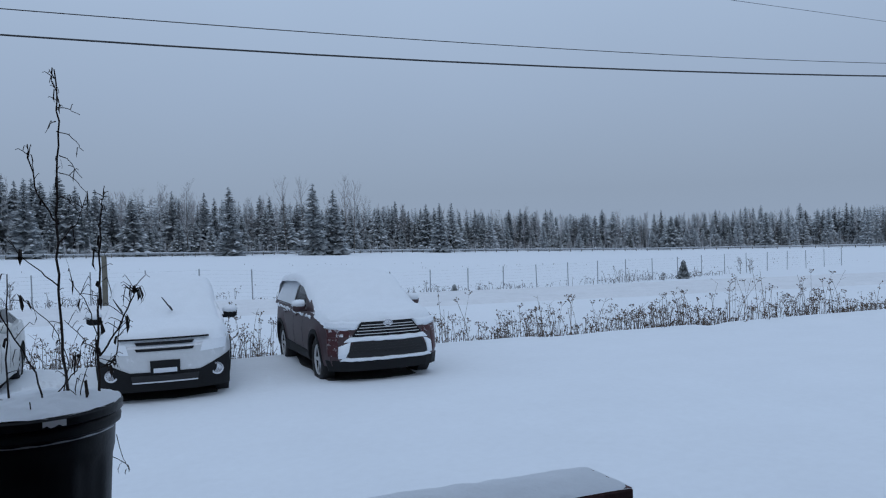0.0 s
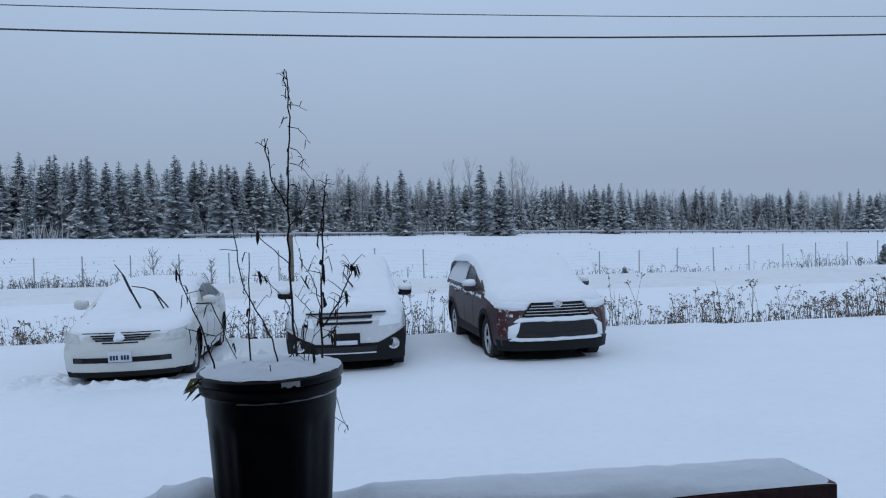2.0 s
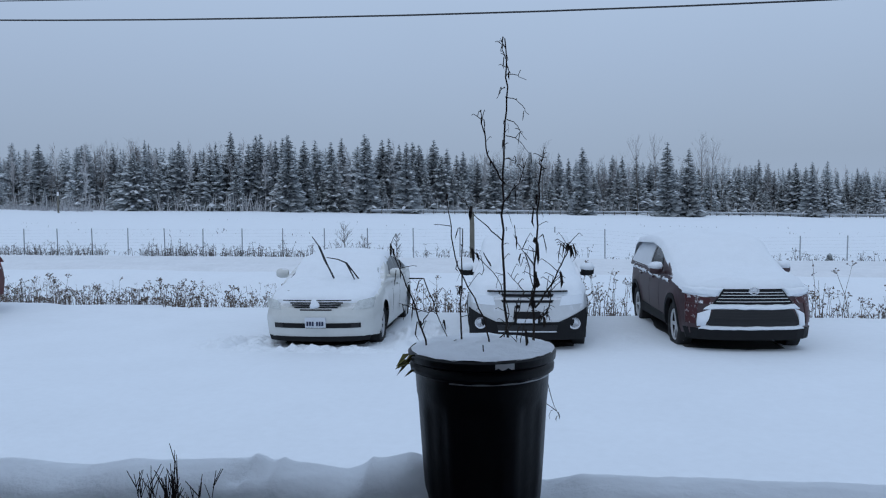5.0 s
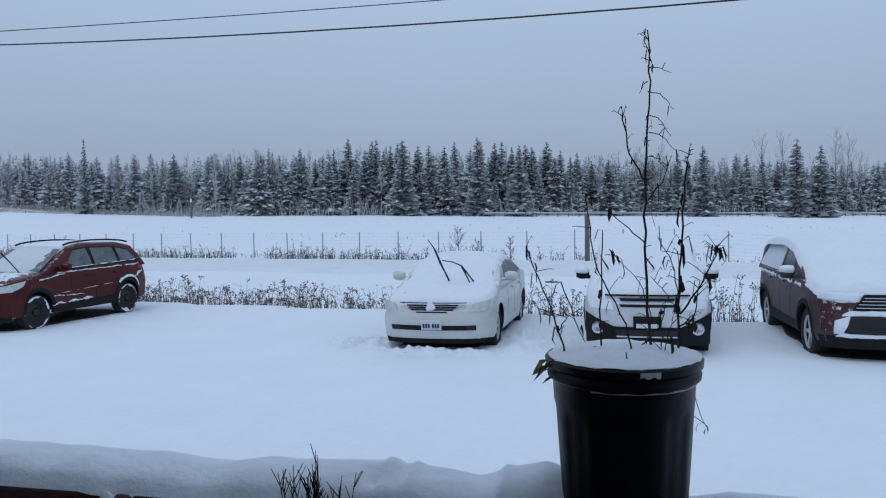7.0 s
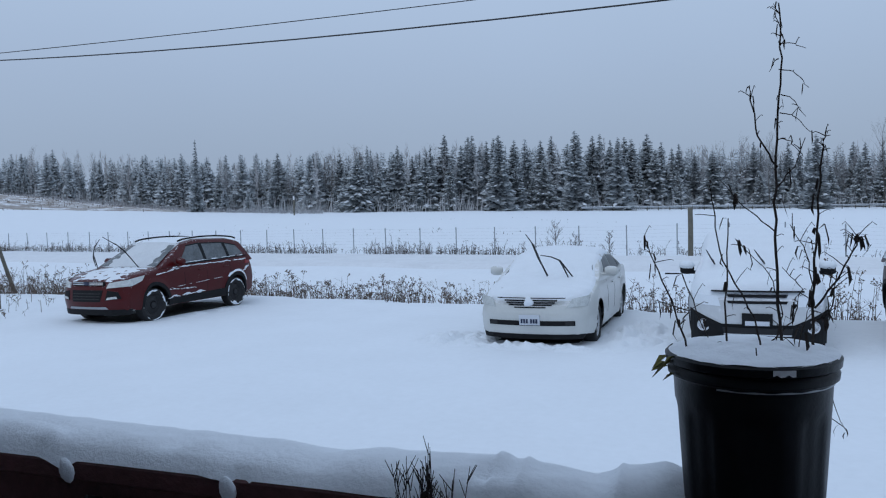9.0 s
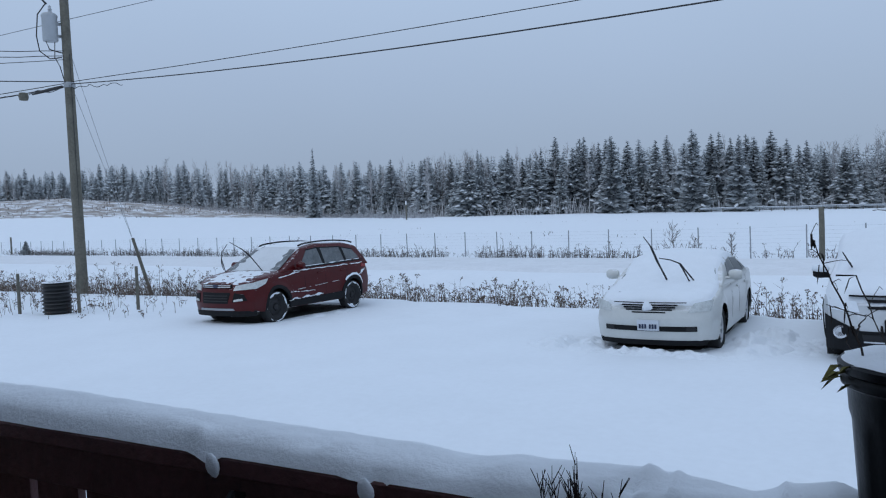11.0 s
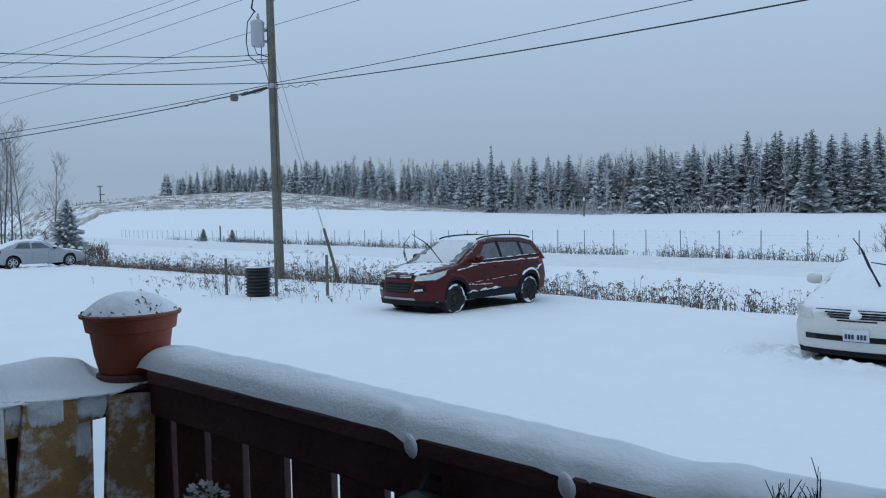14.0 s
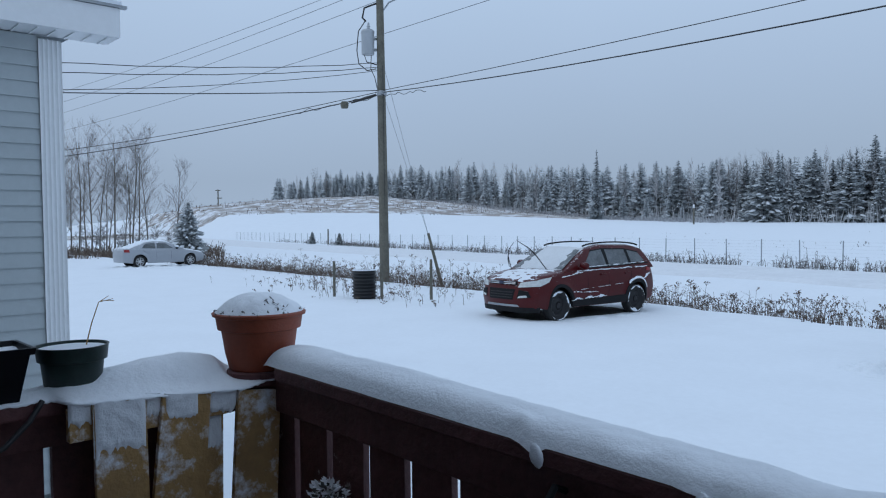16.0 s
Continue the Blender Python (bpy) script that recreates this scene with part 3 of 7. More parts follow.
DECK_Z = 0.70
rail_front = thing("deck_railing", "maroon-stained wooden deck railing with vertical boards", "railing", "deck railings")
part("cap", slanted_board(U_L + 0.195, U_R, V0, V0 + VW, -0.038, 0.0), DECK, rail_front, "snow-covered maroon cap board")
part("top_rail", slanted_board(U_L, U_R - 0.05, V0 + 0.045, V0 + 0.083, -0.150, -0.039), DECK, rail_front)
part("bottom_rail", slanted_board(U_L, U_R - 0.05, V0 + 0.045, V0 + 0.083, -0.86, -0.77), DECK, rail_front)
u = U_L + 0.018
i = 0
while u < U_R - 0.1:
    z1 = cap_z(u + 0.07) - 0.042
    m = DECK_SNOWY if i < 3 else DECK
    part("board", local(Geo().box((u + 0.0725, V0 + 0.094, (z1 + 0.66) / 2), (0.145, 0.022, z1 - 0.66))), m, rail_front, bevel=0.002)
    u += 0.1738
    i += 1
part("post", local(Geo().box((U_R - 0.08, V0 + 0.03, 0.85), (0.09, 0.028, 1.5))), DECK, rail_front)
part("post", local(Geo().box((-0.55, V0 + 0.03, 0.80), (0.09, 0.028, 1.55))), DECK, rail_front)

rail_side = thing("deck_railing", "maroon-stained wooden side railing of the deck", "railing", "deck railings")
z1 = cap_z(U_L) - 0.022


def side_board(v0, v1, u0, u1, za, zb):
    return local(Geo().box(((u0 + u1) / 2, (v0 + v1) / 2, (za + zb) / 2), (u1 - u0, v1 - v0, zb - za)))


part("cap", side_board(-1.3, V0 - 0.075, U_L - 0.11, U_L + 0.035, z1 - 0.05, z1 - 0.012), DECK, rail_side, bevel=0.004)
part("top_rail", side_board(-1.3, V0 + 0.03, U_L - 0.075, U_L - 0.037, z1 - 0.15, z1 - 0.052), DECK, rail_side, bevel=0.003)
part("bottom_rail", side_board(-1.3, V0 + 0.03, U_L - 0.075, U_L - 0.037, 0.78, 0.87), DECK, rail_side, bevel=0.003)
v = V0 - 0.06
while v > -1.25:
    part("board", side_board(v - 0.142, v, U_L - 0.10, U_L - 0.077, 0.66, z1 - 0.055), DECK, rail_side, bevel=0.002)
    v -= 0.1635
corner = solid("corner_post", local(Geo().box((U_L - 0.045, V0 + 0.06, 0.82), (0.09, 0.085, 1.60))), DECK, "maroon corner post of the deck railing", "post", bevel=0.003)

deck = thing("deck_floor", "maroon deck floor boards dusted with snow", "floor", kind="structure")
v = -1.38
while v < 1.2:
    part("plank", local(Geo().box(((U_L + U_R) / 2 + 0.5, v + 0.069, DECK_Z - 0.018), (U_R - U_L + 1.2, 0.138, 0.036))), DECK_SNOWY, deck, bevel=0.003)
    v += 0.145
under = Geo()
for u in np.arange(U_L, U_R + 1.1, 0.6):
    under.box((u, -0.1, DECK_Z - 0.11), (0.04, 2.5, 0.14))
part("joist", local(under), DECK, deck)
for u, v in ((U_L + 0.1, 1.0), (U_R, 1.0), (-0.6, 1.0)):
    part("footing", local(Geo().box((u, v, 0.25), (0.12, 0.12, 0.68))), DECK, deck)

# house behind, and its wing that closes the view beyond the deck
house = thing("wall_house", "grey vinyl-sided house wall behind the deck", "house wall", kind="structure")
part("wall", local(Geo().box((0, -1.55, 1.75), (12.4, 0.3, 3.5))), SIDING, house)
# This porch roof stays out of view; added and sized to shade the deck.
part("unseen_porch_roof", local(Geo().box((0.6, -0.42, 3.16), (6.6, 2.15, 0.12))), DECK, house, "unseen dark porch roof added to shade the deck")
part("roof", local(Geo().add([(-6.2, -0.6, 3.62), (6.4, -0.6, 3.62), (6.4, -4.5, 5.2), (-6.2, -4.5, 5.2),
                              (-6.2, -0.6, 3.5), (6.4, -0.6, 3.5), (6.4, -4.5, 3.5), (-6.2, -4.5, 3.5)],
                             [(0, 1, 2, 3), (7, 6, 5, 4), (0, 4, 5, 1), (1, 5, 6, 2), (2, 6, 7, 3), (3, 7, 4, 0)])), SNOW, house, "snow-covered roof")
wing = thing("wall_wing", "grey-sided house wing with white fluted corner and snowy eave", "house", kind="structure")
WU, WV = -6.3, 1.778
part("wall", local(Geo().box((WU - 2.6, WV - 2.12, 1.7), (5.1, 4.1, 3.66))), SIDING, wing)
z = 0.10
lap = 0.114
while z < 3.5:
    a, b = WU + 0.002, WU - 0.05
    g = Geo().add([(WU + 0.018, -2.3, z), (WU + 0.018, WV - 0.155, z), (WU + 0.004, WV - 0.155, z + lap + 0.004), (WU + 0.004, -2.3, z + lap + 0.004),
                   (b, -2.3, z), (b, WV - 0.155, z), (b, WV - 0.155, z + lap), (b, -2.3, z + lap)],
                  [(0, 1, 2, 3), (0, 4, 5, 1), (3, 2, 6, 7), (1, 5, 6, 2), (0, 3, 7, 4)])
    part("siding_course", local(g), SIDING, wing)
    z += lap
pil = Geo()
rows_ = []
for i in range(41):
    v = WV - 0.155 + 0.160 * i / 40
    q = (i % 8) / 8
    d = 0.030 - (0.010 * math.sin(math.pi * q) if 0 < i < 40 else 0)
    rows_.append([(WU + d, v, -0.1), (WU + d, v, 3.5)])
pil.grid(rows_)
pil.add([(WU + 0.03, WV + 0.005, -0.1), (WU + 0.03, WV + 0.005, 3.5), (WU - 0.2, WV + 0.005, 3.5), (WU - 0.2, WV + 0.005, -0.1)], [(0, 1, 2, 3)])
part("corner_trim", local(pil), TRIM, wing, "white fluted corner trim", smooth=35)
EV, EU = 2.11, WU + 0.26          # eave corner
part("soffit", local(Geo().box(((EU + WU) / 2 - 0.01, EV - 2.2, 3.545), (EU - WU + 0.02, 4.4, 0.02))), TRIM, wing)
for k in range(34):
    part("soffit_rib", local(Geo().box(((EU + WU) / 2, EV - 0.06 - 0.12 * k, 3.531), (EU - WU - 0.02, 0.012, 0.012))), TRIM, wing)
part("fascia", local(Geo().box((EU + 0.01, EV - 2.2, 3.645), (0.02, 4.44, 0.22))), TRIM, wing, bevel=0.003)
part("fascia", local(Geo().box(((EU + WU) / 2, EV + 0.01, 3.645), (EU - WU, 0.02, 0.22))), TRIM, wing, bevel=0.003)
part("drip_edge", local(Geo().box((EU + 0.012, EV - 2.18, 3.767), (0.05, 4.5, 0.02))), GREY_METAL, wing)
rr = []
for i in range(25):
    v = EV + 0.03 - 4.4 * i / 24
    back = 0.12 if v > WV else 1.7
    rr.append([(EU + 0.03, v, 3.775), (EU + 0.035, v, 3.805 + 0.012 * nz(v * 3, 1)), (EU - 0.05, v, 3.835 + 0.015 * nz(v * 3, 2)), (EU - back, v, 3.82 + 0.2 * back), (EU - 1.5 * back - 0.08, v, 3.82 + 0.3 * back), (EU - 1.5 * back - 0.08, v, 3.6)])
part("roof_snow", local(Geo().grid(rr).add(rr[0], [(0, 1, 2, 3, 4, 5)])), SNOW, wing, smooth=50)

# snow on the rails
TOP_U = (-2.34, -2.2, -2.04, -1.62, -1.24, -1.03, -0.84, -0.74, -0.605, -0.52, -0.44, -0.29, -0.21, -0.135, -0.09, -0.02, 0.10, 0.21, 0.27, 0.47, 0.69, 1.04, 1.10, 1.15)
TOP_Z = (1.70, 1.735, 1.745, 1.735, 1.719, 1.711, 1.704, 1.70, 1.688, 1.70, 1.698, 1.703, 1.690, 1.680, 1.697, 1.715, 1.668, 1.652, 1.671, 1.661, 1.651, 1.629, 1.617, 1.602)
POT_U, POT_V = 0.098, 1.185


def rail_snow(u):
    """Cross-section of the mound on the front rail."""
    top = max(interp(u, TOP_U, TOP_Z) - 0.011 + 0.004 * nz(u * 9, 2), cap_z(u) + 0.004)
    base = cap_z(u) + 0.001
    h = top - base
    lip = -0.001 + 0.003 * nz(u * 6, 5) + 0.02 * max(0, 1 - abs(u + 1.13) / 0.05) + 0.012 * max(0, 1 - abs(u + 0.78) / 0.04)
    sag = 0.0005 + 0.003 * max(0, nz(u * 7, 9)) + 0.028 * max(0, 1 - abs(u + 1.11) / 0.022) + 0.03 * max(0, 1 - abs(u + 0.74) / 0.03)
    for c_, hh in ((-0.285, 0.012), (-0.245, 0.008), (-0.09, 0.008)):
        top += hh * max(0, 1 - abs(u - c_) / 0.014)
    h = top - base
    row = []
    for k in range(15):
        t = k / 14
        v = V0 - lip + (VW + lip + 0.02) * t
        z = base + h * max(0.0, 1 - abs(2 * t - 1) ** 2.6) ** 0.62 + 0.003 * nz(u * 22, t * 6) + 0.006 * nz(u * 6, t * 2.5, 4) * (1 - abs(2 * t - 1))
        z -= 0.014 * math.exp(-((u + 0.30) / 0.025) ** 2 - ((t - 0.28) / 0.14) ** 2) + 0.008 * math.exp(-((u + 0.9) / 0.03) ** 2 - ((t - 0.35) / 0.2) ** 2)
        z += 0.016 * math.exp(-((u + 1.16) / 0.04) ** 2 - ((t - 0.12) / 0.12) ** 2)
        if k == 0:
            z = base - sag * 0.6
        row.append((u, v, z))
    return row


def mound(u0, u1, n):
    rows_ = []
    for i in range(n + 1):
        u = u0 + (u1 - u0) * i / n
        r = rail_snow(u)
        edge = min(1.0, (i / n) * (u1 - u0) / 0.026, (1 - i / n) * (u1 - u0) / 0.09 + 0.12)
        q = math.sqrt(max(0.0, 1 - (1 - edge) ** 2))
        rows_.append([(p[0], p[1], cap_z(u) - 0.004 + (p[2] - cap_z(u) + 0.004) * q) for p in r])
    return local(Geo().grid(rows_))


snow = solid("rail_snow", mound(U_L + 0.13, U_R + 0.004, 300), RAIL_SNOW, "thick soft snow heaped along the front railing", "snow", smooth=70)

for u_, ln in ((-1.105, 0.024), (-0.755, 0.024)):
    g = Geo().lathe([(0, -1.0), (0.5, -0.8), (0.9, -0.35), (1.0, 0.1), (0.8, 0.6), (0.45, 1.0), (0, 1.1)], 12,
                    Matrix.Translation((u_, V0 - 0.006, cap_z(u_) - ln * 0.75)) @ pose(0, 0, 0, 0, -18, 0) @ Matrix.Diagonal((0.017, 0.008, ln, 1)))
    solid("snow_tongue", local(g), RAIL_SNOW, "tongue of snow hanging from the rail cap", "snow", "hanging snow tongues", smooth=60)

# heap on the side rail and corner, flush with the pallet's top
RIDGE_V = (-0.2, 0.30, 0.45, 0.60, 0.726, 0.848, 0.951, 1.009, 1.078, 1.14, 1.22)
RIDGE_Z = (1.656, 1.657, 1.658, 1.674, 1.697, 1.714, 1.719, 1.711, 1.694, 1.655, 1.630)
TU, TV, TZ = -2.274, 1.183, 1.650


def front_edge(v):
    """Inner edge of the heap and its height: the pallet's top, or the rail cap beside it."""
    q = smoothstep(0.575, 0.61, v)
    return (U_L + 0.036) * (1 - q) + (U_L + 0.127) * q, (z1 - 0.008) * (1 - q) + (1.651 - 0.070 * (v - 0.6)) * q


rows_ = []
for i in range(141):
    v = 1.204 - 1.33 * i / 140
    ue, ze = front_edge(v)
    ridge = interp(v, RIDGE_V, RIDGE_Z) + 0.004 * nz(v * 9, 4)
    ur, uo = U_L - 0.03, U_L - 0.15
    row = []
    for k in range(27):
        t = min(1.0, k / 22)
        u = uo + (ue - uo) * t
        if u < ur:
            z = z1 - 0.03 + (ridge - z1 + 0.03) * math.sqrt(max(0.0, 1 - ((ur - u) / (ur - uo)) ** 2))
        else:
            q = (u - ur) / (ue - ur)
            z = ze + (ridge - ze) * (0.5 + 0.5 * math.cos(math.pi * q)) + 0.006 * nz(v * 14, u * 14, 3) * math.sin(math.pi * q) + 0.006 * math.sin(math.pi * q)
            z -= 0.007 * math.exp(-((v - 0.86 - 0.5 * (q - 0.6)) / 0.05) ** 2 - ((q - 0.66) / 0.12) ** 2)
        z += 0.002 * nz(v * 40, u * 40)
        r = math.hypot(u - TU, v - TV)
        z += (1.632 - z) * (1 - smoothstep(0.094, 0.150, r))
        if k > 22:
            d = (k - 22) / 4
            z -= (0.007 + 0.006 * nz(v * 25, 2) + 0.006 * nz(v * 70, 5)) * d
            u += 0.001 * math.sin(d * math.pi) - (0.03 if k == 26 else 0)
        row.append((u, v, z))
    rows_.append(row)
solid("rail_snow", local(Geo().grid(rows_)), RAIL_SNOW, "windblown snow heaped on the side railing", "snow", smooth=75)

# weathered pallet boards leaning at the corner under the snow
pallet = thing("pallet", "weathered yellow pallet leaning on the side railing, snow-caked", "pallet")
pu = U_L + 0.115


def leaning_slat(vt0, vt1, vb0, vb1, top0, top1, back):
    """A board from its top corners down to z = 0.85, leaning a little."""
    g, run = Geo(), (1.30 - 0.85) / 0.33
    lo0, lo1 = vt0 + (vb0 - vt0) * (1 + run), vt1 + (vb1 - vt1) * (1 + run)
    for u_ in (pu - back - 0.010, pu - back + 0.009):
        g.add([(u_, vt0, top0), (u_, vt1, top1), (u_, lo1, 0.85), (u_, lo0, 0.85)], [])
    g.f = [(0, 1, 2, 3), (7, 6, 5, 4), (0, 4, 5, 1), (1, 5, 6, 2), (2, 6, 7, 3), (3, 7, 4, 0)]
    return local(g)


for a in ((1.058, 1.197, 1.036, 1.181, 1.612, 1.594, 0), (0.834, 0.972, 0.797, 0.944, 1.636, 1.615, 0), (0.653, 0.788, 0.657, 0.792, 1.640, 1.631, 0), (0.975, 1.030, 0.965, 1.024, 1.545, 1.540, 0.045)):
    part("slat", leaning_slat(*a), PALLET, pallet, bevel=0.002, fix=True)
for zz in (1.588, 1.0):
    part("crosspiece", local(Geo().box((pu - 0.026, 0.815, zz), (0.028, 0.43, 0.085), pose(0, 0, 0))), PALLET, pallet, bevel=0.002)


def caked(v0, v1, za, zb, deep, u_, seed):
    """Snow caked on a board's face, torn away towards its lower edge."""
    g, n, m = [], 26, 16
    for i in range(n + 1):
        t = i / n
        v = v0 + (v1 - v0) * t
        low = deep * (0.9 + 0.30 * nz(v * 11, seed) + 0.22 * nz(v * 60, seed + 2) + 0.12 * nz(v * 150, seed))
        top = za + (zb - za) * t
        row = []
        for k in range(m + 1):
            q = k / m
            z = top + 0.004 - low * q
            edge = min(1.0, 9 * t, 9 * (1 - t), 5 * (1 - q))
            row.append((u_ - 0.004 + edge ** 0.5 * (0.007 + 0.004 * (1 - q)) + 0.004 * nz(v * 35, z * 35, seed) * edge, v, z))
        g.append(row)
    return local(Geo().grid(g))


for a in ((0.652, 0.789, 1.640, 1.631, 0.150, pu + 0.009, 3), (0.838, 0.935, 1.635, 1.620, 0.080, pu + 0.009, 8), (0.970, 1.062, 1.614, 1.609, 0.068, pu - 0.008, 12), (0.790, 0.836, 1.64, 1.636, 0.07, pu - 0.010, 15),
          (0.598, 0.655, 1.645, 1.640, 0.066, pu - 0.010, 21), (0.978, 1.024, 1.540, 1.538, 0.11, pu - 0.036, 25)):
    part("caked_snow", caked(*a), RAIL_SNOW, pallet, "snow caked on the boards", smooth=70)
# ---- pots on the railing ----


def ribbed(t, z):
    return 1 - 0.032 * smoothstep(0.0, 0.02, z) * (1 - smoothstep(0.165, 0.18, z)) * (0.5 + 0.5 * math.tanh(6 * math.cos(8 * t)))


PZ = cap_z(POT_U) + 0.011
pot = thing("nursery_pot", "large black ribbed nursery pot with dead stems", "plant pot", m=HOUSE @ pose(POT_U, POT_V, PZ, 0, 0, 0))
RB, RT, PH = 0.0935, 0.1115, 0.243
prof = [(0.0, 0.0), (RB - 0.004, 0.0), (RB, 0.006)]
for i in range(1, 20):
    z = 0.006 + (PH - 0.035) * i / 19
    prof.append((RB + (RT - 0.002 - RB) * (z / PH) ** 0.8, z))
prof += [(RT - 0.003, PH - 0.028), (RT + 0.004, PH - 0.024), (RT + 0.005, PH - 0.016), (RT + 0.001, PH - 0.010), (RT + 0.007, PH - 0.006), (RT + 0.008, PH + 0.004), (RT + 0.004, PH + 0.008),
         (RT - 0.002, PH + 0.005), (RT - 0.006, PH - 0.03), (0.0, PH - 0.03)]
part("pot_wall", Geo().lathe(prof, 96, wave=ribbed), BLACK_POT, pot, smooth=45)
rows_ = []
for i in range(13):
    r = (RT + 0.0055) * i / 12
    rows_.append([(r * math.cos(a), r * math.sin(a), PH + 0.0085 + 0.013 * (1 - (i / 12) ** 2) - (0.001 if i == 12 else 0) + 0.004 * nz(r * 40 * math.cos(a), r * 40 * math.sin(a), 4)) for a in np.linspace(0, 2 * math.pi, 49)])
part("snow_top", Geo().grid(rows_), RAIL_SNOW, pot, "smooth snow filling the pot", smooth=70)
heap = []
for i in range(15):
    a = math.pi * i / 14
    heap.append([(POT_U - 0.012 + 0.045 * math.cos(a) * q, V0 - 0.038 - 0.034 * math.sin(a) * q + 0.01 * (1 - q), PZ - 0.018 + (0.045 + 0.008 * nz(a * 3, q * 4)) * math.sqrt(max(0.0, 1 - q * q)))
                 for q in np.linspace(1, 0, 9)])
solid("snow_heap", local(Geo().grid(heap)), RAIL_SNOW, "small heap of snow against the nursery pot's foot", "snow", smooth=70)
lab = []
for i in range(7):
    a = math.radians(-90 + 0 + 14 * i / 6 + 8)
    r = RT + 0.0095
    lab.append([(r * math.cos(a), r * math.sin(a), PH - 0.004 + 0.002 * math.sin(i * 2)), (r * math.cos(a), r * math.sin(a), PH + 0.004)])
part("torn_label", Geo().grid(lab), TRIM, pot, "torn white label on the rim")

# Thin pale strip round the pot's near side, below the rim.
rim_strip = []
for i in range(31):
    a = math.radians(-118 + 100 * i / 30)
    r = RT - 0.0015
    rim_strip.append([(r * math.cos(a), r * math.sin(a), PH - 0.0305), (r * math.cos(a), r * math.sin(a), PH - 0.0285 + 0.0006 * math.sin(i))])
part("pale_line", Geo().grid(rim_strip), GREY_METAL, pot, "thin pale line below the rim")


def stem_part(pts, r, leaves, seed, name="stem"):
    rnd = random.Random(seed)
    P = [Vector(p) for p in pts]
    r *= 0.70
    # wander between the given points
    q = []
    for i in range(len(P) - 1):
        for k in range(5):
            t = k / 5
            q.append(P[i].lerp(P[i + 1], t) + Vector((rnd.uniform(-1, 1), rnd.uniform(-1, 1), 0)) * 0.0017)
    q.append(P[-1])
    g, blades = Geo().tube(q, [r * (1 - 0.6 * i / len(q)) for i in range(len(q))], 5), []
    for i in range(leaves):
        k = rnd.randrange(len(q) // 4, len(q))
        a = rnd.uniform(0, 6.28)
        high = q[k].z > PH + 0.26
        ln, w = rnd.uniform(0.010, 0.034) * (0.6 if high else 1.0), rnd.uniform(0.0005, 0.0013) if high else rnd.uniform(0.0009, 0.0030)
        d = Vector((math.cos(a), math.sin(a), 0))
        s = Vector((-math.sin(a), math.cos(a), 0.3)).normalized()
        p0 = q[k]
        p1 = p0 + d * ln * 0.35 + Vector((0, 0, rnd.uniform(-0.2, 0.5) * ln))
        p2 = p1 + d * ln * 0.1 + Vector((0, 0, -ln * rnd.uniform(0.3, 0.8)))
        p3 = p2 + d * ln * rnd.uniform(-0.25, 0.25) + Vector((0, 0, -ln * 0.35))
        if i % 2 == 0:
            w *= 0.85
            blades.append(("leaf", Geo().add([p0, p1 + s * w, p1 - s * w, p2 + s * w * 1.3 + d * w, p2 - s * w * 1.3 + d * w, p3], [(0, 1, 2), (1, 3, 4, 2), (3, 5, 4)])))
        else:
            up = Vector((0, 0, ln * rnd.uniform(0.1, 0.9)))
            blades.append(("twiglet", Geo().tube([p0, p0 + d * ln * 0.4 + up * 0.6, p0 + d * ln * 0.75 + up, p0 + d * ln * 0.95 + up * 0.8], [0.0007, 0.0006, 0.0005, 0.0005], 4)))
    ob = part(name, g, DEADLEAF, pot)
    for kind_, q_ in blades:
        part(kind_, q_, DEADLEAF, ob)


T = PH - 0.005


def S(x, z, y=0.0):
    return (x * 0.94, y * 0.94, T + z * 1.025)


# tall central stem with its side twigs, then the lower ones
stem_part([S(0.050, -0.02, 0.02), S(0.040, 0.10, 0.02), S(0.038, 0.22, 0.02), S(0.042, 0.33, 0.015), S(0.046, 0.42, 0.01), S(0.043, 0.495, 0.01)], 0.0034, 26, 1)
stem_part([S(0.040, 0.27, 0.015), S(0.012, 0.315, 0.01), S(0.004, 0.365, 0.01), S(0.002, 0.385, 0.01)], 0.0022, 10, 2, "twig")
stem_part([S(0.040, 0.24, 0.015), S(0.066, 0.27, 0.03), S(0.082, 0.31, 0.03)], 0.0018, 4, 3, "twig")
stem_part([S(0.038, 0.18, 0.02), S(-0.005, 0.215, 0.04), S(-0.04, 0.255, 0.05)], 0.0016, 2, 4, "twig")
stem_part([S(0.047, 0.45, 0.01), S(0.036, 0.495, 0.01)], 0.0012, 5, 5, "twig")
for k, (za, dx, dz) in enumerate(((0.44, 0.034, -0.012), (0.405, 0.038, -0.030), (0.37, 0.034, -0.034), (0.345, 0.040, -0.03), (0.31, 0.030, -0.028), (0.42, -0.016, -0.02))):
    stem_part([S(0.044, za, 0.012), S(0.044 + dx * 0.45, za + dz * 0.2, 0.0), S(0.044 + dx, za + dz, -0.005)], 0.0012, 2, 50 + k, "twig")
stem_part([S(0.095, -0.02, 0.03), S(0.092, 0.08, 0.03), S(0.097, 0.18, 0.03), S(0.104, 0.29, 0.02), S(0.108, 0.315, 0.02)], 0.0032, 44, 6)
stem_part([S(0.095, 0.07, 0.03), S(0.125, 0.11, 0.02), S(0.147, 0.16, 0.01), S(0.15, 0.175, 0.01)], 0.0024, 28, 7, "twig")
stem_part([S(0.094, 0.10, 0.03), S(0.075, 0.16, 0.0), S(0.055, 0.19, -0.01)], 0.0014, 8, 8, "twig")
stem_part([S(0.093, 0.05, 0.03), S(0.118, 0.06, 0.04), S(0.128, 0.12, 0.04)], 0.0022, 22, 9, "twig")
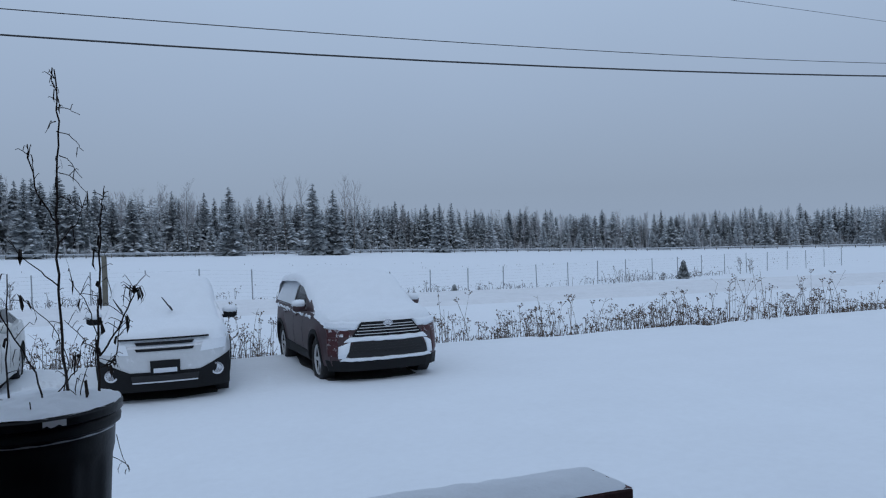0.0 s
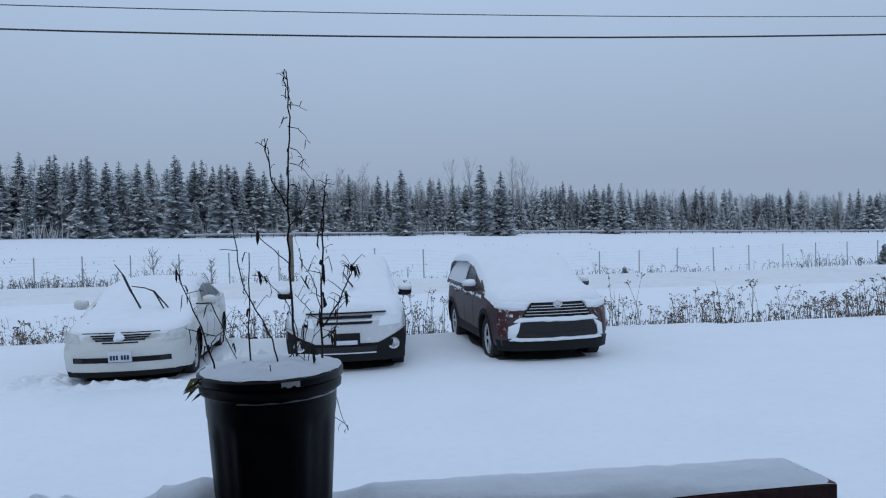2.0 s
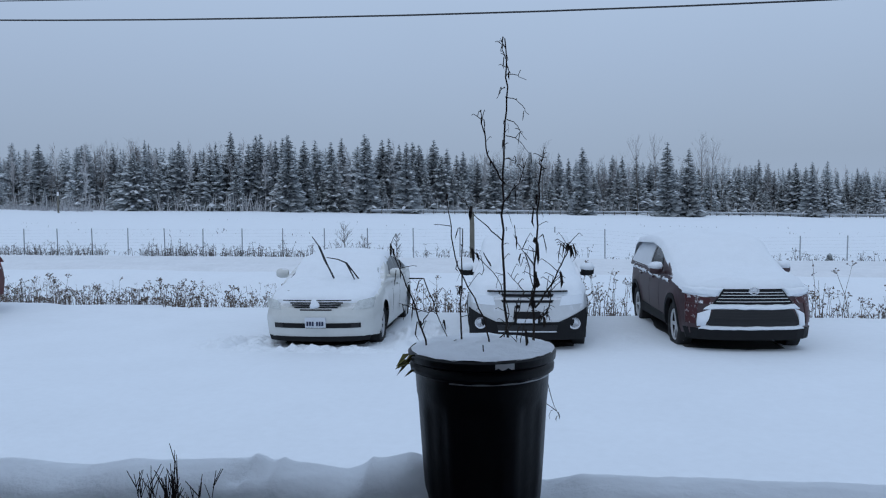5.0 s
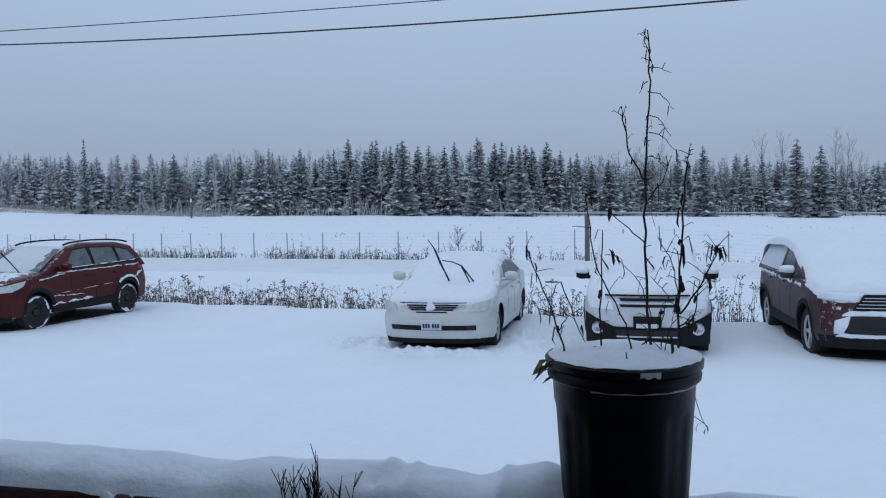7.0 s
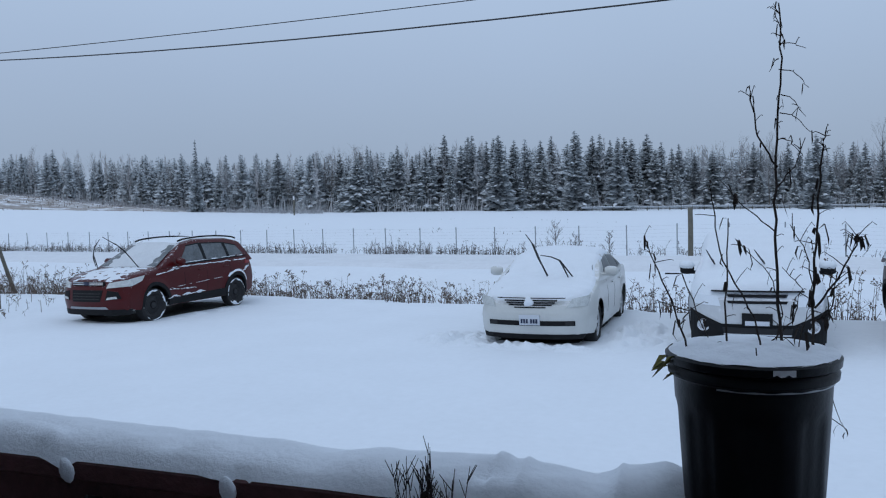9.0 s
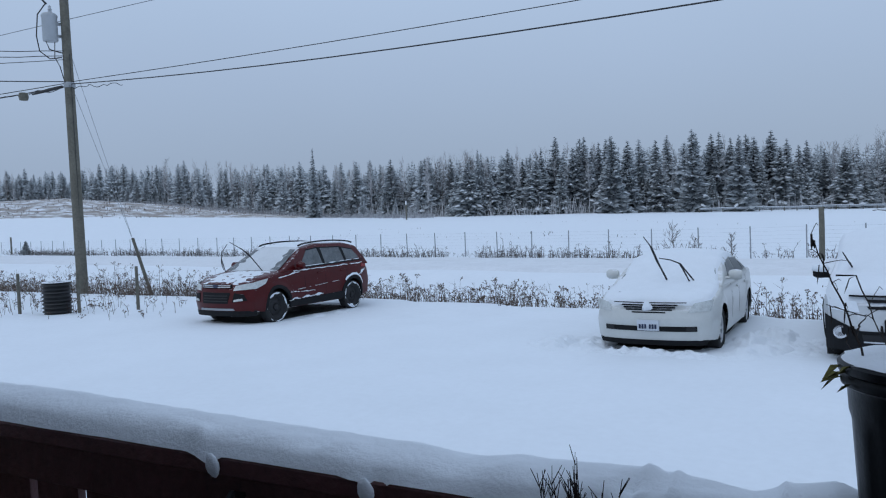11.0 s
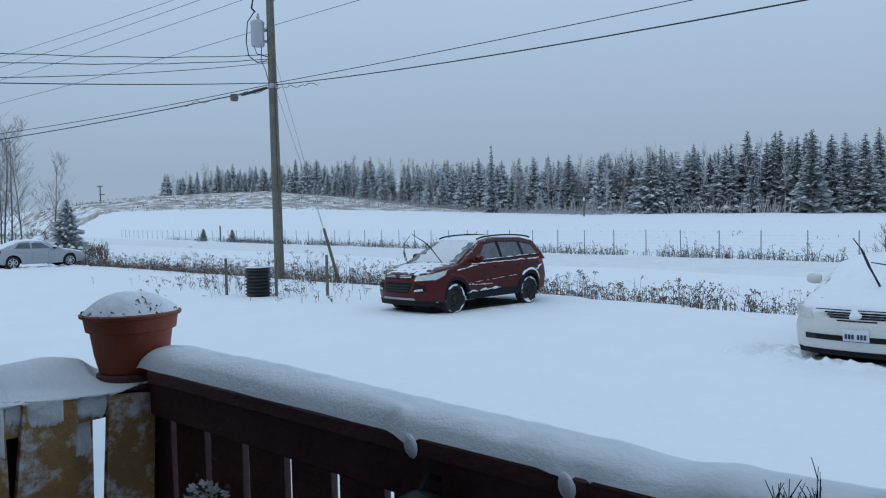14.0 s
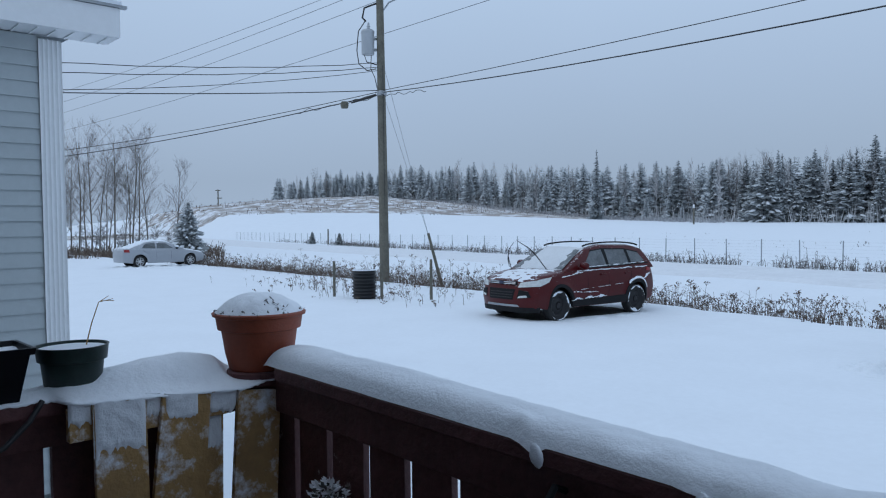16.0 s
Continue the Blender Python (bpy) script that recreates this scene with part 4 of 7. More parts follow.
stem_part([S(-0.035, -0.02, 0.0), S(-0.036, 0.08, 0.0), S(-0.031, 0.20, 0.0)], 0.0026, 6, 10)
stem_part([S(-0.082, -0.025, -0.03), S(-0.10, 0.04, -0.01), S(-0.13, 0.11, 0.02), S(-0.158, 0.175, 0.03)], 0.0026, 16, 11)
stem_part([S(-0.102, 0.05, -0.01), S(-0.09, 0.07, -0.02), S(-0.14, 0.085, -0.02)], 0.0016, 4, 12, "twig")
stem_part([S(-0.125, 0.12, 0.02), S(-0.10, 0.12, 0.02), S(-0.06, 0.02, 0.04), S(-0.055, -0.02, 0.04)], 0.0018, 8, 13)
stem_part([S(0.02, -0.02, -0.02), S(0.005, 0.06, -0.02), S(-0.04, 0.14, -0.01), S(-0.055, 0.22, -0.01), S(-0.058, 0.255, -0.01)], 0.0022, 8, 14)
stem_part([S(0.0, -0.05, -0.085), S(0.0, 0.03, -0.085)], 0.0024, 6, 15)
stem_part([S(0.03, -0.02, 0.03), S(0.05, 0.06, 0.03), S(0.03, 0.12, 0.02), S(-0.02, 0.17, 0.02)], 0.0016, 10, 16)
stem_part([S(0.028, 0.02, 0.02), S(0.06, 0.055, 0.0), S(0.072, 0.10, 0.0), S(0.045, 0.13, 0.0)], 0.0016, 12, 17, "twig")
stem_part([S(0.06, -0.02, -0.02), S(0.068, 0.04, -0.02), S(0.085, 0.09, -0.01)], 0.0014, 6, 18)
stem_part([S(0.115, -0.05, 0.02), S(0.124, -0.08, 0.0), S(0.132, -0.095, -0.01)], 0.0010, 5, 19, "hanging_twig")
lf = Geo()
rnd = random.Random(44)
for i in range(9):
    a = math.radians(190 + rnd.uniform(-16, 16))
    p = Vector(((RT + 0.004) * math.cos(a), (RT + 0.004) * math.sin(a), PH + rnd.uniform(-0.02, 0.018)))
    u_ = rnd.uniform(0.007, 0.014)
    d = Vector((math.cos(a), math.sin(a), rnd.uniform(-0.6, 0.6))).normalized()
    s = Vector((-math.sin(a), math.cos(a), rnd.uniform(-0.6, 0.6))).normalized()
    lf.add([p, p + d * u_ + s * u_ * 0.6, p + d * u_ * 2.0 - Vector((0, 0, u_)), p + d * u_ - s * u_ * 0.6], [(0, 1, 2), (0, 2, 3)])
part("green_leaves", lf, GREENLEAF, pot, "last yellow-green leaves on the rim")

# terracotta pot on the corner
tc = thing("terracotta_pot", "terracotta plastic pot heaped with snow on the corner post", "plant pot", m=HOUSE @ pose(TU, TV, TZ))
TR, TB, TH = 0.132, 0.094, 0.195
part("pot_wall", Geo().lathe([(0, 0), (TB - 0.005, 0), (TB, 0.006), (TB + 0.012, 0.06), (TR - 0.016, 0.135), (TR - 0.005, 0.139), (TR + 0.001, 0.180), (TR + 0.010, 0.184), (TR + 0.012, 0.193), (TR + 0.006, 0.197),
                             (TR - 0.006, 0.193), (TR - 0.02, 0.15), (0, 0.15)], 64, Matrix.Diagonal((1, 1, 0.91, 1))), TERRACOTTA, tc, smooth=40)
# Round maroon block standing for the post's cap beneath the pot.
part("post_cap", Geo().lathe([(0, -0.042), (0.098, -0.042), (0.102, -0.036), (0.102, -0.004), (0.098, 0.001), (0, 0.001)], 40), DECK, tc)
rows_ = []
for i in range(17):
    r = (TR + 0.005) * i / 16
    rows_.append([(r * math.cos(a), r * math.sin(a), 0.176 + 0.060 * max(0, 1 - (i / 16) ** 2.6) + 0.006 * nz(r * 30 * math.cos(a), r * 30 * math.sin(a), 8)) for a in np.linspace(0, 2 * math.pi, 65)])
part("snow_dome", Geo().grid(rows_), RAIL_SNOW, tc, "rounded dome of snow", smooth=70)
dry = Geo()
rnd = random.Random(77)
for i in range(130):
    a = math.radians(rnd.gauss(-4, 13)) if i < 46 else rnd.uniform(0, 6.28)
    r = rnd.uniform(0.085, 0.128) if i < 42 else TR + rnd.uniform(-0.010, 0.007)
    z = 0.178 + 0.060 * max(0, 1 - (r / TR) ** 2.6)
    p = Vector((r * math.cos(a), r * math.sin(a), z - 0.004))
    d = Vector((rnd.uniform(-1, 1), rnd.uniform(-1, 1), rnd.uniform(0, 1))).normalized() * rnd.uniform(0.008, 0.026 if i < 46 else 0.016)
    s = d.orthogonal().normalized() * rnd.uniform(0.001, 0.004)
    dry.add([p, p + d * 0.6 + s, p + d, p + d * 0.6 - s], [(0, 1, 2), (0, 2, 3)])
part("dead_foliage", dry, TWIG, tc, "curled dead foliage")

# green pot and dark planter on the side rail
gp = thing("green_pot", "dark green plastic pot filled with snow on the railing", "plant pot", m=HOUSE @ pose(U_L - 0.04, 0.654, z1 - 0.008))
part("pot_wall", Geo().lathe([(0, 0), (0.066, 0), (0.070, 0.006), (0.079, 0.085), (0.087, 0.087), (0.091, 0.122), (0.093, 0.126), (0.088, 0.126), (0.085, 0.105), (0, 0.105)], 48), GREEN_POT, gp, smooth=40)
part("snow_top", Geo().lathe([(0.087, 0.118), (0.06, 0.122), (0, 0.124)], 32), RAIL_SNOW, gp, smooth=60)
part("dry_stalk", Geo().tube([(0.01, 0.03, 0.11), (0.005, 0.05, 0.18), (-0.01, 0.075, 0.235), (-0.02, 0.105, 0.25)], [0.0022, 0.0016, 0.0014, 0.0008], 5)
     .tube([(-0.01, 0.075, 0.235), (0.0, 0.11, 0.243)], 0.001, 4).tube([(-0.01, 0.08, 0.238), (-0.02, 0.12, 0.236)], 0.001, 4), PALLET, gp)
bp = thing("black_planter", "square black plastic planter holding snow on the railing", "plant pot", m=HOUSE @ pose(U_L - 0.04, 0.445, z1 - 0.008))
g = Geo()
for z, hw in ((0.0, 0.062), (0.125, 0.085), (0.125, 0.094), (0.142, 0.097), (0.142, 0.088), (0.12, 0.083)):
    g.add([(-hw, -hw, z), (hw, -hw, z), (hw, hw, z), (-hw, hw, z)], [])
g.f = [(0, 3, 2, 1)] + [(4 * i + k, 4 * i + (k + 1) % 4, 4 * i + 4 + (k + 1) % 4, 4 * i + 4 + k) for i in range(5) for k in range(4)]
part("planter_wall", g, BLACK_POT, bp)
part("snow_top", Geo().grid([[(-0.085 + 0.17 * i / 8, -0.085 + 0.17 * k / 8, 0.128 + 0.012 * nz(i * 0.5, k * 0.5)) for k in range(9)] for i in range(9)]), RAIL_SNOW, bp, smooth=60)
solid("garden_hose", local(Geo().tube([(U_L + 0.045, 0.555, z1 - 0.005), (U_L + 0.06, 0.52, z1 - 0.05), (U_L + 0.075, 0.46, z1 - 0.10), (U_L + 0.08, 0.38, z1 - 0.13), (U_L + 0.07, 0.2, z1 - 0.2)], 0.007, 8)),
      CABLE, "dark cord hanging over the side railing", "cord", smooth=60)

# wall lamp fixed inside the front rail, and snow-covered dead plants
lamp = thing("rail_lamp", "black lantern hanging inside the front railing", "lamp", m=HOUSE @ pose(-1.06, V0 - 0.035, 1.49))
part("lantern_body", Geo().lathe([(0, -0.16), (0.05, -0.15), (0.055, 0.0), (0.075, 0.01), (0.06, 0.05), (0.02, 0.075), (0, 0.08)], 20), CABLE, lamp, smooth=40)
part("arm", Geo().tube([(0, 0, 0.07), (0, 0.03, 0.10), (0, 0.06, 0.085)], 0.008, 6), BLACK_TRIM, lamp)


def dead_bush(u, v, z, h, n, seed, label):
    rnd = random.Random(seed)
    t = thing("dead_plant", label, "plant", "dead plants on the deck", m=HOUSE @ pose(u, v, z))
    for i in range(n):
        a, ln = rnd.uniform(0, 6.28), rnd.uniform(0.72, 1.0) * h
        lean = rnd.uniform(0.0, 0.30)
        d = Vector((math.cos(a) * lean, math.sin(a) * lean * 0.5, 1))
        p1 = d * ln * 0.5 + Vector((rnd.uniform(-1, 1), rnd.uniform(-1, 1), 0)) * 0.01
        p2 = p1 + Vector((d.x * rnd.uniform(-0.6, 0.9), d.y * 0.3, 1)) * ln * 0.5
        g = Geo().tube([(0, 0, 0), p1, p1.lerp(p2, 0.5) + Vector((rnd.uniform(-1, 1) * 0.004, 0, 0)), p2], [0.0016, 0.0010, 0.0008, 0.0005], 4)
        for k in range(6):
            b = p1.lerp(p2, rnd.uniform(0.1, 0.9))
            g.tube([b, b + Vector((rnd.uniform(-1, 1), rnd.uniform(-1, 1), 1.6)) * 0.017], [0.0008, 0.0005], 4)
        part("stalk", g, DEADLEAF, t)


dead_bush(-0.340, 1.0, 1.492, 0.285, 30, 91, "bare bushy dead plant behind the front railing")
bush = Geo()
for i in range(240):
    rnd = random.Random(i)
    a, r = rnd.uniform(0, 6.28), rnd.uniform(0, 0.075)
    p = Vector((r * math.cos(a), 0.5 * r * math.sin(a), rnd.uniform(0, 0.05) - r * 0.3))
    d = Vector((math.cos(a), math.sin(a) * 0.6, rnd.uniform(0, 1))).normalized() * rnd.uniform(0.010, 0.026)
    s = d.orthogonal().normalized() * rnd.uniform(0.003, 0.007)
    bush.add([p, p + d * 0.5 + s, p + d, p + d * 0.5 - s], [(0, 1, 2), (0, 2, 3)])
solid("frozen_plant", bush, FROZEN, "frozen snow-dusted plant against the railing boards", "plant", m=HOUSE @ pose(-1.86, V0 + 0.02, 1.345))

# ---- cars: nose at local x = 0, tail at x = L, the driver's side at negative y ----


class Shell:
    """Shape of a car body: plan, side and front curves."""

    def __init__(self, L, W, wheel_r, xf, xr, deck, roof, belt, roof_w, sill=0.22, arch=0.06, lean=0.22, bow=0.16):
        self.L, self.W, self.wheel_r, self.xf, self.xr = L, W, wheel_r, xf, xr
        self.deck, self.roof, self.belt, self.roof_w, self.sill = deck, roof, belt, roof_w, sill
        self.arch_r, self.lean, self.bow = wheel_r + arch, lean, bow
        self.roof_top = max(z for _, z in roof)

    def top(self, s):
        return interp(s, [p[0] for p in self.deck], [p[1] for p in self.deck])

    def roof_z(self, s):
        return interp(s, [p[0] for p in self.roof], [p[1] for p in self.roof])

    def plan(self, s):
        w = self.W
        if s < 0.9:
            w *= 1 - 0.07 * ((0.9 - s) / 0.9) ** 2
        if s > self.L - 0.8:
            w *= 1 - 0.10 * ((s - self.L + 0.8) / 0.8) ** 2
        return w

    def bottom(self, s):
        z = self.sill + 0.06 * smoothstep(self.L - 0.7, self.L, s) + 0.03 * (1 - smoothstep(0, 0.5, s))
        for c in (self.xf, self.xr):
            if abs(s - c) < self.arch_r:
                z = max(z, self.wheel_r - 0.03 + math.sqrt(self.arch_r ** 2 - (s - c) ** 2))
        return z

    def half(self, s, z):
        q = (z - self.sill) / max(0.1, self.top(s) - self.sill)
        prof = interp(q, (0, 0.12, 0.35, 0.6, 0.85, 1.0), (0.945, 0.975, 0.99, 1.0, 0.975, 0.945))
        flare = sum(0.018 * max(0, 1 - ((math.hypot(s - c, z - self.wheel_r) - self.arch_r) / 0.12) ** 2) for c in (self.xf, self.xr)
                    if abs(math.hypot(s - c, z - self.wheel_r) - self.arch_r) < 0.12)
        return self.plan(s) * prof + flare

    def nose(self, y, z):
        q = min(1.0, abs(y) / self.W)
        return self.bow * q ** 2 + 0.26 * q ** 7 + (self.lean * (z - 0.5) if z > 0.5 else 0.22 * (0.5 - z))

    def tail(self, y, z):
        q = min(1.0, abs(y) / self.W)
        return 0.10 * q ** 2 + 0.15 * q ** 6 + 0.12 * abs(z - 0.65)

    def bend(self, s, y, z):
        a, b = max(0.0, 1 - s / 0.9) ** 1.5, max(0.0, 1 - (self.L - s) / 0.8) ** 1.5
        return (s + self.nose(y, z) * a - self.tail(y, z) * b, y, z)

    def ring(self, s):
        zb, zt = self.bottom(s), self.top(s)
        zs = zt - min(0.05, (zt - zb) * 0.3)
        side = []
        for k in range(11):
            z = zb + (zs - zb) * k / 10
            side.append((self.half(s, z), z))
        w = side[-1][0]
        side += [(w * 0.965, zt - 0.022), (w * 0.9, zt - 0.008), (w * 0.7, zt + 0.002), (w * 0.4, zt + 0.012), (w * 0.15, zt + 0.016)]
        return [(-y, z) for y, z in side] + [(y, z) for y, z in side[::-1]]

    def body(self):
        g = Geo()
        ss = sorted(set([round(q, 3) for q in np.linspace(0, self.L, 90)] +
                        [round(c + self.arch_r * math.cos(a), 3) for c in (self.xf, self.xr) for a in np.linspace(0, math.pi, 19)]))
        rows_ = [[self.bend(s, y, z) for y, z in self.ring(s)] for s in ss]
        g.grid(rows_)
        n = len(rows_[0])
        for end, s in ((0, 0.0), (1, self.L)):
            r = self.ring(s)
            cap = []
            for k in range(16):
                y0, z = r[k]
                cap.append([self.bend(s, y0 * (1 - 2 * j / 14), z) for j in range(15)])
            g.grid(cap)
        return g

    def side_y(self, z):
        q = (z - self.belt) / (self.roof_top - self.belt)
        return (self.W * 0.95) * (1 - q) + self.roof_w * q - 0.03 * 4 * q * (q - 1) * 0.5

    def house(self):
        g, rows_ = Geo(), []
        s0, s1 = self.roof[0][0], self.roof[-1][0]
        for s in np.linspace(s0, s1, 60):
            zr = max(self.roof_z(s), self.belt - 0.02)
            side = []
            for k in range(7):
                z = self.belt - 0.04 + (zr - 0.05 - self.belt + 0.04) * k / 6
                side.append((self.side_y(max(z, self.belt)), z))
            w = side[-1][0]
            side += [(w - 0.02, zr - 0.022), (w - 0.07, zr - 0.006), (w * 0.75, zr + 0.004), (w * 0.45, zr + 0.014), (w * 0.15, zr + 0.02)]
            rows_.append([(s, -y, z) for y, z in side] + [(s, y, z) for y, z in side[::-1]])
        g.grid(rows_)
        return g

    def front_patch(self, corners, off=0.012, n=10, thick=0.03):
        """Four (y, z): bottom-left, bottom-right, top-right, top-left, laid on the nose."""
        bl, br, tr, tl = corners
        m = max(2, int(abs(tl[1] - bl[1]) / 0.05) + 1)
        rows_ = []
        for d, v in [(-thick, 0.0)] + [(off, j / m) for j in range(m + 1)] + [(-thick, 1.0)]:
            row = []
            for k in range(n + 1):
                t = k / n
                y, z = ((bl[i] + (br[i] - bl[i]) * t) * (1 - v) + (tl[i] + (tr[i] - tl[i]) * t) * v for i in (0, 1))
                row.append((self.nose(y, z) - d, y, z))
            rows_.append(row)
        g = Geo().grid(rows_)
        w_ = n + 1
        g.f += [tuple(j * w_ for j in range(m + 3)), tuple(j * w_ + n for j in range(m + 3))[::-1]]
        return g

    def side_patch(self, corners, sgn, off=0.008, house=False, n=8):
        """Four (s, z) on the flank or, for a window, on the cabin's side."""
        bl, br, tr, tl = corners
        g, rows_ = Geo(), []
        for j in range(5):
            v, row = j / 4, []
            for k in range(n + 1):
                t = k / n
                a = [bl[i] + (br[i] - bl[i]) * t for i in (0, 1)]
                b = [tl[i] + (tr[i] - tl[i]) * t for i in (0, 1)]
                s, z = a[0] + (b[0] - a[0]) * v, a[1] + (b[1] - a[1]) * v
                y = (self.side_y(z) if house else self.half(s, z)) + off
                p = (s, sgn * y, z) if house else self.bend(s, sgn * y, z)
                row.append(p)
            rows_.append(row)
        g.grid(rows_)
        back = [[(p[0], p[1] - sgn * 0.02, p[2]) for p in r] for r in rows_]
        for e, f in ((rows_[0], back[0]), (rows_[-1], back[-1]), ([r[0] for r in rows_], [r[0] for r in back]), ([r[-1] for r in rows_], [r[-1] for r in back])):
            g.grid([e, f])
        return g

    def arch_trim(self, c, sgn, width=0.07, off=0.012):
        rows_ = []
        for a in np.linspace(-0.12, math.pi + 0.12, 25):
            row = []
            for d, o in ((0.0, -0.05), (0.0, off), (width, off), (width, -0.02)):
                r = self.arch_r + d - 0.004
                s, z = c + r * math.cos(a), self.wheel_r - 0.03 + r * math.sin(a)
                row.append(self.bend(s, sgn * (self.half(s, max(z, self.sill)) + o), z))
            rows_.append(row)
        return Geo().grid(rows_)

    def surface(self, s, y):
        z = self.top(s)
        w = self.half(s, z - 0.03)
        z += 0.016 - 0.05 * min(1, abs(y) / w) ** 3
        if self.roof[0][0] <= s <= self.roof[-1][0]:
            zr = self.roof_z(s)
            wr = self.side_y(min(zr, self.roof_top))
            z = max(z, zr + 0.02 - 0.045 * min(1, abs(y) / wr) ** 3)
        return z

    def snow(self, s0, s1, thick, seed, hood_w=0.93, cover=1.0, spill=0.02, ragged=0.02):
        """Snow lying over bonnet, windscreen and roof between s0 and s1."""
        g, rows_ = Geo(), []
        for i in range(81):
            s = s0 + (s1 - s0) * i / 80
            inside = smoothstep(self.roof[0][0] - 0.25, self.roof[0][0] + 0.45, s) * (1 - smoothstep(self.roof[-1][0] - 0.25, self.roof[-1][0] + 0.1, s))
            e = self.plan(s) * hood_w * (1 - inside) + (self.roof_w + spill) * inside
            end = min(1.0, i / 80 * (s1 - s0) / 0.14, (1 - i / 80) * (s1 - s0) / 0.12)
            end = math.sqrt(max(0, 1 - (1 - end) ** 2))
            row = []
            for k in range(33):
                t = -1 + 2 * k / 32
                ew = e * (1 + ragged * nz(s * 4, seed + (9 if t > 0 else 0)))
                y = ew * t
                h = thick * max(0.0, 1 - abs(t) ** 5) ** 0.6 * end * (0.86 + 0.35 * nz(s * 1.8, y * 1.8, seed))
                z = self.surface(s, y) + h - 0.014 * (1 - cover) + 0.010 * nz(s * 7, y * 7, seed)
                if k in (0, 32):
                    z -= 0.05
                x, yy, zz = self.bend(s, y, z)
                row.append((x, yy, zz))
            rows_.append(row)
        return g.grid(rows_)


def wheel(parent, sh, x, sgn, rim_mat, spokes, steel=False):
    r, w = sh.wheel_r, 0.215
    y = sgn * (sh.W - w / 2 - 0.025)
    m = pose(x, y, r - 0.03, 90 if sgn < 0 else -90, 0, 0)
    tyre = Geo().lathe([(r * 0.66, -w * 0.40), (r * 0.74, -w * 0.5), (r * 0.93, -w * 0.49), (r * 0.985, -w * 0.42), (r, -w * 0.25), (r, w * 0.25), (r * 0.985, w * 0.42), (r * 0.93, w * 0.49),
                        (r * 0.74, w * 0.5), (r * 0.66, w * 0.40), (r * 0.64, w * 0.1)], 36)
    hub = new("wheel")
    hub.parent = parent
    hub.matrix_basis = m
    part("tyre", tyre, TYRE, hub, smooth=40)
    g = Geo()
    if steel:
        g.lathe([(r * 0.66, w * 0.40), (r * 0.62, w * 0.30), (r * 0.55, w * 0.16), (r * 0.40, w * 0.24), (r * 0.26, w * 0.34), (r * 0.20, w * 0.20), (0, w * 0.22)], 30,
                wave=lambda t, z: 1 - (0.10 * max(0, math.cos(8 * t)) if w * 0.14 < z < w * 0.28 else 0))
    else:
        g.lathe([(r * 0.67, w * 0.40), (r * 0.63, w * 0.36), (r * 0.60, 0.0), (0, 0.0)], 30)
    part("rim", g, rim_mat if steel else STEEL_RIM, hub, smooth=30)
    if not steel:
        sp = Geo()
        for k in range(spokes):
            a = 6.283 * k / spokes
            q = pose(0, 0, 0, 0, 0, math.degrees(a))
            sp.add([q @ Vector(p) for p in ((r * 0.1, -r * 0.075, w * 0.33), (r * 0.62, -r * 0.05, w * 0.36), (r * 0.62, r * 0.05, w * 0.36), (r * 0.1, r * 0.075, w * 0.33),
                                            (r * 0.1, -r * 0.075, w * 0.1), (r * 0.62, -r * 0.05, w * 0.2), (r * 0.62, r * 0.05, w * 0.2), (r * 0.1, r * 0.075, w * 0.1))],
                   [(0, 1, 2, 3), (0, 4, 5, 1), (3, 2, 6, 7), (1, 5, 6, 2)])
        sp.lathe([(r * 0.68, w * 0.38), (r * 0.66, w * 0.42), (r * 0.61, w * 0.40), (r * 0.60, w * 0.3)], 30)
        sp.lathe([(r * 0.16, w * 0.1), (r * 0.16, w * 0.34), (0.02, w * 0.37), (0, w * 0.37)], 16)
        part("spokes", sp, rim_mat, hub, "silver alloy spokes")
    if steel:
        part("hub_cap", Geo().lathe([(r * 0.2, w * 0.2), (r * 0.19, w * 0.37), (r * 0.1, w * 0.40), (0, w * 0.40)], 18), STEEL_RIM, hub, smooth=40)
        ring_ = []
        for a in np.linspace(0, 6.283, 49):
            q = max(0.0, 0.010 + 0.055 * nz(math.cos(a) * 1.6, math.sin(a) * 1.6, x * 3 + sgn) + 0.02 * nz(math.cos(a) * 7, math.sin(a) * 7, x))
            ring_.append([(r * 0.9 * math.cos(a), r * 0.9 * math.sin(a), w * 0.49), ((r * 0.9 - q) * math.cos(a), (r * 0.9 - q) * math.sin(a), w * 0.49 + (0.012 if q > 0.004 else -0.01)),
                          ((r * 0.89 - 1.6 * q) * math.cos(a), (r * 0.89 - 1.6 * q) * math.sin(a), w * 0.48)])
        part("caked_snow", Geo().grid(ring_), CAR_SNOW, hub, smooth=60)
    return hub


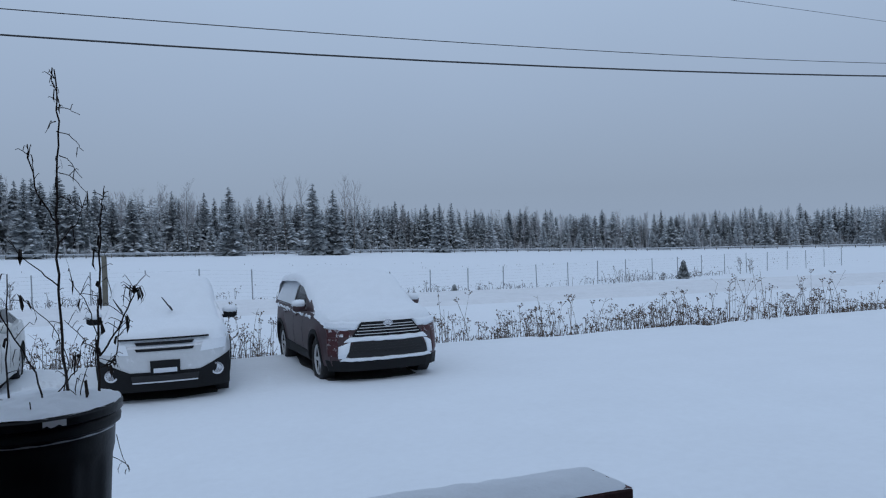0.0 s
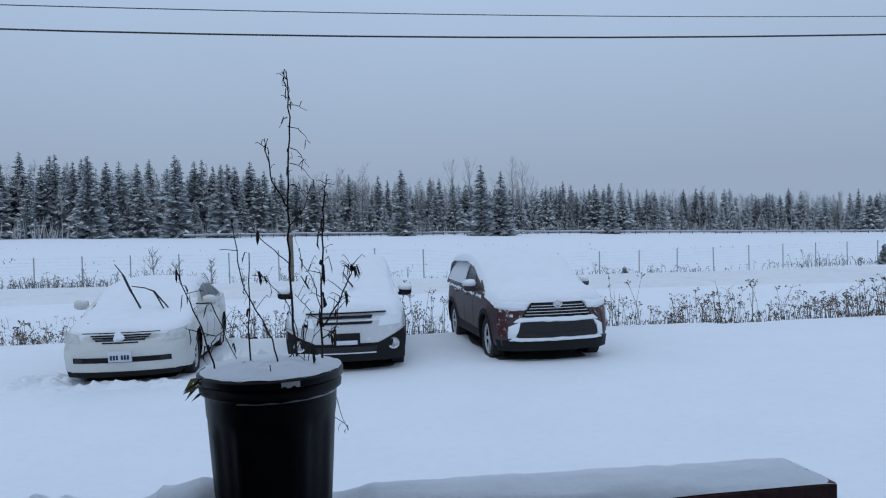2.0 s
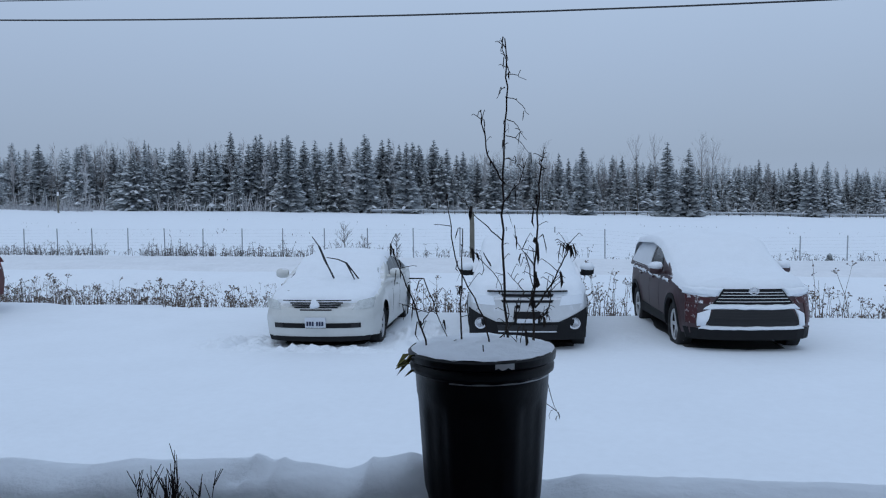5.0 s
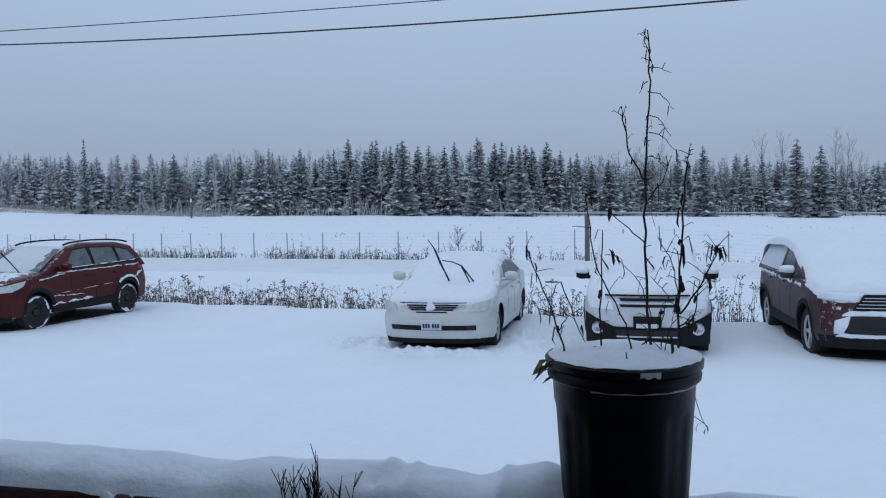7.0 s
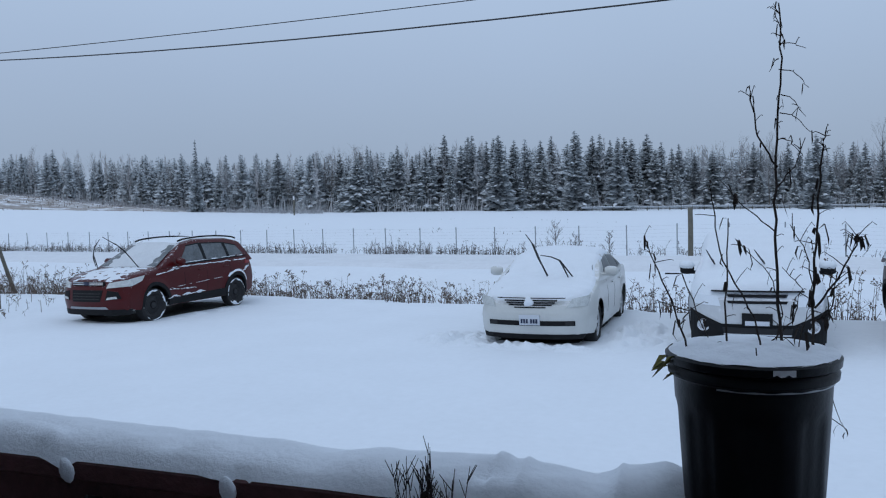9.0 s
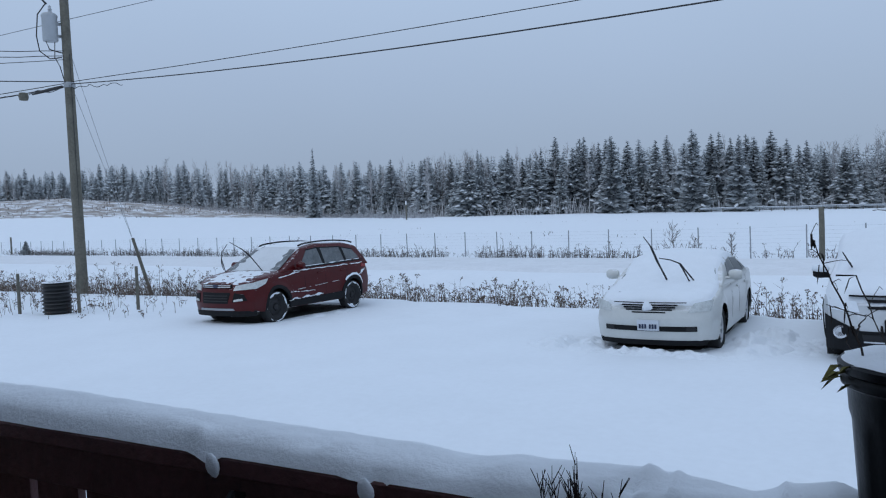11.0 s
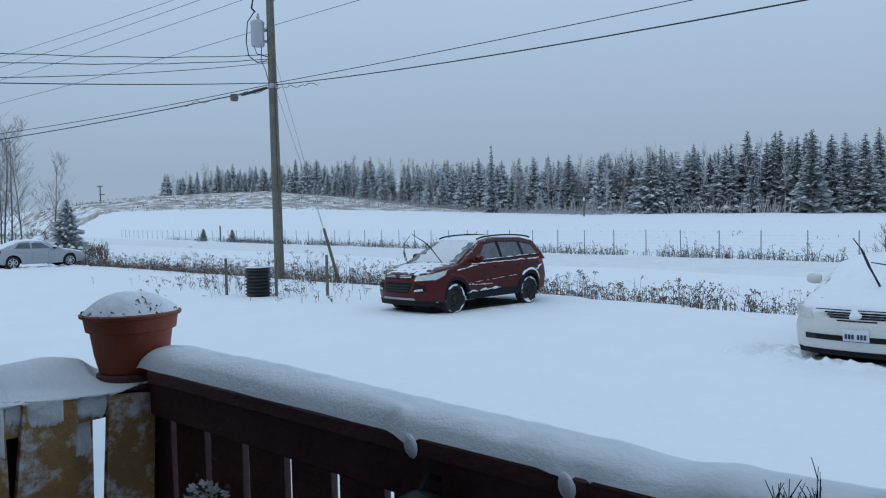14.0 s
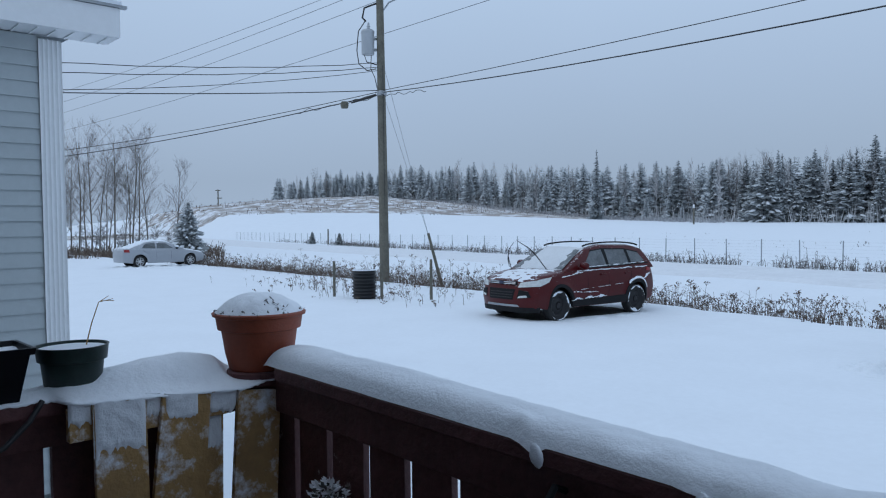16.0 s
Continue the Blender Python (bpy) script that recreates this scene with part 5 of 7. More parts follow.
def mirror(parent, sh, sgn, s, z, mat, snow_cap):
    c = (s, sgn * (sh.side_y(sh.belt) + 0.13), z)
    g = Geo().lathe([(0.0, -0.105), (0.055, -0.10), (0.078, -0.06), (0.085, 0.0), (0.078, 0.06), (0.055, 0.10), (0, 0.105)], 14,
                    Matrix.Translation(c) @ pose(0, 0, 0, 90, 0, 0) @ Matrix.Diagonal((0.8, 1.0, 1.0, 1)))
    g.tube([(s - 0.02, sgn * (sh.side_y(sh.belt) - 0.03), z - 0.05), (s, c[1], z - 0.05)], 0.03, 6)
    mo = part("mirror", g, mat, parent, smooth=50)
    if snow_cap:
        part("snow_cap", Geo().lathe([(0.0, -0.12), (0.06, -0.11), (0.095, -0.05), (0.10, 0.02), (0.09, 0.08), (0, 0.12)], 14,
                                     Matrix.Translation((c[0], c[1], c[2] + 0.055)) @ pose(0, 0, 0, 90, 0, 0) @ Matrix.Diagonal((0.9, 0.7, 1.0, 1))), CAR_SNOW, mo, smooth=60)


def plate(parent, sh, z, marks, y=0.0):
    p = part("number_plate", sh.front_patch(((y - 0.155, z - 0.078), (y + 0.155, z - 0.078), (y + 0.155, z + 0.078), (y - 0.155, z + 0.078)), 0.035, 4), PLATE, parent, "white number plate")
    if marks:
        g = Geo()
        for k, (a, w) in enumerate(((-0.125, 0.028), (-0.085, 0.028), (-0.045, 0.028), (0.02, 0.028), (0.06, 0.028), (0.10, 0.028))):
            part("dark_bar", Geo().box((sh.nose(y, z) - 0.037, y + a + w / 2, z - 0.015), (0.004, w, 0.065)), INK, p)
        part("dark_bar", Geo().box((sh.nose(y, z) - 0.037, y, z + 0.055), (0.004, 0.22, 0.016)), INK, p)


def wiper(parent, base, tip, blade):
    """A wiper arm standing up, with its blade."""
    b, t = Vector(base), Vector(tip)
    mid = b.lerp(t, 0.55) + Vector((0.03, 0, 0.02))
    w = part("wiper", Geo().tube([b, mid, t], [0.011, 0.009, 0.007], 5), CABLE, parent)
    d = (t - b).normalized()
    c = t + Vector((-0.01, 0, 0))
    part("blade", Geo().tube([c - d * blade * 0.5, c, c + d * blade * 0.5], [0.007, 0.012, 0.007], 5), CABLE, w)


def car(name, label, sh, place, paint, snow_args, rim, spokes=5, steel=False, cladding=None, mirror_mat=None, mirror_snow=True, windows=(), glass=None, mirror_at=(1.45, 1.08)):
    c = thing(name, label, "car", "cars in the lot", m=place)
    part("body", sh.body(), paint, c, smooth=35, fix=True)
    part("cabin", sh.house(), paint, c, smooth=35, fix=True)
    part("underbody", Geo().box((sh.L / 2, 0, sh.sill + 0.10), (sh.L * 0.86, sh.W * 1.5, 0.12)).box((sh.L / 2, 0, 0.62), (sh.L * 0.8, sh.W * 1.25, 0.5)), BLACK_TRIM, c)
    for x in (sh.xf, sh.xr):
        for s in (-1, 1):
            wheel(c, sh, x, s, rim, spokes, steel)
            if cladding:
                part("arch_trim", sh.arch_trim(x, s), cladding, c, "black wheel-arch trim", smooth=40)
    for s in (-1, 1):
        if cladding:
            part("sill_trim", sh.side_patch(((sh.xf + sh.arch_r + 0.03, sh.sill + 0.01), (sh.xr - sh.arch_r - 0.03, sh.sill + 0.01), (sh.xr - sh.arch_r - 0.05, sh.sill + 0.19), (sh.xf + sh.arch_r + 0.05, sh.sill + 0.15)), s, 0.012),
                 cladding, c, "black sill trim")
        for q in windows:
            part("window", sh.side_patch(q, s, 0.007, True), glass or FROST_GLASS, c)
        if windows:
            xs_ = (windows[0][0][0] + 0.12, windows[0][1][0] + 0.02, sh.xr - sh.arch_r * 0.55)
            for x in xs_:
                lo = sh.bottom(x) + 0.18
                part("door_gap", sh.side_patch(((x, lo), (x + 0.008, lo), (x + 0.008, sh.top(x) - 0.06), (x, sh.top(x) - 0.06)), s, 0.002, n=1), BLACK_TRIM, c)
            for x in (xs_[1] - 0.16, xs_[2] - 0.12):
                part("door_handle", sh.side_patch(((x - 0.12, sh.belt - 0.155), (x + 0.08, sh.belt - 0.145), (x + 0.08, sh.belt - 0.115), (x - 0.12, sh.belt - 0.125)), s, 0.028, n=3), paint, c)
        mirror(c, sh, s, mirror_at[0], mirror_at[1], mirror_mat or paint, mirror_snow)
    ws = sh.roof[:2]
    (xa, za), (xb, zb) = ws[0], ws[1]
    rows_ = []
    for j in range(7):
        v = 0.06 + 0.86 * j / 6
        x, z = xa + (xb - xa) * v, za + (zb - za) * v
        hw = sh.side_y(max(z, sh.belt)) - 0.10
        rows_.append([(x - 0.010, hw * t, z + 0.018 - 0.012 * abs(t) ** 3 + 0.008) for t in np.linspace(-1, 1, 11)])
    part("windscreen", Geo().grid(rows_), FROST_GLASS, c, smooth=60)
    for a in snow_args:
        part("snow_cover", sh.snow(*a[0], **a[1]), a[2] if len(a) > 2 else CAR_SNOW, c, "snow lying on the car", smooth=70)
    return c


def ragged(sh, sgn, s0, z0, s1, z1_, wide, seed, house_=False, off=0.006, n=60):
    """A strip of clinging snow with a torn outline along the flank."""
    g, run = Geo(), []
    for i in range(n + 1):
        t = i / n
        s, z = s0 + (s1 - s0) * t, z0 + (z1_ - z0) * t
        up = wide * (0.35 + 0.9 * nz(s * 5, seed) + 0.5 * nz(s * 15, seed + 3))
        dn = wide * (0.35 + 0.9 * nz(s * 5, seed + 7) + 0.6 * nz(s * 17, seed + 5))
        if up + dn < 0.004 or i == n:
            if len(run) > 1:
                g.grid(run)
            run = []
            continue
        row = []
        for j in range(5):
            zz = z - dn + (up + dn) * j / 4
            y = (sh.side_y(max(zz, sh.belt)) if house_ else sh.half(s, zz)) + off + 0.01 * math.sin(math.pi * j / 4) - (0.008 if j in (0, 4) else 0)
            row.append((s, sgn * y, zz) if house_ else sh.bend(s, sgn * y, zz))
        run.append(row)
    return g


def lumpy(x0, y0, rx, ry, amp, seed, label):
    """Trodden, broken snow heaped over the ground."""
    rows_ = []
    for i in range(49):
        row = []
        for k in range(49):
            a, b_ = -1 + i / 24, -1 + k / 24
            x, y = x0 + rx * a, y0 + ry * b_
            q = max(0.0, 1 - a * a - b_ * b_)
            n1 = nz(x * 3.2, y * 3.2, seed) * 0.6 + nz(x * 8, y * 8, seed) * 0.35 + nz(x * 18, y * 18, seed) * 0.18
            row.append((x, y, height(x, y) - 0.02 + amp * q ** 0.6 * (0.35 + max(-0.3, n1))))
        rows_.append(row)
    return solid("trodden_snow", Geo().grid(rows_), CAR_SNOW, label, "snow", kind="stuff", smooth=70)


def mirrored(corners):
    bl, br, tr, tl = corners
    f = lambda p: (-p[0], p[1])
    return (f(br), f(bl), f(tl), f(tr))


def both(c, sh, name, corners, mat, off=0.012, label="", n=6):
    for q in (corners, mirrored(corners)):
        part(name, sh.front_patch(q, off, n), mat, c, label)


SLOPE = 1.0
# white sedan, dug in, with raised wipers
sedan = Shell(4.80, 0.895, 0.325, 0.95, 3.73, [(0, 0.64), (0.12, 0.72), (0.5, 0.82), (1.25, 0.95), (3.6, 1.0), (4.0, 1.04), (4.65, 1.02), (4.8, 0.92)],
              [(1.15, 0.93), (1.95, 1.30), (2.6, 1.37), (3.2, 1.33), (4.0, 1.03)], 0.96, 0.66, sill=0.18)
w1 = [((1.75, 0.985), (2.62, 0.995), (2.58, 1.27), (2.12, 1.23)), ((2.68, 0.995), (3.45, 1.02), (3.25, 1.25), (2.68, 1.275)), ((3.5, 1.03), (3.8, 1.05), (3.55, 1.13), (3.36, 1.19))]
c = car("white_sedan", "white sedan buried in snow with wiper blades raised", sedan, pose(-2.98, 10.78, -0.03, 0, SLOPE, 91), WHITE_PAINT,
        [((0.10, 1.30, 0.085, 3), dict(hood_w=0.96, spill=0.12)), ((1.05, 2.12, 0.060, 4), dict(hood_w=0.95, spill=0.10)), ((1.93, 4.72, 0.065, 5), dict(hood_w=0.96, spill=0.06))], ALLOY_RIM, 7, windows=w1, glass=FROST_GLASS, mirror_snow=False, mirror_at=(1.62, 1.06))
both(c, sedan, "headlight", ((0.54, 0.615), (0.82, 0.635), (0.85, 0.79), (0.62, 0.745)), LAMP, 0.008)
for z, w in ((0.72, 0.40), (0.69, 0.37), (0.655, 0.33), (0.62, 0.24)):
    part("grille_slot", sedan.front_patch(((-w, z - 0.009), (w, z - 0.009), (w, z + 0.009), (-w, z + 0.009)), 0.006), BLACK_TRIM, c)
part("snow_lump", Geo().lathe([(0.075, 0), (0.065, 0.02), (0.04, 0.035), (0, 0.04)], 14, Matrix.Translation((sedan.nose(0, 0.70) - 0.002, 0.02, 0.70)) @ pose(0, 0, 0, 0, -90, 0),
                             wave=lambda t, z: 1 + 0.2 * math.sin(3 * t + 1)), CAR_SNOW, c, smooth=60)
part("hood_gap", sedan.front_patch(((-0.52, 0.752), (0.52, 0.752), (0.52, 0.762), (-0.52, 0.762)), 0.012), BLACK_TRIM, c)
part("bumper_slot", sedan.front_patch(((-0.66, 0.345), (0.66, 0.345), (0.66, 0.42), (-0.66, 0.42)), 0.006), BLACK_TRIM, c, "black bumper slot")
both(c, sedan, "fog_lamp", ((0.52, 0.35), (0.64, 0.35), (0.64, 0.415), (0.52, 0.415)), STEEL_RIM, 0.012)
part("bumper_lip", sedan.front_patch(((-0.76, 0.14), (0.76, 0.14), (0.79, 0.215), (-0.79, 0.215)), 0.008), BLACK_TRIM, c, "black lower lip")
plate(c, sedan, 0.435, True)
w = part("wiper", Geo().tube([(1.10, -0.05, 0.97), (0.96, 0.04, 1.24), (0.85, 0.125, 1.52), (0.78, 0.236, 1.70)], [0.013, 0.013, 0.011, 0.007], 5), CABLE, c)
part("blade", Geo().tube([(1.07, -0.045, 1.02), (0.93, 0.07, 1.31), (0.84, 0.15, 1.55)], [0.010, 0.017, 0.010], 5), CABLE, w)
w = part("wiper", Geo().tube([(1.10, -0.47, 0.97), (0.945, -0.277, 1.27), (0.92, -0.14, 1.33), (0.90, 0.034, 1.36)], [0.012, 0.013, 0.010, 0.007], 5), CABLE, c)
part("blade", Geo().tube([(1.05, -0.398, 0.97), (0.97, -0.31, 1.19), (0.94, -0.26, 1.28)], [0.010, 0.014, 0.009], 5), CABLE, w)

# crossover behind the pot, black lower bumper
cross = Shell(4.60, 0.90, 0.35, 0.95, 3.62, [(0, 0.80), (0.08, 0.92), (0.45, 1.00), (1.2, 1.07), (4.2, 1.12), (4.5, 1.08), (4.6, 0.95)],
              [(1.05, 1.05), (1.85, 1.52), (2.4, 1.62), (3.7, 1.60), (4.2, 1.5), (4.5, 1.10)], 1.08, 0.63, sill=0.26, lean=0.14, bow=0.12)
w2 = [((1.65, 1.10), (2.5, 1.11), (2.5, 1.50), (2.05, 1.47)), ((2.56, 1.11), (3.4, 1.13), (3.35, 1.50), (2.56, 1.51)), ((3.46, 1.14), (4.1, 1.17), (3.95, 1.43), (3.46, 1.49))]
c = car("silver_crossover", "silver crossover heaped with snow, black lower bumper", cross, pose(0.16, 10.75, -0.05, 0, SLOPE, 90), SILVER_PAINT,
        [((0.02, 4.5, 0.13, 6), dict(hood_w=0.98, spill=0.14))], ALLOY_RIM, 5, cladding=BLACK_TRIM, windows=w2, glass=DARK_GLASS, mirror_mat=BLACK_TRIM, mirror_at=(1.5, 1.13))
part("lower_bumper", cross.front_patch(((-0.46, 0.22), (0.46, 0.22), (0.46, 0.485), (-0.46, 0.485)), 0.010, 14), BLACK_TRIM, c, "black lower bumper")
both(c, cross, "bumper_corner", ((0.455, 0.22), (0.86, 0.22), (0.87, 0.67), (0.455, 0.487)), BLACK_TRIM, 0.011, "black bumper corner", 8)
part("hood_gap", cross.front_patch(((-0.58, 0.915), (0.58, 0.915), (0.58, 0.935), (-0.58, 0.935)), 0.016), BLACK_TRIM, c)
for z in (0.865, 0.78):
    part("grille_slot", cross.front_patch(((-0.36, z - 0.018), (0.36, z - 0.018), (0.38, z + 0.018), (-0.38, z + 0.018)), 0.012), BLACK_TRIM, c)
part("bumper_intake", cross.front_patch(((-0.42, 0.355), (0.42, 0.355), (0.44, 0.44), (-0.44, 0.44)), 0.02), STEEL_RIM, c)
part("intake_trim", cross.front_patch(((-0.42, 0.335), (0.42, 0.335), (0.42, 0.355), (-0.42, 0.355)), 0.026), CHROME, c)
part("number_plate", cross.front_patch(((-0.15, 0.475), (0.15, 0.475), (0.15, 0.535), (-0.15, 0.535)), 0.036, 4), PLATE, c, "white number plate half hidden by snow")
part("plate_holder", cross.front_patch(((-0.19, 0.46), (0.19, 0.46), (0.19, 0.635), (-0.19, 0.635)), 0.03, 4), BLACK_TRIM, c)
for s in (-1, 1):
    m = Matrix.Translation((cross.nose(0.68, 0.46) - 0.012, s * 0.68, 0.46)) @ pose(0, 0, 0, 0, -90, 0)
    part("fog_lamp", Geo().lathe([(0.085, -0.01), (0.085, 0.02), (0.062, 0.022), (0.058, 0.008), (0, 0.004)], 24, m), CHROME, c, "round chrome-ringed fog lamp", smooth=40)
    part("headlight", cross.front_patch(((0.46, 0.72), (0.80, 0.74), (0.82, 0.88), (0.50, 0.86)) if s > 0 else mirrored(((0.46, 0.72), (0.80, 0.74), (0.82, 0.88), (0.50, 0.86))), 0.006), CAR_SNOW, c, "snowed-over headlight")
wiper(c, (1.2, -0.15, 1.18), (0.98, -0.05, 1.34), 0.40)
wiper(c, (1.2, 0.55, 1.18), (0.98, 0.62, 1.34), 0.40)

# maroon crossover, snow on everything that faces up
suv = Shell(4.60, 0.925, 0.36, 0.93, 3.62, [(0, 0.84), (0.10, 0.95), (0.5, 1.03), (1.2, 1.10), (4.2, 1.16), (4.5, 1.10), (4.6, 0.95)],
            [(1.08, 1.08), (1.95, 1.53), (2.5, 1.61), (3.7, 1.59), (4.05, 1.50), (4.35, 1.12)], 1.10, 0.68, sill=0.27, lean=0.16, bow=0.15)
w3 = [((1.70, 1.12), (2.5, 1.13), (2.5, 1.54), (2.10, 1.50)), ((2.56, 1.13), (3.4, 1.15), (3.35, 1.54), (2.56, 1.55)), ((3.46, 1.16), (4.1, 1.2), (3.9, 1.46), (3.46, 1.52))]
c = car("maroon_crossover", "maroon crossover thickly covered with snow, black grille", suv, pose(3.34, 10.80, -0.04, 0, SLOPE, 92.8), MAROON_PAINT,
        [((0.0, 4.5, 0.13, 11), dict(hood_w=0.995, spill=0.17))], ALLOY_RIM, 5, cladding=BLACK_TRIM, windows=w3, glass=DARK_GLASS, mirror_mat=MAROON_PAINT, mirror_at=(1.62, 1.13))
part("lower_bumper", suv.front_patch(((-0.86, 0.22), (0.86, 0.22), (0.90, 0.385), (-0.90, 0.385)), 0.012, 14), BLACK_TRIM, c, "black lower bumper")
gr = part("grille", suv.front_patch(((-0.56, 0.735), (0.56, 0.735), (0.40, 0.945), (-0.40, 0.945)), 0.012), BLACK_TRIM, c, "black upper grille")
for z, w in ((0.77, 0.51), (0.815, 0.48), (0.86, 0.44), (0.90, 0.41)):
    part("grille_bar", suv.front_patch(((-w, z - 0.005), (w, z - 0.005), (w, z + 0.005), (-w, z + 0.005)), 0.021), ALLOY_RIM, gr)
part("badge", Geo().lathe([(0.07, 0), (0.075, 0.012), (0.055, 0.016), (0.05, 0.006), (0, 0.004)], 24, Matrix.Translation((suv.nose(0, 0.92) - 0.01, 0, 0.92)) @ pose(0, 0, 0, 0, -90, 0) @ Matrix.Diagonal((0.7, 1, 1, 1))), CHROME, c, smooth=40)
lens = suv.front_patch(((-0.60, 0.425), (0.60, 0.425), (0.66, 0.47), (-0.66, 0.47)), 0.014)
up_ = suv.front_patch(((-0.66, 0.47), (0.66, 0.47), (0.54, 0.655), (-0.54, 0.655)), 0.014)
lg = part("lower_grille", lens.add(up_.v, up_.f), STEEL_RIM, c, "dark lower grille")
for z, w in ((0.50, 0.55), (0.54, 0.58), (0.58, 0.53), (0.62, 0.48)):
    part("grille_bar", suv.front_patch(((-w, z - 0.004), (w, z - 0.004), (w, z + 0.004), (-w, z + 0.004)), 0.019), STEEL_RIM, lg)


def front_snow(sh, corners, off, seed, n=28, m=12):
    """Snow stuck on the nose, thick in the middle and torn at its edges."""
    bl, br, tr, tl = corners
    rows_ = []
    for j in range(m + 1):
        v, row = j / m, []
        for k in range(n + 1):
            t = k / n
            y, z = ((bl[i] + (br[i] - bl[i]) * t) * (1 - v) + (tl[i] + (tr[i] - tl[i]) * t) * v for i in (0, 1))
            y += 0.018 * nz(y * 9, z * 9, seed)
            z += 0.014 * nz(y * 8, z * 8, seed + 4) + 0.006 * nz(y * 26, z * 26, seed)
            e = min(1.0, 4 * v, 4 * (1 - v), 9 * t, 9 * (1 - t))
            row.append((sh.nose(y, z) + 0.012 - (off + 0.012) * math.sqrt(e) - 0.012 * e * nz(y * 11, z * 11, seed + 8), y, z))
        rows_.append(row)
    return Geo().grid(rows_)


for k, q in enumerate((((-0.70, 0.655), (0.70, 0.655), (0.60, 0.735), (-0.60, 0.735)), ((-0.80, 0.365), (0.80, 0.365), (0.70, 0.43), (-0.70, 0.43)),
                       ((0.66, 0.41), (0.76, 0.41), (0.74, 0.60), (0.57, 0.68)), ((-0.76, 0.41), (-0.66, 0.41), (-0.57, 0.68), (-0.74, 0.60)),
                       ((0.50, 0.83), (0.90, 0.87), (0.90, 0.96), (0.40, 0.96)), ((-0.90, 0.87), (-0.50, 0.83), (-0.40, 0.96), (-0.90, 0.96)))):
    part("snow_band", front_snow(suv, q, 0.030, 3 * k), CAR_SNOW, c, smooth=70)
both(c, suv, "headlight", ((0.54, 0.735), (0.87, 0.74), (0.88, 0.86), (0.60, 0.82)), DARK_RED, 0.008, "snow-caked dark red headlight corner")
for s in (-1, 1):
    part("window_snow", suv.side_patch(((2.62, 1.11), (4.15, 1.14), (3.95, 1.53), (2.66, 1.57)), s, 0.016, True), CAR_SNOW, c, "snow plastered over the rear side windows")
    part("clinging_snow", ragged(suv, s, 1.2, 0.98, 4.3, 1.05, 0.06, 5 + s), CAR_SNOW, c)
both(c, suv, "corner_panel", ((0.78, 0.44), (0.88, 0.45), (0.88, 0.735), (0.74, 0.735)), DARK_RED, 0.006, "dark red bumper corner")

# red crossover, lightly snowed
red = Shell(4.52, 0.92, 0.35, 0.93, 3.62, [(0, 0.76), (0.10, 0.88), (0.5, 0.99), (1.2, 1.08), (4.2, 1.16), (4.42, 1.10), (4.52, 0.95)],
            [(1.10, 1.06), (1.98, 1.54), (2.5, 1.63), (3.6, 1.61), (4.0, 1.53), (4.28, 1.12)], 1.09, 0.64, sill=0.26, lean=0.20, bow=0.16)
w4 = [((1.72, 1.115), (2.55, 1.13), (2.52, 1.52), (2.12, 1.48)), ((2.62, 1.135), (3.38, 1.16), (3.34, 1.51), (2.62, 1.53)), ((3.45, 1.17), (3.98, 1.22), (3.80, 1.43), (3.43, 1.49))]
c = car("red_crossover", "dark red crossover lightly dusted with snow, wipers raised", red, pose(-12.20, 11.12, -0.02, 0, SLOPE * 0.6, 90), RED_PAINT,
        [((0.08, 1.2, 0.016, 21), dict(hood_w=0.88, ragged=0.14, cover=0.25)), ((1.10, 2.04, 0.026, 23), dict(hood_w=0.92, spill=0.04), FROST), ((2.0, 3.95, 0.028, 22), dict(spill=-0.05))],
        STEEL_RIM, steel=True, cladding=BLACK_TRIM, windows=w4, glass=FROST_GLASS, mirror_snow=False, mirror_at=(1.62, 1.17))
gr = part("grille", red.front_patch(((-0.42, 0.79), (0.42, 0.79), (0.40, 0.865), (-0.40, 0.865)), 0.010), BLACK_TRIM, c, "black upper grille")
for z in (0.812, 0.845):
    part("grille_bar", red.front_patch(((-0.40, z - 0.009), (0.40, z - 0.009), (0.40, z + 0.009), (-0.40, z + 0.009)), 0.02), CHROME, gr)
part("badge", Geo().lathe([(0, 0), (0.07, 0), (0.075, 0.01), (0, 0.016)], 20, Matrix.Translation((red.nose(0, 0.83) - 0.018, 0, 0.83)) @ pose(0, 0, 0, 0, -90, 0) @ Matrix.Diagonal((0.45, 1, 1, 1))), INK, c, "oval dark badge")
lg = part("lower_grille", red.front_patch(((-0.36, 0.47), (0.36, 0.47), (0.40, 0.70), (-0.40, 0.70)), 0.008), BLACK_TRIM, c, "large black lower grille")
for z in (0.52, 0.575, 0.63):
    part("grille_bar", red.front_patch(((-0.35, z - 0.01), (0.35, z - 0.01), (0.35, z + 0.01), (-0.35, z + 0.01)), 0.016), STEEL_RIM, lg)
both(c, red, "fog_pocket", ((0.47, 0.50), (0.76, 0.53), (0.70, 0.66), (0.50, 0.69)), BLACK_TRIM, 0.008, "black fog-lamp pocket", 8)
both(c, red, "fog_lamp", ((0.50, 0.51), (0.70, 0.53), (0.68, 0.575), (0.52, 0.555)), LAMP, 0.016, "", 5)
both(c, red, "headlight", ((0.47, 0.735), (0.865, 0.765), (0.865, 0.90), (0.52, 0.84)), LAMP, 0.010, "clear headlight", 10)
part("lower_bumper", red.front_patch(((-0.84, 0.20), (0.84, 0.20), (0.86, 0.31), (-0.86, 0.31)), 0.008, 12), BLACK_TRIM, c, "black lower bumper")
both(c, red, "skid_plate", ((0.0, 0.32), (0.50, 0.32), (0.46, 0.365), (0.0, 0.365)), GREY_METAL, 0.012, "silver skid plate")
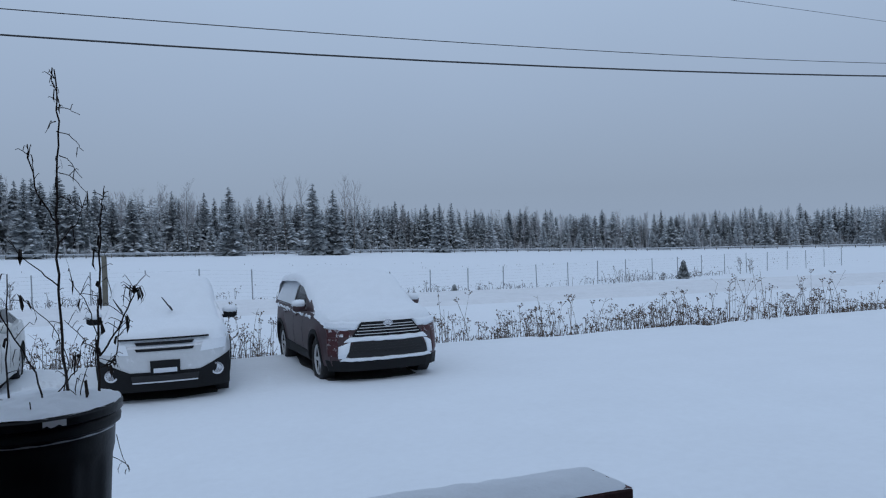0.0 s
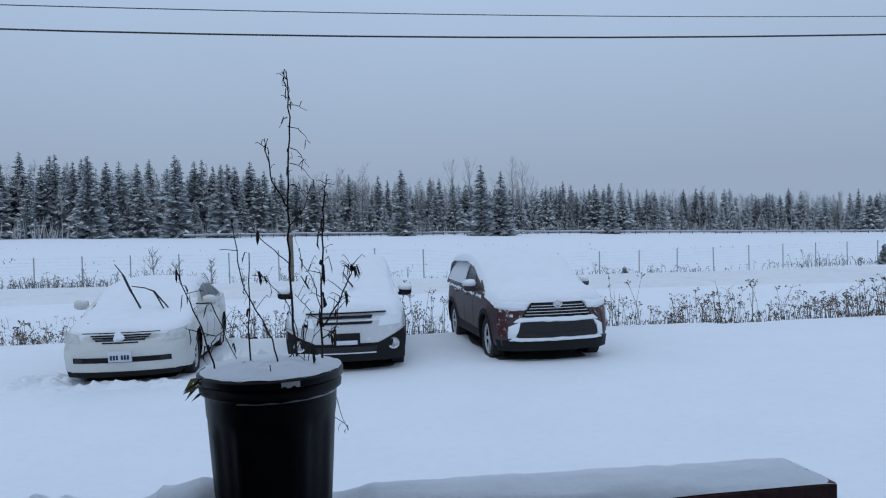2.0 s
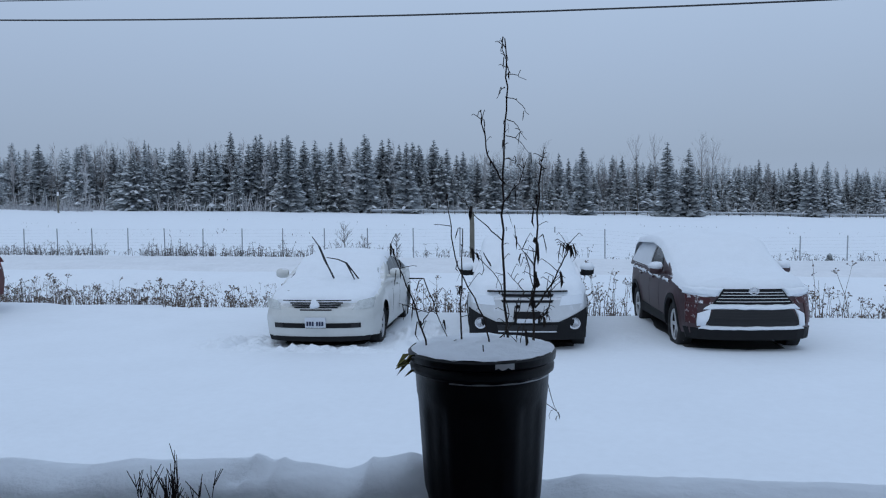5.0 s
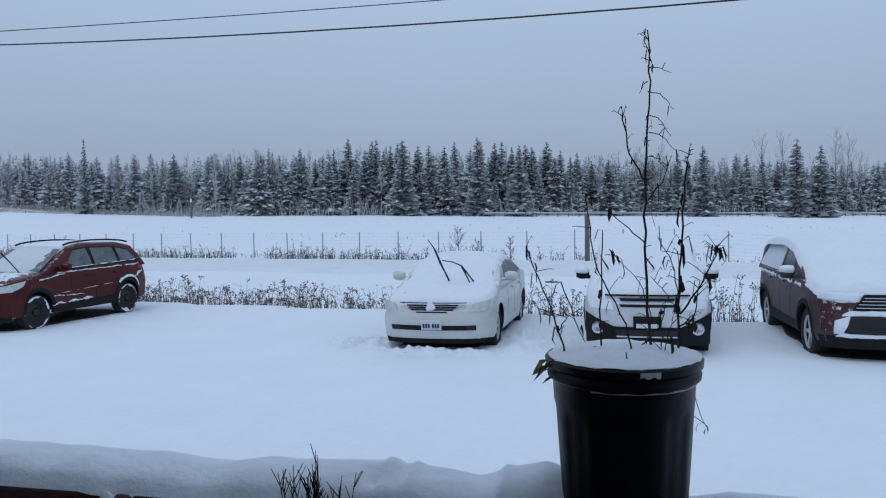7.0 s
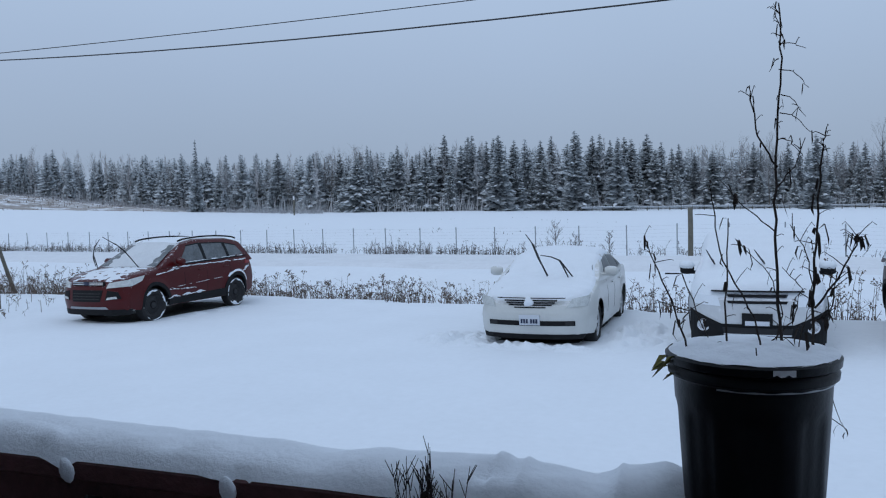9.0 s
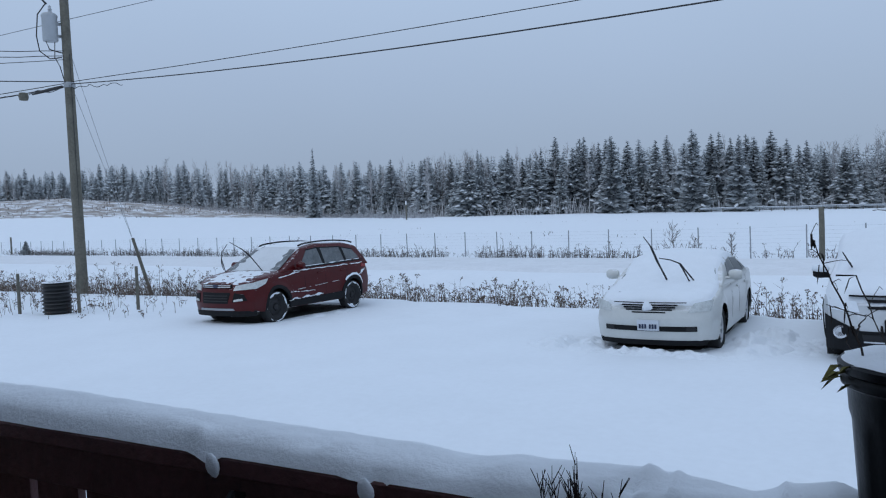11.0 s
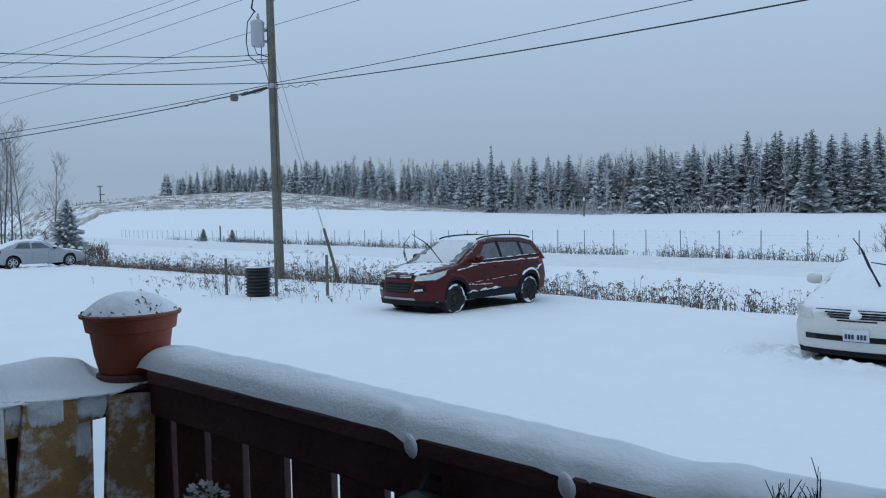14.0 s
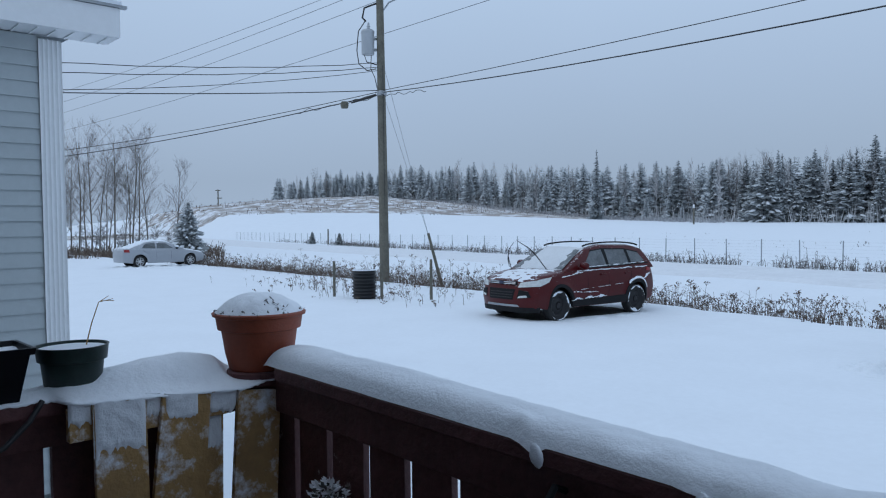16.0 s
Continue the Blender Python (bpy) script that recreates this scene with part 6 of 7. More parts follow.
for s in (-1, 1):
    part("headlight", red.side_patch(((0.02, 0.755), (0.46, 0.85), (0.62, 0.955), (0.05, 0.90)), s, 0.012, n=10), LAMP, c, "swept-back clear headlight")
    part("roof_rail", Geo().tube([(2.0 + 2.0 * i / 16, s * 0.60, 1.595 + 0.082 * math.sin(math.pi * i / 16) ** 0.55) for i in range(17)], 0.02, 6), BLACK_TRIM, c, "black roof rail", smooth=60)
    part("tail_light", red.side_patch(((4.05, 0.98), (4.42, 0.98), (4.42, 1.11), (4.15, 1.11)), s, 0.012), TAIL, c)
    part("window_strip", red.side_patch(((1.62, 1.085), (4.1, 1.16), (4.1, 1.18), (1.62, 1.105)), s, 0.012, True), BLACK_TRIM, c)
    for q in (((2.545, 1.125), (2.63, 1.13), (2.63, 1.535), (2.515, 1.525)), ((3.375, 1.155), (3.455, 1.165), (3.435, 1.50), (3.335, 1.515)),
              ((2.11, 1.475), (2.52, 1.515), (2.52, 1.54), (2.11, 1.50)), ((2.52, 1.515), (3.34, 1.50), (3.34, 1.525), (2.52, 1.54)), ((3.34, 1.50), (3.82, 1.42), (3.82, 1.445), (3.34, 1.525))):
        part("window_trim", red.side_patch(q, s, 0.011, True, 4), BLACK_TRIM, c, "black window trim")
    for k, (sa_, za_, sb_, zb_, wd) in enumerate(((1.30, 0.42, 2.5, 0.47, 0.050), (1.35, 0.60, 2.2, 0.56, 0.024), (3.85, 0.78, 4.35, 0.95, 0.06), (1.0, 0.93, 1.7, 1.03, 0.028))):
        part("caked_snow", ragged(red, s, sa_, za_, sb_, zb_, wd, 31 + 3 * k + s), CAR_SNOW, c, "snow caked on the flank")
    part("door_snow", ragged(red, s, 1.42, 0.63, 3.1, 0.72, 0.010, 2 + s), CAR_SNOW, c)
    part("sill_snow", ragged(red, s, 1.5, 1.05, 4.2, 1.09, 0.030, 12 + s), CAR_SNOW, c, "snow clinging below the windows")
    part("window_edge_snow", ragged(red, s, 1.75, 1.13, 4.0, 1.19, 0.020, 22 + s, True, 0.012), CAR_SNOW, c)
    part("arch_snow", Geo().grid([[red.bend(red.xr + (red.arch_r + q) * math.cos(a_), s * (red.half(red.xr + (red.arch_r + q) * math.cos(a_), 0.33 + (red.arch_r + q) * math.sin(a_)) + 0.02), 0.33 + (red.arch_r + q) * math.sin(a_))
                                   for q in (0.07, 0.09, 0.12 + 0.03 * nz(a_ * 4, s))] for a_ in np.linspace(0.5, 2.3, 20)]), CAR_SNOW, c, smooth=60)
w = part("wiper", Geo().tube([(1.10, -0.34, 1.08), (1.03, -0.13, 1.35), (0.95, 0.06, 1.55), (0.85, 0.37, 1.74)], [0.012, 0.012, 0.011, 0.007], 5), CABLE, c)
part("blade", Geo().tube([(1.08, -0.30, 1.14), (0.99, -0.06, 1.45), (0.93, 0.12, 1.60)], [0.009, 0.016, 0.009], 5), CABLE, w)
w = part("wiper", Geo().tube([(1.10, 0.80, 1.06), (1.0, 0.80, 1.35), (0.95, 0.72, 1.52), (0.85, 0.45, 1.69)], [0.011, 0.011, 0.010, 0.007], 5), CABLE, c)
part("blade", Geo().tube([(1.08, 0.84, 1.10), (1.02, 0.83, 1.28), (0.99, 0.79, 1.40)], [0.008, 0.013, 0.008], 5), CABLE, w)

# silver coupe-like sedan across the lot, seen from its passenger side
coupe = Shell(4.70, 0.88, 0.325, 0.95, 3.70, [(0, 0.62), (0.12, 0.70), (0.5, 0.78), (1.35, 0.92), (3.7, 0.98), (4.1, 1.02), (4.6, 1.0), (4.7, 0.9)],
              [(1.25, 0.90), (2.2, 1.32), (2.75, 1.39), (3.3, 1.34), (4.25, 1.00)], 0.94, 0.58, sill=0.2)
w5 = [((1.9, 0.965), (2.8, 0.975), (2.75, 1.27), (2.28, 1.23)), ((2.86, 0.975), (3.6, 1.0), (3.35, 1.24), (2.86, 1.275))]
fd = Vector((-0.05, 1.0, 0)).normalized()
away = Vector((-fd.y, fd.x, 0))
n0 = Vector((-41.2, 13.35, 0)) + fd * (1.375 + 0.95) + away * 0.78
c = car("silver_car", "silver two-door car with snowy roof beside the bare trees", coupe,
        pose(n0.x, n0.y, height(n0.x, n0.y) + 0.13, 0, 0, math.degrees(math.atan2(-fd.y, -fd.x))), GREY_PAINT,
        [((0.15, 4.6, 0.045, 31), dict(hood_w=0.9, spill=0.02))], ALLOY_RIM, 7, windows=w5, glass=FROST_GLASS, mirror_mat=BLACK_TRIM, mirror_at=(1.75, 1.0))
for s in (-1, 1):
    part("tail_light", coupe.side_patch(((4.3, 0.80), (4.66, 0.80), (4.66, 0.94), (4.36, 0.94)), s, 0.012), TAIL, c, "red tail light")

# bare wet gravel kept snow-free by the cars, darkened for their shadow too
for x0, y0, lx, ly, seed in ((3.2, 12.95, 0.80, 1.92, 1), (0.16, 12.9, 0.78, 1.9, 2), (-3.0, 12.95, 0.74, 1.85, 3), (-12.2, 13.3, 0.78, 1.9, 4)):
    rows_ = []
    for q in np.linspace(0, 1, 12):
        row = []
        for a in np.linspace(0, 2 * math.pi, 49):
            e = q * (1 + 0.07 * nz(math.cos(a) * 2.5, math.sin(a) * 2.5, seed))
            sq = 1 / max(abs(math.cos(a)), abs(math.sin(a))) ** 0.75
            x, y = x0 + lx * e * sq * math.cos(a), y0 + ly * e * sq * math.sin(a)
            row.append((x, y, height(x, y) + 0.016 - (0.03 if q > 0.99 else 0) + 0.006 * nz(x * 6, y * 6, seed)))
        rows_.append(row)
    solid("bare_ground", Geo().grid(rows_), GRAVEL, "dark wet gravel under the car, bare of snow, doubling as its shadow", "ground", kind="structure", smooth=70)

# trodden snow round the sedan
for x0, y0, rx, ry, amp, seed in ((-4.3, 11.2, 0.75, 0.7, 0.22, 1), (-1.65, 12.3, 0.55, 1.7, 0.24, 2), (-2.9, 10.72, 1.3, 0.22, 0.20, 3), (-0.95, 12.2, 0.5, 1.2, 0.12, 4)):
    lumpy(x0, y0, rx, ry, amp, seed, "broken snow kicked up beside the white sedan")
lumpy(1.6, 12.2, 0.6, 1.8, 0.07, 6, "disturbed snow between the parked crossovers")
lumpy(-11.0, 13.4, 0.5, 2.2, 0.08, 7, "snow drifted along the red crossover")
lumpy(-41.0, 12.7, 2.0, 3.0, 0.20, 8, "drifted snow round the silver car")

# ---- woods ----


def spruce_crown(h, seed, tight=1.0, coarse=1.0, load=0.6):
    """Tiers of drooping fan-shaped boughs round a leader, and the snow lying on them."""
    rnd = random.Random(seed)
    g, white = Geo(), Geo()
    z, width = h * 0.03, h * 0.235 * tight
    skew = rnd.uniform(0.72, 0.95)
    lop = rnd.uniform(0, 6.28)
    while z < h * 0.985:
        q = z / h
        rad = width * (1 - q) ** skew * rnd.uniform(0.78, 1.12) + 0.012 * h
        n = max(4, int((5 + 10 * (1 - q)) / coarse) + rnd.randint(0, 1))
        a0 = rnd.uniform(0, 6.28)
        for k in range(n):
            a = a0 + 6.283 * k / n + rnd.uniform(-0.25, 0.25)
            r = rad * rnd.uniform(0.6, 1.18) * (1 + 0.12 * math.cos(a - lop))
            if rnd.random() < 0.06:
                continue
            d = Vector((math.cos(a), math.sin(a), 0))
            s = Vector((-math.sin(a), math.cos(a), 0))
            zz = z + rnd.uniform(-0.018, 0.018) * h
            droop = r * rnd.uniform(0.22, 0.5) * (1.1 - 0.8 * q)
            w = (r * rnd.uniform(0.14, 0.24) + 0.05) * min(1.5, coarse)
            up = Vector((0, 0, 1))
            p0 = d * 0.02 + up * zz
            p1 = d * r * 0.38 + up * (zz - droop * 0.25)
            p2 = d * r * 0.75 + up * (zz - droop * 0.75)
            p3 = d * r + up * (zz - droop * rnd.uniform(0.75, 1.0))
            lo = up * (-w * 0.75)
            l1, r1 = p1 + s * w * 0.8 + lo - d * w * 0.3, p1 - s * w * 0.8 + lo - d * w * 0.3
            l2, r2 = p2 + s * w + lo - d * w * 0.1, p2 - s * w + lo - d * w * 0.1
            l3, r3 = p2 + s * w * 0.75 + lo * 0.8 + d * w * 0.7, p2 - s * w * 0.75 + lo * 0.8 + d * w * 0.7
            g.add([p0, p1, p2, p3, l1, r1, l2, r2, l3, r3], [(0, 4, 1), (0, 1, 5), (1, 4, 2), (1, 2, 5), (4, 6, 2), (5, 2, 7), (2, 6, 8), (2, 9, 7), (2, 8, 3), (2, 3, 9)])
            if rnd.random() < load * (1.15 - 0.75 * q):
                f0, f1 = rnd.uniform(0.3, 0.6), rnd.uniform(0.85, 1.02)
                ww = w * rnd.uniform(0.4, 0.8)
                lift = up * (0.03 + 0.12 * ww)
                e0, e1 = p0.lerp(p3, f0) + up * droop * 0.12, p0.lerp(p3, f1)
                m0 = e0.lerp(e1, 0.6) + lift + up * droop * 0.1
                white.add([e0 + lift * 0.5, m0 + s * ww - lift * 1.2 - up * 0.35 * ww, e1 + lift * 0.3, m0 - s * ww - lift * 1.2 - up * 0.35 * ww, m0 + up * 0.05],
                          [(0, 1, 4), (1, 2, 4), (2, 3, 4), (3, 0, 4)])
        z += h * rnd.uniform(0.022, 0.034) * (1.15 - 0.5 * q) * coarse
    g.tube([(0, 0, h * 0.90), (0, 0, h)], [0.10, 0.02], 4)
    return g, white


def make_spruce(h, seed, mat, tight=1.0, load=0.6, label="snow-laden dark spruce at the edge of the wood"):
    tree = thing("spruce_tree", label, "tree", "spruces of the wood")
    part("trunk", Geo().tube([(0, 0, -0.6), (0, 0, h * 0.5), (0, 0, h * 0.95)], [h * 0.012, h * 0.008, 0.02], 6), BARK, tree)
    needles, white = spruce_crown(h, seed, tight, 1.0, load)
    part("crown", needles, mat, tree)
    tagged(part("snow_load", white, BOUGH_SNOW, tree), "snow lying on the boughs", kind="stuff")
    return tree


def bare_branches(h, seed, depth=3, spread_=0.5, start=0.25, sides=3, lean=0.0):
    """A leafless crown: limbs forking into twigs. Returns trunk and twig geometry."""
    rnd = random.Random(seed)
    trunk, twigs = Geo(), Geo()

    def grow(p, d, length, r, level):
        pts, rad = [p], [r]
        q, dd = p.copy(), d.copy()
        n = 5 if level == 0 else 3
        for i in range(n):
            dd = (dd + Vector((rnd.uniform(-1, 1), rnd.uniform(-1, 1), rnd.uniform(-0.2, 0.8))) * (0.07 if level == 0 else 0.16)).normalized()
            q = q + dd * length / n
            pts.append(q)
            rad.append(max(0.004, r * (1 - 0.8 * (i + 1) / n)))
        (trunk if level == 0 else twigs).tube(pts, rad, 6 if level == 0 else sides, cap=False)
        if level >= depth:
            return
        for i in range(rnd.randint(14, 19) if level == 0 else rnd.randint(4, 6)):
            t = rnd.uniform(start if level == 0 else 0.2, 0.98)
            k = min(n - 1, int(t * n))
            base = pts[k].lerp(pts[k + 1], t * n - k)
            a = rnd.uniform(0, 6.283)
            side = Vector((math.cos(a), math.sin(a), rnd.uniform(0.1, 0.5))).normalized()
            nd = (dd * (1 - spread_) + side * spread_ * 1.5 + Vector((0, 0, 0.1))).normalized()
            ln = length * (rnd.uniform(0.24, 0.42) * (1.25 - 0.7 * t) if level == 0 else rnd.uniform(0.35, 0.6))
            grow(base, nd, ln, max(0.007, r * 0.36 * (1.2 - 0.6 * t)), level + 1)
    grow(Vector((0, 0, -0.3)), Vector((lean, 0, 1)).normalized(), h, h * 0.007 + 0.015, 0)
    return trunk, twigs


def make_bare_tree(h, seed, label, group, spread_=0.5, depth=3, lean=0.0, name="bare_tree"):
    tree = thing(name, label, "tree", group)
    trunk, twigs = bare_branches(h, seed, depth, spread_, lean=lean)
    part("trunk", trunk, BARK, tree, smooth=60)
    part("crown", twigs, TWIG, tree)
    return tree


laden = [make_spruce(13.0, 11 + i, NEEDLES, w, l) for i, (w, l) in enumerate(((1.25, 0.8), (1.1, 0.7), (1.4, 0.85), (1.0, 0.55)))]
plain = [make_spruce(13.0, 21 + i, NEEDLES_DARK, w, 0.16, "tall dark spruce standing in the wood") for i, w in enumerate((0.85, 1.0, 0.75, 1.1))]
pale = [make_spruce(13.0, 31 + i, NEEDLES_PALE, w, l, "spruce paled for haze on the far rise") for i, (w, l) in enumerate(((1.0, 0.4), (0.8, 0.2), (1.2, 0.5)))]
bare_kinds = [make_bare_tree(13.0, 31 + i, "leafless grey birch among the spruces", "bare trees of the wood", 0.42) for i in range(3)]
used = set()


def plant(proto, x, y, z, s, turn, fat=1.0):
    m = pose(x, y, z, 0, 0, turn)
    if proto not in used:
        used.add(proto)
        ob = proto
    else:
        ob = copy_thing(proto, m)
    ob.scale = (1, 1, 1)
    ob.matrix_basis = m @ Matrix.Diagonal((s * fat, s * fat, s, 1))
    return ob


def wood_spot(az, deep):
    r, a = interp(az, AZ, WOOD_R) + deep, math.radians(az)
    return r * math.sin(a), r * math.cos(a)


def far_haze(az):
    """Share of trees paled for haze: many on the far rise and at the eastern end."""
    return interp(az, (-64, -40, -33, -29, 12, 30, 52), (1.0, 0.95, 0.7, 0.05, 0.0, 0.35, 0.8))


rnd = random.Random(5)
az = -64.0
while az < 52:          # tall dark trees that make the skyline
    hh = interp(az, AZ, WOOD_H)
    x, y = wood_spot(az, rnd.uniform(7, 15))
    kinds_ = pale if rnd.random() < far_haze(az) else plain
    s = hh / 13.0 * rnd.choice((0.82, 0.88, 0.93, 0.98, 1.06)) * rnd.uniform(0.95, 1.06)
    if rnd.random() < (0.10 if az > -30 else 0.2):
        plant(rnd.choice(bare_kinds), x, y, height(x, y), s * 0.95, rnd.uniform(0, 360), 0.85)
    else:
        plant(rnd.choice(kinds_), x, y, height(x, y), s, rnd.uniform(0, 360), rnd.uniform(0.85, 1.25))
    az += rnd.choice((0.8, 1.5, 2.3, 3.4)) / interp(az, AZ, WOOD_R) * 57.3
az = -63.0
while az < 52:          # the snow-laden front of the wood
    hh = interp(az, AZ, WOOD_H)
    x, y = wood_spot(az, rnd.uniform(0, 6))
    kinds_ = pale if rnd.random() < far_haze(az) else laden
    s = hh / 13.0 * rnd.choice((0.3, 0.45, 0.55, 0.62, 0.7, 0.82)) * rnd.uniform(0.9, 1.08)
    if rnd.random() < 0.13:
        plant(rnd.choice(bare_kinds), x, y, height(x, y), hh / 13.0 * rnd.uniform(0.55, 0.85), rnd.uniform(0, 360), 0.9)
    else:
        plant(rnd.choice(kinds_), x, y, height(x, y), s, rnd.uniform(0, 360), rnd.uniform(1.0, 1.5))
    az += rnd.choice((1.2, 2.4, 3.6, 5.2)) / interp(az, AZ, WOOD_R) * 57.3
# marked single trees that stand out of the skyline
for x, y, top, kind in ((-32.5, 155.2, 17.3, 0), (31.4, 165.0, 15.2, 3), (70.4, 190.0, 12.0, 1), (13.9, 172.0, 15.0, 0), (-47.3, 150.2, 16.9, 3),
                        (-113.2, 135.0, 19.0, 2), (-76, 146, 16.3, 4), (36.5, 168.0, 14.2, 4), (-24.0, 158, 15.8, 1)):
    z = height(x, y)
    plant(plain[kind % 3], x, y, z, (top - z) / 13.0, x * 7 % 360, 1.15 if x > -60 else 0.75)
for x, y, top in ((5.5, 185.0, 15.8), (28.5, 186.0, 17.2), (33.0, 187, 17.5), (44.5, 190.0, 17.3), (46.5, 190, 16.6), (-85, 148, 15.4), (-88, 150, 14.6)):
    z = height(x, y)
    plant(bare_kinds[int(top * 10) % 3], x, y, z, (top - z) / 13.2, x * 11 % 360, 0.75)

# the mass of the wood behind its edge
back = Geo()
rnd = random.Random(9)
templates = [spruce_crown(13.0, 40 + i, 1.0, 1.9, 0.0)[0] for i in range(3)]
for i in range(820):
    a = rnd.uniform(-62, 52)
    r = interp(a, AZ, WOOD_R) + 13 + 22 * rnd.random()
    x, y = r * math.sin(math.radians(a)), r * math.cos(math.radians(a))
    s = interp(a, AZ, WOOD_H) / 13.0 * rnd.uniform(0.78, 1.02)
    t = templates[i % 3]
    c, sn = math.cos(i), math.sin(i)
    z = height(x, y) - 0.5
    back.add([(x + (p[0] * c - p[1] * sn) * s, y + (p[0] * sn + p[1] * c) * s, z + p[2] * s) for p in t.v[:len(t.v)]], t.f)
# The mass wears the haze-paled needles, which also lifts its shaded gaps.
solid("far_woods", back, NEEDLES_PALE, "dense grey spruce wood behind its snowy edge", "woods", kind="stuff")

# grey twiggy crowns of leafless trees standing among the spruces
fuzz = Geo()
rnd = random.Random(17)
for i in range(330):
    a0 = rnd.uniform(-63, 52)
    r = interp(a0, AZ, WOOD_R) + rnd.uniform(4, 30)
    hh = interp(a0, AZ, WOOD_H) * rnd.uniform(0.66, 0.97)
    x0, y0 = r * math.sin(math.radians(a0)), r * math.cos(math.radians(a0))
    z0 = height(x0, y0)
    for k in range(46):
        q = rnd.uniform(0.35, 0.98)
        wide = 0.24 * hh * (1.02 - q)
        x, y, z = x0 + rnd.gauss(0, 0.2), y0, z0 + hh * q
        dx, dy = rnd.uniform(-1, 1) * (wide + 0.4), rnd.uniform(-1, 1) * wide
        ln, w = rnd.uniform(0.7, 2.0), rnd.uniform(0.03, 0.07)
        fuzz.add([(x - w, y, z), (x + w, y, z), (x + dx, y + dy, z + ln)], [(0, 1, 2)])
        fuzz.add([(x + dx * 0.5 - w * 0.7, y + dy * 0.5, z + ln * 0.45), (x + dx * 0.5 + w * 0.7, y + dy * 0.5, z + ln * 0.5), (x + dx * 0.5 + rnd.uniform(-0.6, 0.6), y + dy * 0.6, z + ln * 1.1)], [(0, 1, 2)])
    fuzz.add([(x0 - 0.09, y0, z0), (x0 + 0.09, y0, z0), (x0 + 0.02, y0, z0 + hh)], [(0, 1, 2)])
solid("leafless_woods", fuzz, HAZE_TWIG, "grey leafless crowns mixed into the spruce wood", "woods", kind="stuff")

# understorey: dense low twigs that close the wood's foot
under = Geo()
rnd = random.Random(21)
for i in range(5200):
    a = rnd.uniform(-64, 52)
    r = interp(a, AZ, WOOD_R) + rnd.uniform(-1, 14)
    x, y = r * math.sin(math.radians(a)), r * math.cos(math.radians(a))
    z, h = height(x, y), rnd.uniform(1.2, 4.5)
    dx, dy = rnd.uniform(-0.9, 0.9), rnd.uniform(-0.9, 0.9)
    w = rnd.uniform(0.04, 0.12)
    under.add([(x - w, y, z - 0.2), (x + w, y, z - 0.2), (x + dx, y + dy, z + h)], [(0, 1, 2)])
solid("undergrowth", under, HAZE_TWIG, "grey leafless undergrowth along the wood's foot", "undergrowth", kind="stuff")

# bare trees and a young spruce beyond the silver car
rnd = random.Random(58)
for i in range(17):
    a, r = math.radians(-(72.9 + 6.2 * (i + rnd.uniform(-0.4, 0.4)) / 16)), rnd.uniform(68, 88)
    h = rnd.uniform(7.5, 12.6)
    if i == 0:
        a, r, h = math.radians(-71.2), 74, 8.0
    x, y = r * math.sin(a), r * math.cos(a)
    t = make_bare_tree(h, 60 + i, "slender leafless tree beside the snowy lot", "bare trees beside the lot", 0.45, 3, rnd.uniform(-0.06, 0.06))
    t.matrix_basis = pose(x, y, height(x, y), 0, 0, i * 47)
for x, y, h in ((-54.65, 19.45, 4.4),):
    t = thing("young_spruce", "young snow-dusted spruce beside the road", "tree", m=pose(x, y, height(x, y) - 0.1))
    part("trunk", Geo().tube([(0, 0, -0.2), (0, 0, h * 0.9)], [0.05, 0.015], 6), BARK, t)
    needles, white = spruce_crown(h, 71, 1.75, 1.0, 0.45)
    part("crown", needles, NEEDLES, t)
    tagged(part("snow_load", white, BOUGH_SNOW, t), "snow lying on the boughs", kind="stuff")
for x, dy, h in ((13.2, 0.5, 0.6), (-78.8, 1.0, 1.5), (-70.5, 0.8, 1.4), (28.7, 0.9, 1.15)):
    y = fence_y(x) - dy
    t = thing("spruce_sapling", "small dark spruce sapling by the fence", "tree", "saplings by the fence", m=pose(x, y, height(x, y) - 0.05))
    part("trunk", Geo().tube([(0, 0, -0.2), (0, 0, h * 0.9)], [0.03, 0.01], 5), BARK, t)
    part("crown", spruce_crown(h, 72, 1.5, 1.5)[0], NEEDLES, t)
for i, (x, h) in enumerate(((-7.2, 1.7), (-6.4, 1.2), (-5.0, 1.2), (-30.5, 1.3), (16.7, 0.5), (27, 0.7), (33.7, 1.2), (34.6, 1.1))):
    y = fence_y(x) - 1.0
    t = make_bare_tree(h, 160 + i, "leafless grey shrub beside the fence", "shrubs by the fence", 0.5, 2, 0, "bare_shrub")
    t.matrix_basis = pose(x, y, height(x, y), 0, 0, i * 61)

rnd = random.Random(83)
for i in range(12):
    a, r = math.radians(-(70.0 + 8.0 * (i + rnd.uniform(-0.4, 0.4)) / 12)), rnd.uniform(60, 70)
    x, y = r * math.sin(a), r * math.cos(a)
    t = make_bare_tree(rnd.uniform(1.8, 3.2), 190 + i, "leafless brown bush under the bare trees", "bushes beside the lot", 0.55, 3, 0, "bare_shrub")
    t.matrix_basis = pose(x, y, height(x, y), 0, 0, i * 31)

# ---- weeds, shrubs and grass ----


